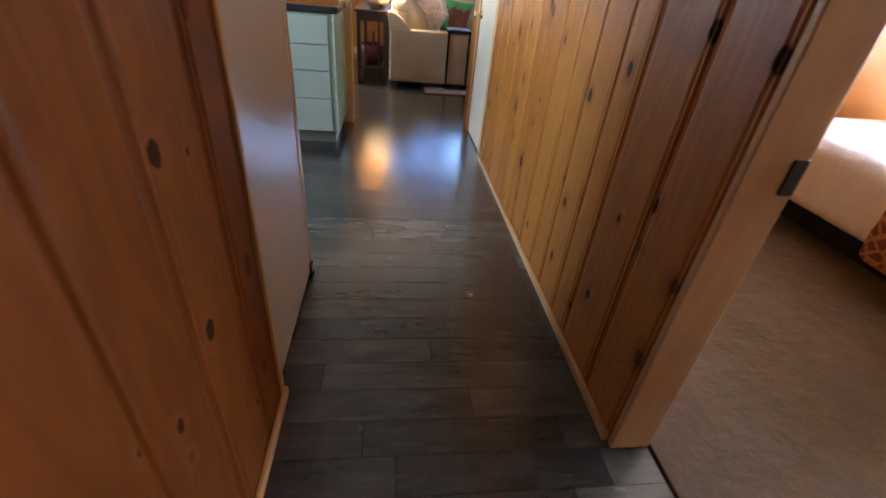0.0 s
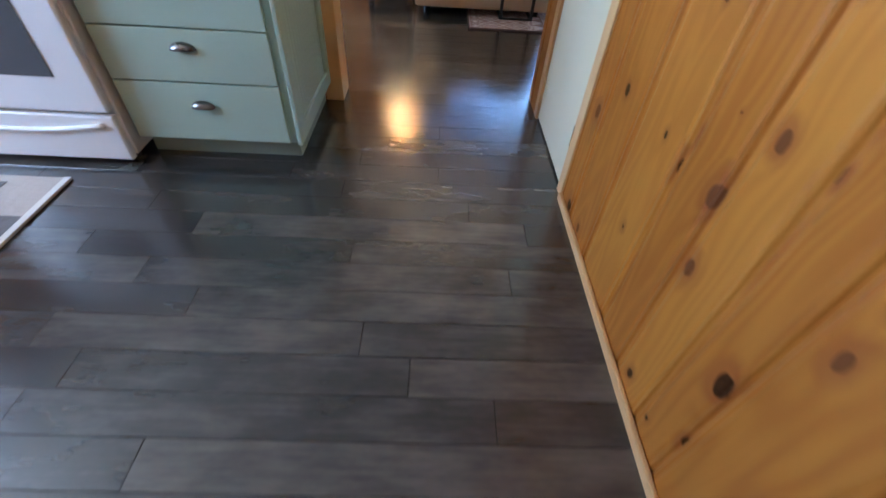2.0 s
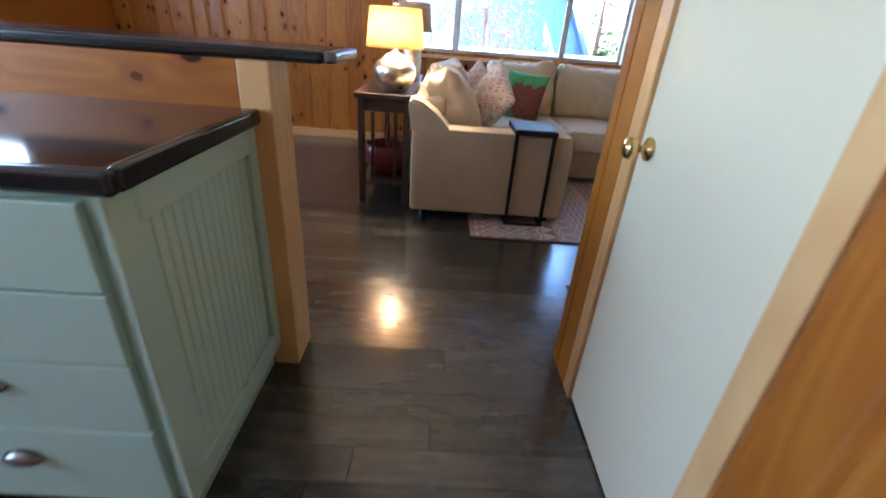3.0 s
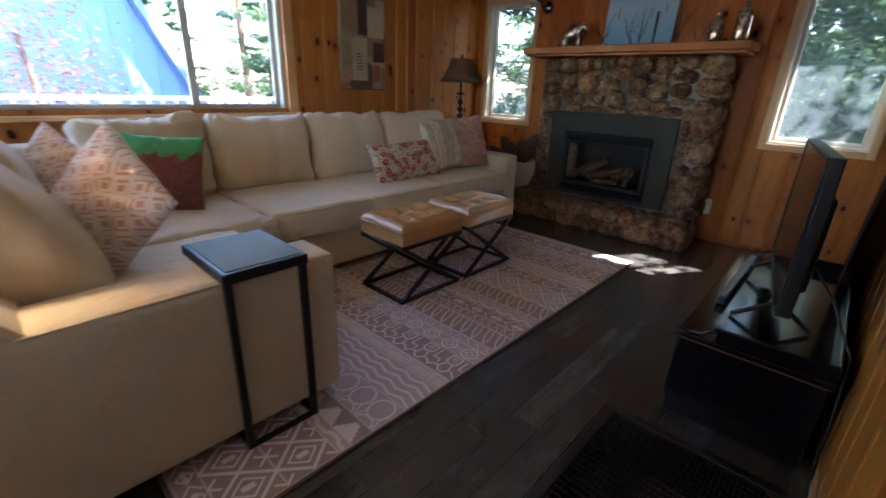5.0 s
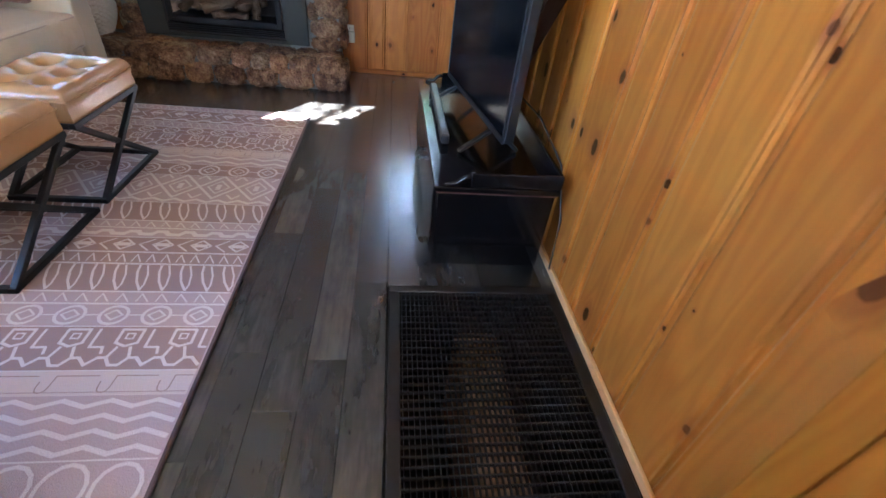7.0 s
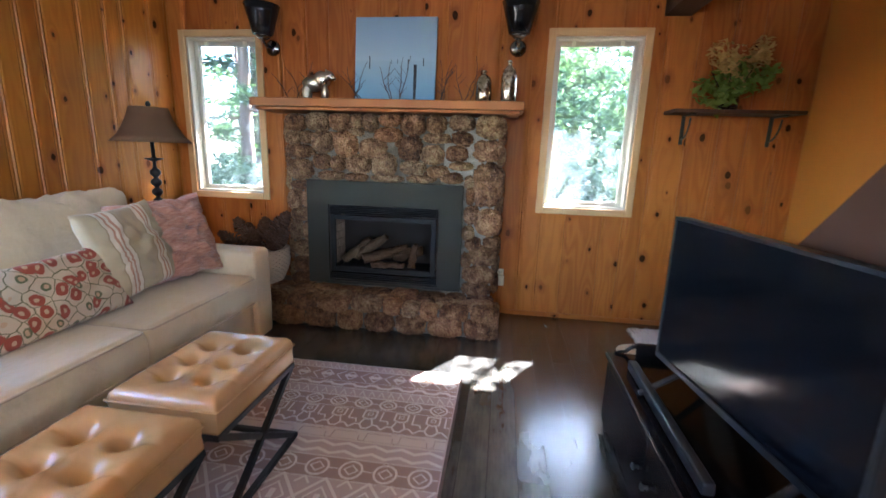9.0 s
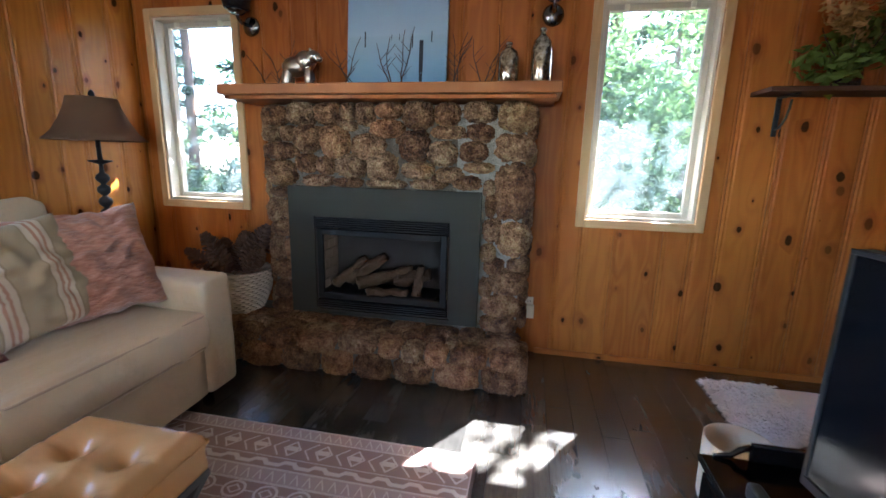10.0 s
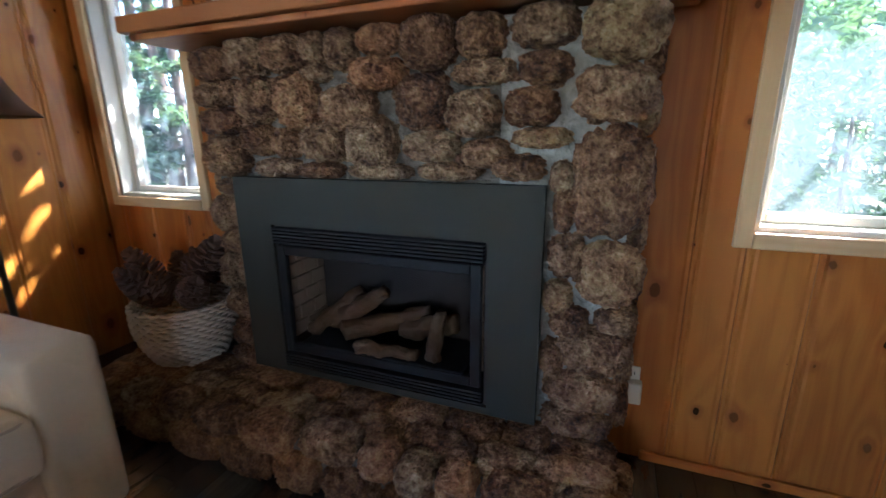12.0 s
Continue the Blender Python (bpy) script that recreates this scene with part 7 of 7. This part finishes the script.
def stove():
    s = thing("stove", (-1.42, 3.85, 0), "white freestanding kitchen range with an oven window", "stove")
    x0, x1, y0, y1 = -1.80, -1.032, 3.555, 4.19
    part("body", box(x0, x1, y0, y1, 0.04, 0.905, 0.006), WHITE, s)
    d = part("oven_door", box(x0 + 0.005, x1 - 0.005, y0 - 0.035, y0 - 0.001, 0.235, 0.80, 0.01, 3), WHITE, s)
    part("oven_window", box(x0 + 0.13, x1 - 0.13, y0 - 0.038, y0 - 0.0355, 0.37, 0.66, 0.001, 1), OVEN_GLASS, d, "grey tinted oven window")
    part("handle", tube([(x0 + 0.06, y0 - 0.036, 0.75), (x0 + 0.07, y0 - 0.075, 0.755), (x1 - 0.07, y0 - 0.075, 0.755), (x1 - 0.06, y0 - 0.036, 0.75)], 0.012, 0.012, 10), WHITE, d, smooth=True)
    w = part("warming_drawer", box(x0 + 0.005, x1 - 0.005, y0 - 0.032, y0 - 0.001, 0.03, 0.222, 0.008, 3), WHITE, s)
    n = 16
    bm = tube([(x0 + 0.05 + (x1 - x0 - 0.1) * i / n, y0 - 0.037, 0.185 - 0.03 * math.sin(math.pi * i / n)) for i in range(n + 1)], 0.010, 0.010, 8)
    part("drawer_pull", bm, WHITE, w, smooth=True)
    part("cooktop", box(x0 - 0.002, x1 + 0.002, y0 - 0.02, y1, 0.906, 0.925, 0.006), WHITE, s)
    for cx, cy in ((x0 + 0.2, y0 + 0.17), (x1 - 0.2, y0 + 0.17), (x0 + 0.2, y0 + 0.45), (x1 - 0.2, y0 + 0.45)):
        part("burner", lathe([(0.03, 0), (0.095, 0.0), (0.1, 0.006), (0.09, 0.012), (0.03, 0.012)], (cx, cy, 0.926), 24), BLACK, s, smooth=True)
    for cx in (x0 + 0.05, x1 - 0.05):
        part("foot", lathe([(0.02, 0), (0.02, 0.04)], (cx, y0 + 0.05, 0.0), 10), BLACK, s)


OVEN_GLASS = plain("oven glass", (0.11, 0.115, 0.12), 0.08, 0, 0.1, 20, 0)
stove()


def fridge():
    f = thing("refrigerator", (-0.63, 1.55, 0), "white refrigerator seen from its textured side", "fridge")
    part("body", box(-1.02, -0.316, 1.262, 1.884, 0.02, 1.72, 0.008), FRIDGE, f)
    part("door", box(-1.02, -0.316, 1.899, 1.953, 0.05, 1.20, 0.012, 3), FRIDGE, f)
    part("freezer_door", box(-1.02, -0.316, 1.899, 1.953, 1.215, 1.72, 0.012, 3), FRIDGE, f)
    part("gasket", box(-1.01, -0.326, 1.8845, 1.8985, 0.05, 1.71), SOOT, f, "dark rubber door seal")
    part("hinge", box(-0.354, -0.310, 1.890, 1.950, 0.012, 0.045, 0.004), BLACK, f)
    part("grille", box(-1.0, -0.324, 1.84, 1.884, 0.0, 0.0195), SOOT, f)


fridge()


def kitchen_rug():
    r = tagged(part("kitchen_mat", box(-2.3, -1.235, 2.76, 3.42, 0.0, 0.009, 0.003, 1), MAT_CREAM), "cream and grey checked kitchen mat before the stove", "rug")
    for i in range(5):
        for j in range(3):
            if (i + j) % 2:
                part("grey_block", box(-2.24 + i * 0.2, -2.05 + i * 0.2, 2.80 + j * 0.195, 2.985 + j * 0.195, 0.0094, 0.0108), MAT_GREY, r)
    part("border", box(-1.262, -1.236, 2.762, 3.418, 0.0094, 0.0125, 0.001, 1), MAT_WHITE, r)


MAT_CREAM = fabric("cream mat", (0.5, 0.43, 0.36), 260)
MAT_GREY = fabric("grey mat", (0.15, 0.13, 0.12), 260)
MAT_WHITE = fabric("white mat border", (0.72, 0.68, 0.6), 260)
kitchen_rug()


# ---- bedroom glimpsed through the doorway ----
carpet = tagged(part("carpet", box(HX + 0.128, 4.455, -1.6, 3.09, -0.012, 0.012, 0.003, 1), CARPET), "brown cut-pile bedroom carpet", "carpet", kind="structure")


def bed():
    b = thing("bed", (3.3, 1.9, 0), "bed with white sheets and a dark red patterned blanket", "bed")
    part("bed_base", box(2.42, 4.40, 0.9, 2.95, 0.10, 0.32, 0.01), BLACK_WOOD, b)
    part("mattress", soft_box(2.35, 4.42, 0.85, 3.0, 0.22, 0.58, 0.06, 0.02, 3, 0.008, 20), SHEET, b, "white sheet over the mattress", True)
    for x in (2.5, 4.3):
        for y in (1.0, 2.85):
            part("leg", box(x - 0.03, x + 0.03, y - 0.03, y + 0.03, 0.012, 0.10, 0.004), BLACK_WOOD, b)
    bm = soft_box(2.31, 3.6, 0.80, 1.86, 0.16, 0.61, 0.05, 0.02, 8, 0.012, 20)
    bl = tagged(part("blanket", bm, BLANKET, smooth=True), "dark red patterned blanket hanging over the bed side", "blanket")
    pillow("bed_pillow", 0.6, 0.42, 0.18, place(3.6, 2.5, 0.74, 90, -30), REDPILLOW, "pink and red patterned pillow on the bed", 21)["group"] = "bedding"


SHEET = fabric("white sheet", (0.78, 0.78, 0.8), 500, 0.05, 0.5)


def blanket_material(name, a, b, scale):
    n = Nodes(name, 0.9)
    c = n.coords('Object')
    v = n.add("ShaderNodeTexVoronoi", props={"feature": 'DISTANCE_TO_EDGE'}, Vector=c, Scale=scale)
    n.set(n.b, 'Base Color', n.mix(n.ramp(v, [(0.05, 1.0), (0.14, 0.0)]), a, b))
    n.bump(n.noise(c, 60, 3), 0.4, 0.01)
    return n.mat


BLANKET = blanket_material("red paisley", (0.16, 0.045, 0.025), (0.42, 0.22, 0.1), 18.0)
REDPILLOW = blanket_material("pink print", (0.34, 0.06, 0.07), (0.6, 0.42, 0.4), 24.0)
bed()

# ---- outdoors ----
def soil_material():
    n = Nodes("forest floor", 0.95)
    c = n.coords('Object')
    a, b = n.noise(c, 0.35, 5), n.noise(c, 9, 4)
    n.set(n.b, 'Base Color', n.ramp(n.math('ADD', n.math('MULTIPLY', a, 0.6), n.math('MULTIPLY', b, 0.4)), [(0.35, (0.10, 0.08, 0.045)), (0.52, (0.24, 0.19, 0.12)), (0.66, (0.13, 0.17, 0.06))]))
    n.bump(b, 0.8, 0.1)
    return n.mat


bm = bmesh.new()
grid = bmesh.ops.create_grid(bm, x_segments=60, y_segments=60, size=300)
for v in bm.verts:
    d = max(abs(v.co.x - 1), abs(v.co.y - 3))
    v.co.z = -0.9 - 0.25 * noise.noise(v.co * 0.08) * min(1, d / 30)
ground = tagged(part("ground", bm, soil_material()), "sunlit forest floor of needles and low growth", "ground", kind="structure")

BARK = plain("pine bark", (0.17, 0.10, 0.065), 0.95, 0, 0.5, 14, 0.9)
NEEDLES = leaf_material("conifer foliage", (0.04, 0.085, 0.045), (0.10, 0.16, 0.085))
BROAD = leaf_material("broad green leaves", (0.05, 0.10, 0.04), (0.11, 0.18, 0.075))
RED_LEAF = leaf_material("red plum leaves", (0.13, 0.045, 0.06), (0.24, 0.12, 0.13))


def tree(x, y, h, r, seed, leaves, low=1.2, label="tall conifer with a rough brown trunk", spread=2.1, count=4600, size=0.16):
    rng = random.Random(seed)
    t = thing("tree", (x, y, -0.95), label, "tree", "trees outside")
    pts = [(x + 0.12 * noise.noise(Vector((seed, k * 0.4, 0))), y + 0.12 * noise.noise(Vector((k * 0.4, seed, 0))), -1.0 + h * k / 10) for k in range(11)]
    bm = tube(pts, r, r * 0.25, 12)
    for v in bm.verts:
        v.co += 0.12 * r * noise.noise_vector(v.co * 5)
    trunk = part("trunk", bm, BARK, t, smooth=True)
    bm = bmesh.new()
    verts, faces = [], []
    n = 34
    for k in range(n):
        z = low + (h - low - 1) * (k / n) ** 1.1
        a = rng.uniform(0, 6.28)
        L = spread * (1.05 - 0.75 * z / h) * rng.uniform(0.6, 1.15)
        o = Vector((x, y, z - 1.0))
        e = o + Vector((math.cos(a) * L, math.sin(a) * L, rng.uniform(-0.25, 0.3) * L))
        tube([o, o.lerp(e, 0.5) + Vector((0, 0, 0.05 * L)), e], 0.03 + 0.012 * L, 0.008, 5, bm)
        for _ in range(count // n):
            f = rng.uniform(0.25, 1.05)
            p = o.lerp(e, f) + Vector((rng.gauss(0, 0.16), rng.gauss(0, 0.16), rng.gauss(-0.05, 0.13))) * L * 0.55
            d = Vector((rng.gauss(0, 1), rng.gauss(0, 1), rng.gauss(0, 0.5))).normalized()
            b = d.cross(Vector((rng.gauss(0, 0.4), rng.gauss(0, 0.4), 1))).normalized()
            s = size * rng.uniform(0.5, 1.3)
            i = len(verts)
            verts += [tuple(p - d * s), tuple(p + b * s * 0.4), tuple(p + d * s), tuple(p - b * s * 0.4)]
            faces.append((i, i + 1, i + 2, i + 3))
    part("limbs", bm, BARK, t)
    me = bpy.data.meshes.new("crown")
    me.from_pydata(verts, [], faces)
    link("crown", me, leaves, t)
    return t


first = tree(13.0, 8.2, 15, 0.30, 1, NEEDLES)
second = tree(11.0, 6.4, 13, 0.22, 2, BROAD, 0.8, "leafy green tree with a slim trunk", 2.4, 5200, 0.15)
third = tree(12.0, 4.6, 16, 0.26, 3, NEEDLES, 2.2)
# the copy at (5.6, 12.4) is added to shade the blue house
for k, (px, py) in enumerate(((5.6, 12.4), (16.0, 10.6), (6.4, 12.9), (14.5, 13.5))):
    copy_thing(second if k % 2 else first, Matrix.Translation((px, py, -0.95)) @ Matrix.Rotation(k * 1.3, 4, 'Z'))
spots = random.Random(77)
for i in range(58):
    src = (first, second, third)[i % 3]
    if i < 42:
        px, py = spots.uniform(13.5, 36), spots.uniform(-8, 26)
    else:
        px, py = spots.uniform(2, 26), spots.uniform(20, 42)
    copy_thing(src, Matrix.Translation((px, py, -0.95)) @ Matrix.Rotation(spots.uniform(0, 6.28), 4, 'Z'))
for k, (px, py, s) in enumerate(((12.6, 10.8, 1), (11.8, 9.0, 2), (9.4, 3.8, 3), (8.4, 6.9, 4), (10.5, 5.4, 5), (9.8, 11.8, 6))):
    sh = thing("shrub", (px, py, -0.95), "leafy green shrub under the trees", "shrub", "shrubs outside")
    link("leaves", leaf_cloud((px, py, 0.4), 1.3, 2200, 0.085, 60 + s), BROAD, sh)
    part("stems", tube([(px, py, -1.0), (px + 0.1, py, -0.2), (px, py + 0.1, 0.4)], 0.05, 0.02, 6), BARK, sh)
for px, py, hgt, rad, sd in ((9.6, 2.7, 1.3, 1.5, 11), (11.2, 3.5, 1.8, 1.7, 12), (12.8, 1.4, 2.0, 2.0, 13), (11.0, 4.9, 2.0, 1.6, 14), (14.0, 3.2, 2.6, 2.2, 15), (13.6, 6.4, 2.4, 2.2, 16), (9.8, 0.7, 1.2, 1.5, 17), (12.0, -0.6, 1.9, 2.0, 18), (15.0, -1.8, 2.4, 2.4, 19), (17.0, 0.8, 2.8, 2.6, 20)):
    sh = thing("shrub", (px, py, -0.95), "tall pale green thicket among the trunks", "shrub", "shrubs outside")
    link("leaves", leaf_cloud((px, py, hgt), rad, 2600, 0.085, 300 + sd, 1.1), BROAD, sh)
    part("stems", tube([(px, py, -1.0), (px + 0.1, py, 0.2), (px, py + 0.1, hgt)], 0.06, 0.02, 6), BARK, sh)
plum = thing("plum_tree", (0.9, 12.2, -0.95), "red-leaved plum tree beyond the deck", "tree")
link("crown", leaf_cloud((0.9, 12.2, 1.5), 1.6, 4200, 0.03, 91), RED_LEAF, plum)
part("trunk", tube([(0.9, 12.2, -1.0), (1.0, 12.1, 0.2), (0.9, 12.2, 1.6)], 0.07, 0.03, 8), BARK, plum)


# trees added as sun blockers: crowns above the view dapple the side windows
for px, py, sd, cnt in ((6.75, 3.2, 5, 300), (6.75, 6.0, 6, 900)):
    tr = thing("tree", (px + 0.5, py - 0.3, -0.95), "added leafy tree that breaks up the sun at the side windows", "tree", "trees outside")
    link("crown", leaf_cloud((px, py, 3.6), 0.75, cnt, 0.07, 200 + sd), BROAD, tr)
    part("trunk", tube([(px + 0.5, py - 0.3, -1.0), (px + 0.45, py - 0.3, 1.5), (px + 0.1, py, 3.0), (px, py, 3.9)], 0.06, 0.015, 8), BARK, tr)


# deck and railing outside the large window
def deck():
    d = thing("deck", (0, 9.1, -0.1), "wooden deck outside the large window", "deck", kind="structure")
    for i in range(16):
        y = WY + 0.18 + i * 0.143
        part("deck_board", box(-4.2, 4.6, y, y + 0.137, -0.13, -0.10, 0.004, 1), DECK, d)
    part("joist", box(-4.2, 4.6, WY + 0.18, WY + 0.24, -0.9, -0.131), DECK, d)
    part("joist", box(-4.2, 4.6, WY + 2.3, WY + 2.38, -0.95, -0.131), DECK, d)
    r = thing("deck_railing", (0, WY + 2.3, -0.1), "white painted deck railing with square balusters", "railing")
    ry = WY + 2.33
    part("top_rail", box(-4.2, 4.6, ry - 0.05, ry + 0.05, 0.92, 0.965, 0.006), RAIL, r)
    part("bottom_rail", box(-4.2, 4.6, ry - 0.02, ry + 0.02, 0.02, 0.09, 0.004), RAIL, r)
    x = -4.15
    while x < 4.55:
        part("baluster", box(x, x + 0.035, ry - 0.018, ry + 0.018, 0.0905, 0.9195), RAIL, r)
        x += 0.135
    for x in (-4.2, -2.2, -0.2, 1.3, 2.8, 4.5):
        part("post", box(x, x + 0.09, ry - 0.045, ry + 0.045, -0.0995, 0.9195, 0.004, 1), RAIL, r)


DECK = plain("weathered deck wood", (0.3, 0.25, 0.2), 0.85, 0, 0.25, 20, 0.2)
RAIL = plain("white deck paint", (0.8, 0.8, 0.78), 0.5, 0, 0.06, 30, 0.03)
deck()


def blue_house():
    h = thing("house", (-2.2, 17.5, -0.9), "steep blue metal-roofed cabin beyond the deck", "house")
    y0, y1 = 15.5, 23.0
    bm = bmesh.new()
    peak = (-0.2, 8.7)
    pr = [(-0.8, -0.9), (4.65, -0.9), peak, (-0.8, 8.7)]
    a = [bm.verts.new((x, y0, z)) for x, z in pr]
    b = [bm.verts.new((x, y1, z)) for x, z in pr]
    bm.faces.new(a)
    bm.faces.new(b)
    for i in range(4):
        bm.faces.new((a[i], a[(i + 1) % 4], b[(i + 1) % 4], b[i]))
    w = part("wall", bm, BLUE, h, "blue metal cladding")
    for i in range(15):
        x = -0.7 + i * 0.36
        top = min(8.7, 8.7 - 9.6 * (x + 0.2) / 4.85)
        if top > -0.5:
            part("seam", box(x - 0.01, x + 0.01, y0 - 0.02, y0 - 0.001, -0.9, top, 0.003, 1), BLUE, w)
    part("roof_edge", bar((4.75, y0 + 3.6, -0.95), (-0.15, y0 + 3.6, 8.85), y1 - y0 + 0.3, 0.12), ROOF, h, "blue-grey metal roof slope")


BLUE = plain("blue paint", (0.16, 0.25, 0.46), 0.6, 0, 0.12, 8, 0.1)
ROOF = plain("blue-grey roof metal", (0.16, 0.22, 0.36), 0.5, 0.2, 0.1, 8, 0.05)
blue_house()


# ---- floor boards, last ----
def floor_boards():
    rng = random.Random(17)
    rows, y = [], -1.58
    while y < WY - 0.02:
        rows.append((y, min(y + 0.118, WY)))
        y += 0.118
    boards = []
    for y0, y1 in rows:
        x = KX + rng.uniform(-1.0, 0.0)
        while x < WX - 0.005:
            L = rng.choice((0.62, 0.9, 1.2, 1.2, 1.35))
            a, b = max(KX, x), min(WX - 0.002, x + L)
            x += L
            if b - a < 0.01:
                continue
            rects = [(a, b, y0, y1)]
            # leave out the furnace pit and the bedroom
            for hx0, hx1, hy0, hy1 in (GRILLE, (HX + 0.127, 4.7, -3.0, 3.1)):
                nxt = []
                for ra, rb, rc, rd in rects:
                    if rb <= hx0 or ra >= hx1 or rd <= hy0 or rc >= hy1:
                        nxt.append((ra, rb, rc, rd))
                        continue
                    if ra < hx0:
                        nxt.append((ra, hx0, rc, rd))
                    if rb > hx1:
                        nxt.append((hx1, rb, rc, rd))
                    ma, mb = max(ra, hx0), min(rb, hx1)
                    if rc < hy0:
                        nxt.append((ma, mb, rc, hy0))
                    if rd > hy1:
                        nxt.append((ma, mb, hy1, rd))
                rects = nxt
            boards += [r for r in rects if r[1] - r[0] > 0.012 and r[3] - r[2] > 0.008]
    rest_v, rest_f = [], []

    def shape(r):
        a, b, c, d = r
        g, e = 0.0003, 0.0013
        a, b, c, d = a + g, b - g, c + g, d - g
        v = [(a, c, -0.0135), (b, c, -0.0135), (b, d, -0.0135), (a, d, -0.0135), (a, c, -e), (b, c, -e), (b, d, -e), (a, d, -e), (a + e, c + e, 0), (b - e, c + e, 0), (b - e, d - e, 0), (a + e, d - e, 0)]
        f = [(8, 9, 10, 11)]
        for i in range(4):
            j = (i + 1) % 4
            f += [(i, j, 4 + j, 4 + i), (4 + i, 4 + j, 8 + j, 8 + i)]
        return v, f

    count = 0
    for r in boards:
        v, f = shape(r)
        mx, my = (r[0] + r[1]) / 2, (r[2] + r[3]) / 2
        near = (-1.3 < mx < 0.8 and 0.6 < my < 5.0) or (0.3 < mx < 4.4 and 4.2 < my < 5.5)
        if near and count < 300:
            me = bpy.data.meshes.new("plank")
            me.from_pydata(v, [], f)
            link("plank", me, FLOOR, floor)
            count += 1
        else:
            k = len(rest_v)
            rest_v += v
            rest_f += [tuple(k + i for i in q) for q in f]
    me = bpy.data.meshes.new("planks")
    me.from_pydata(rest_v, [], rest_f)
    tagged(link("planks", me, FLOOR_REST, floor), kind="stuff")


def floor_rest():
    m = FLOOR.copy()
    m.name = "dark hardwood joined"
    t = m.node_tree
    info = next(n for n in t.nodes if n.bl_idname == "ShaderNodeObjectInfo")
    geo = t.nodes.new("ShaderNodeNewGeometry")
    for l in list(t.links):
        if l.from_node == info:
            t.links.new(geo.outputs['Random Per Island'], l.to_socket)
    return m


FLOOR_REST = floor_rest()
floor_boards()
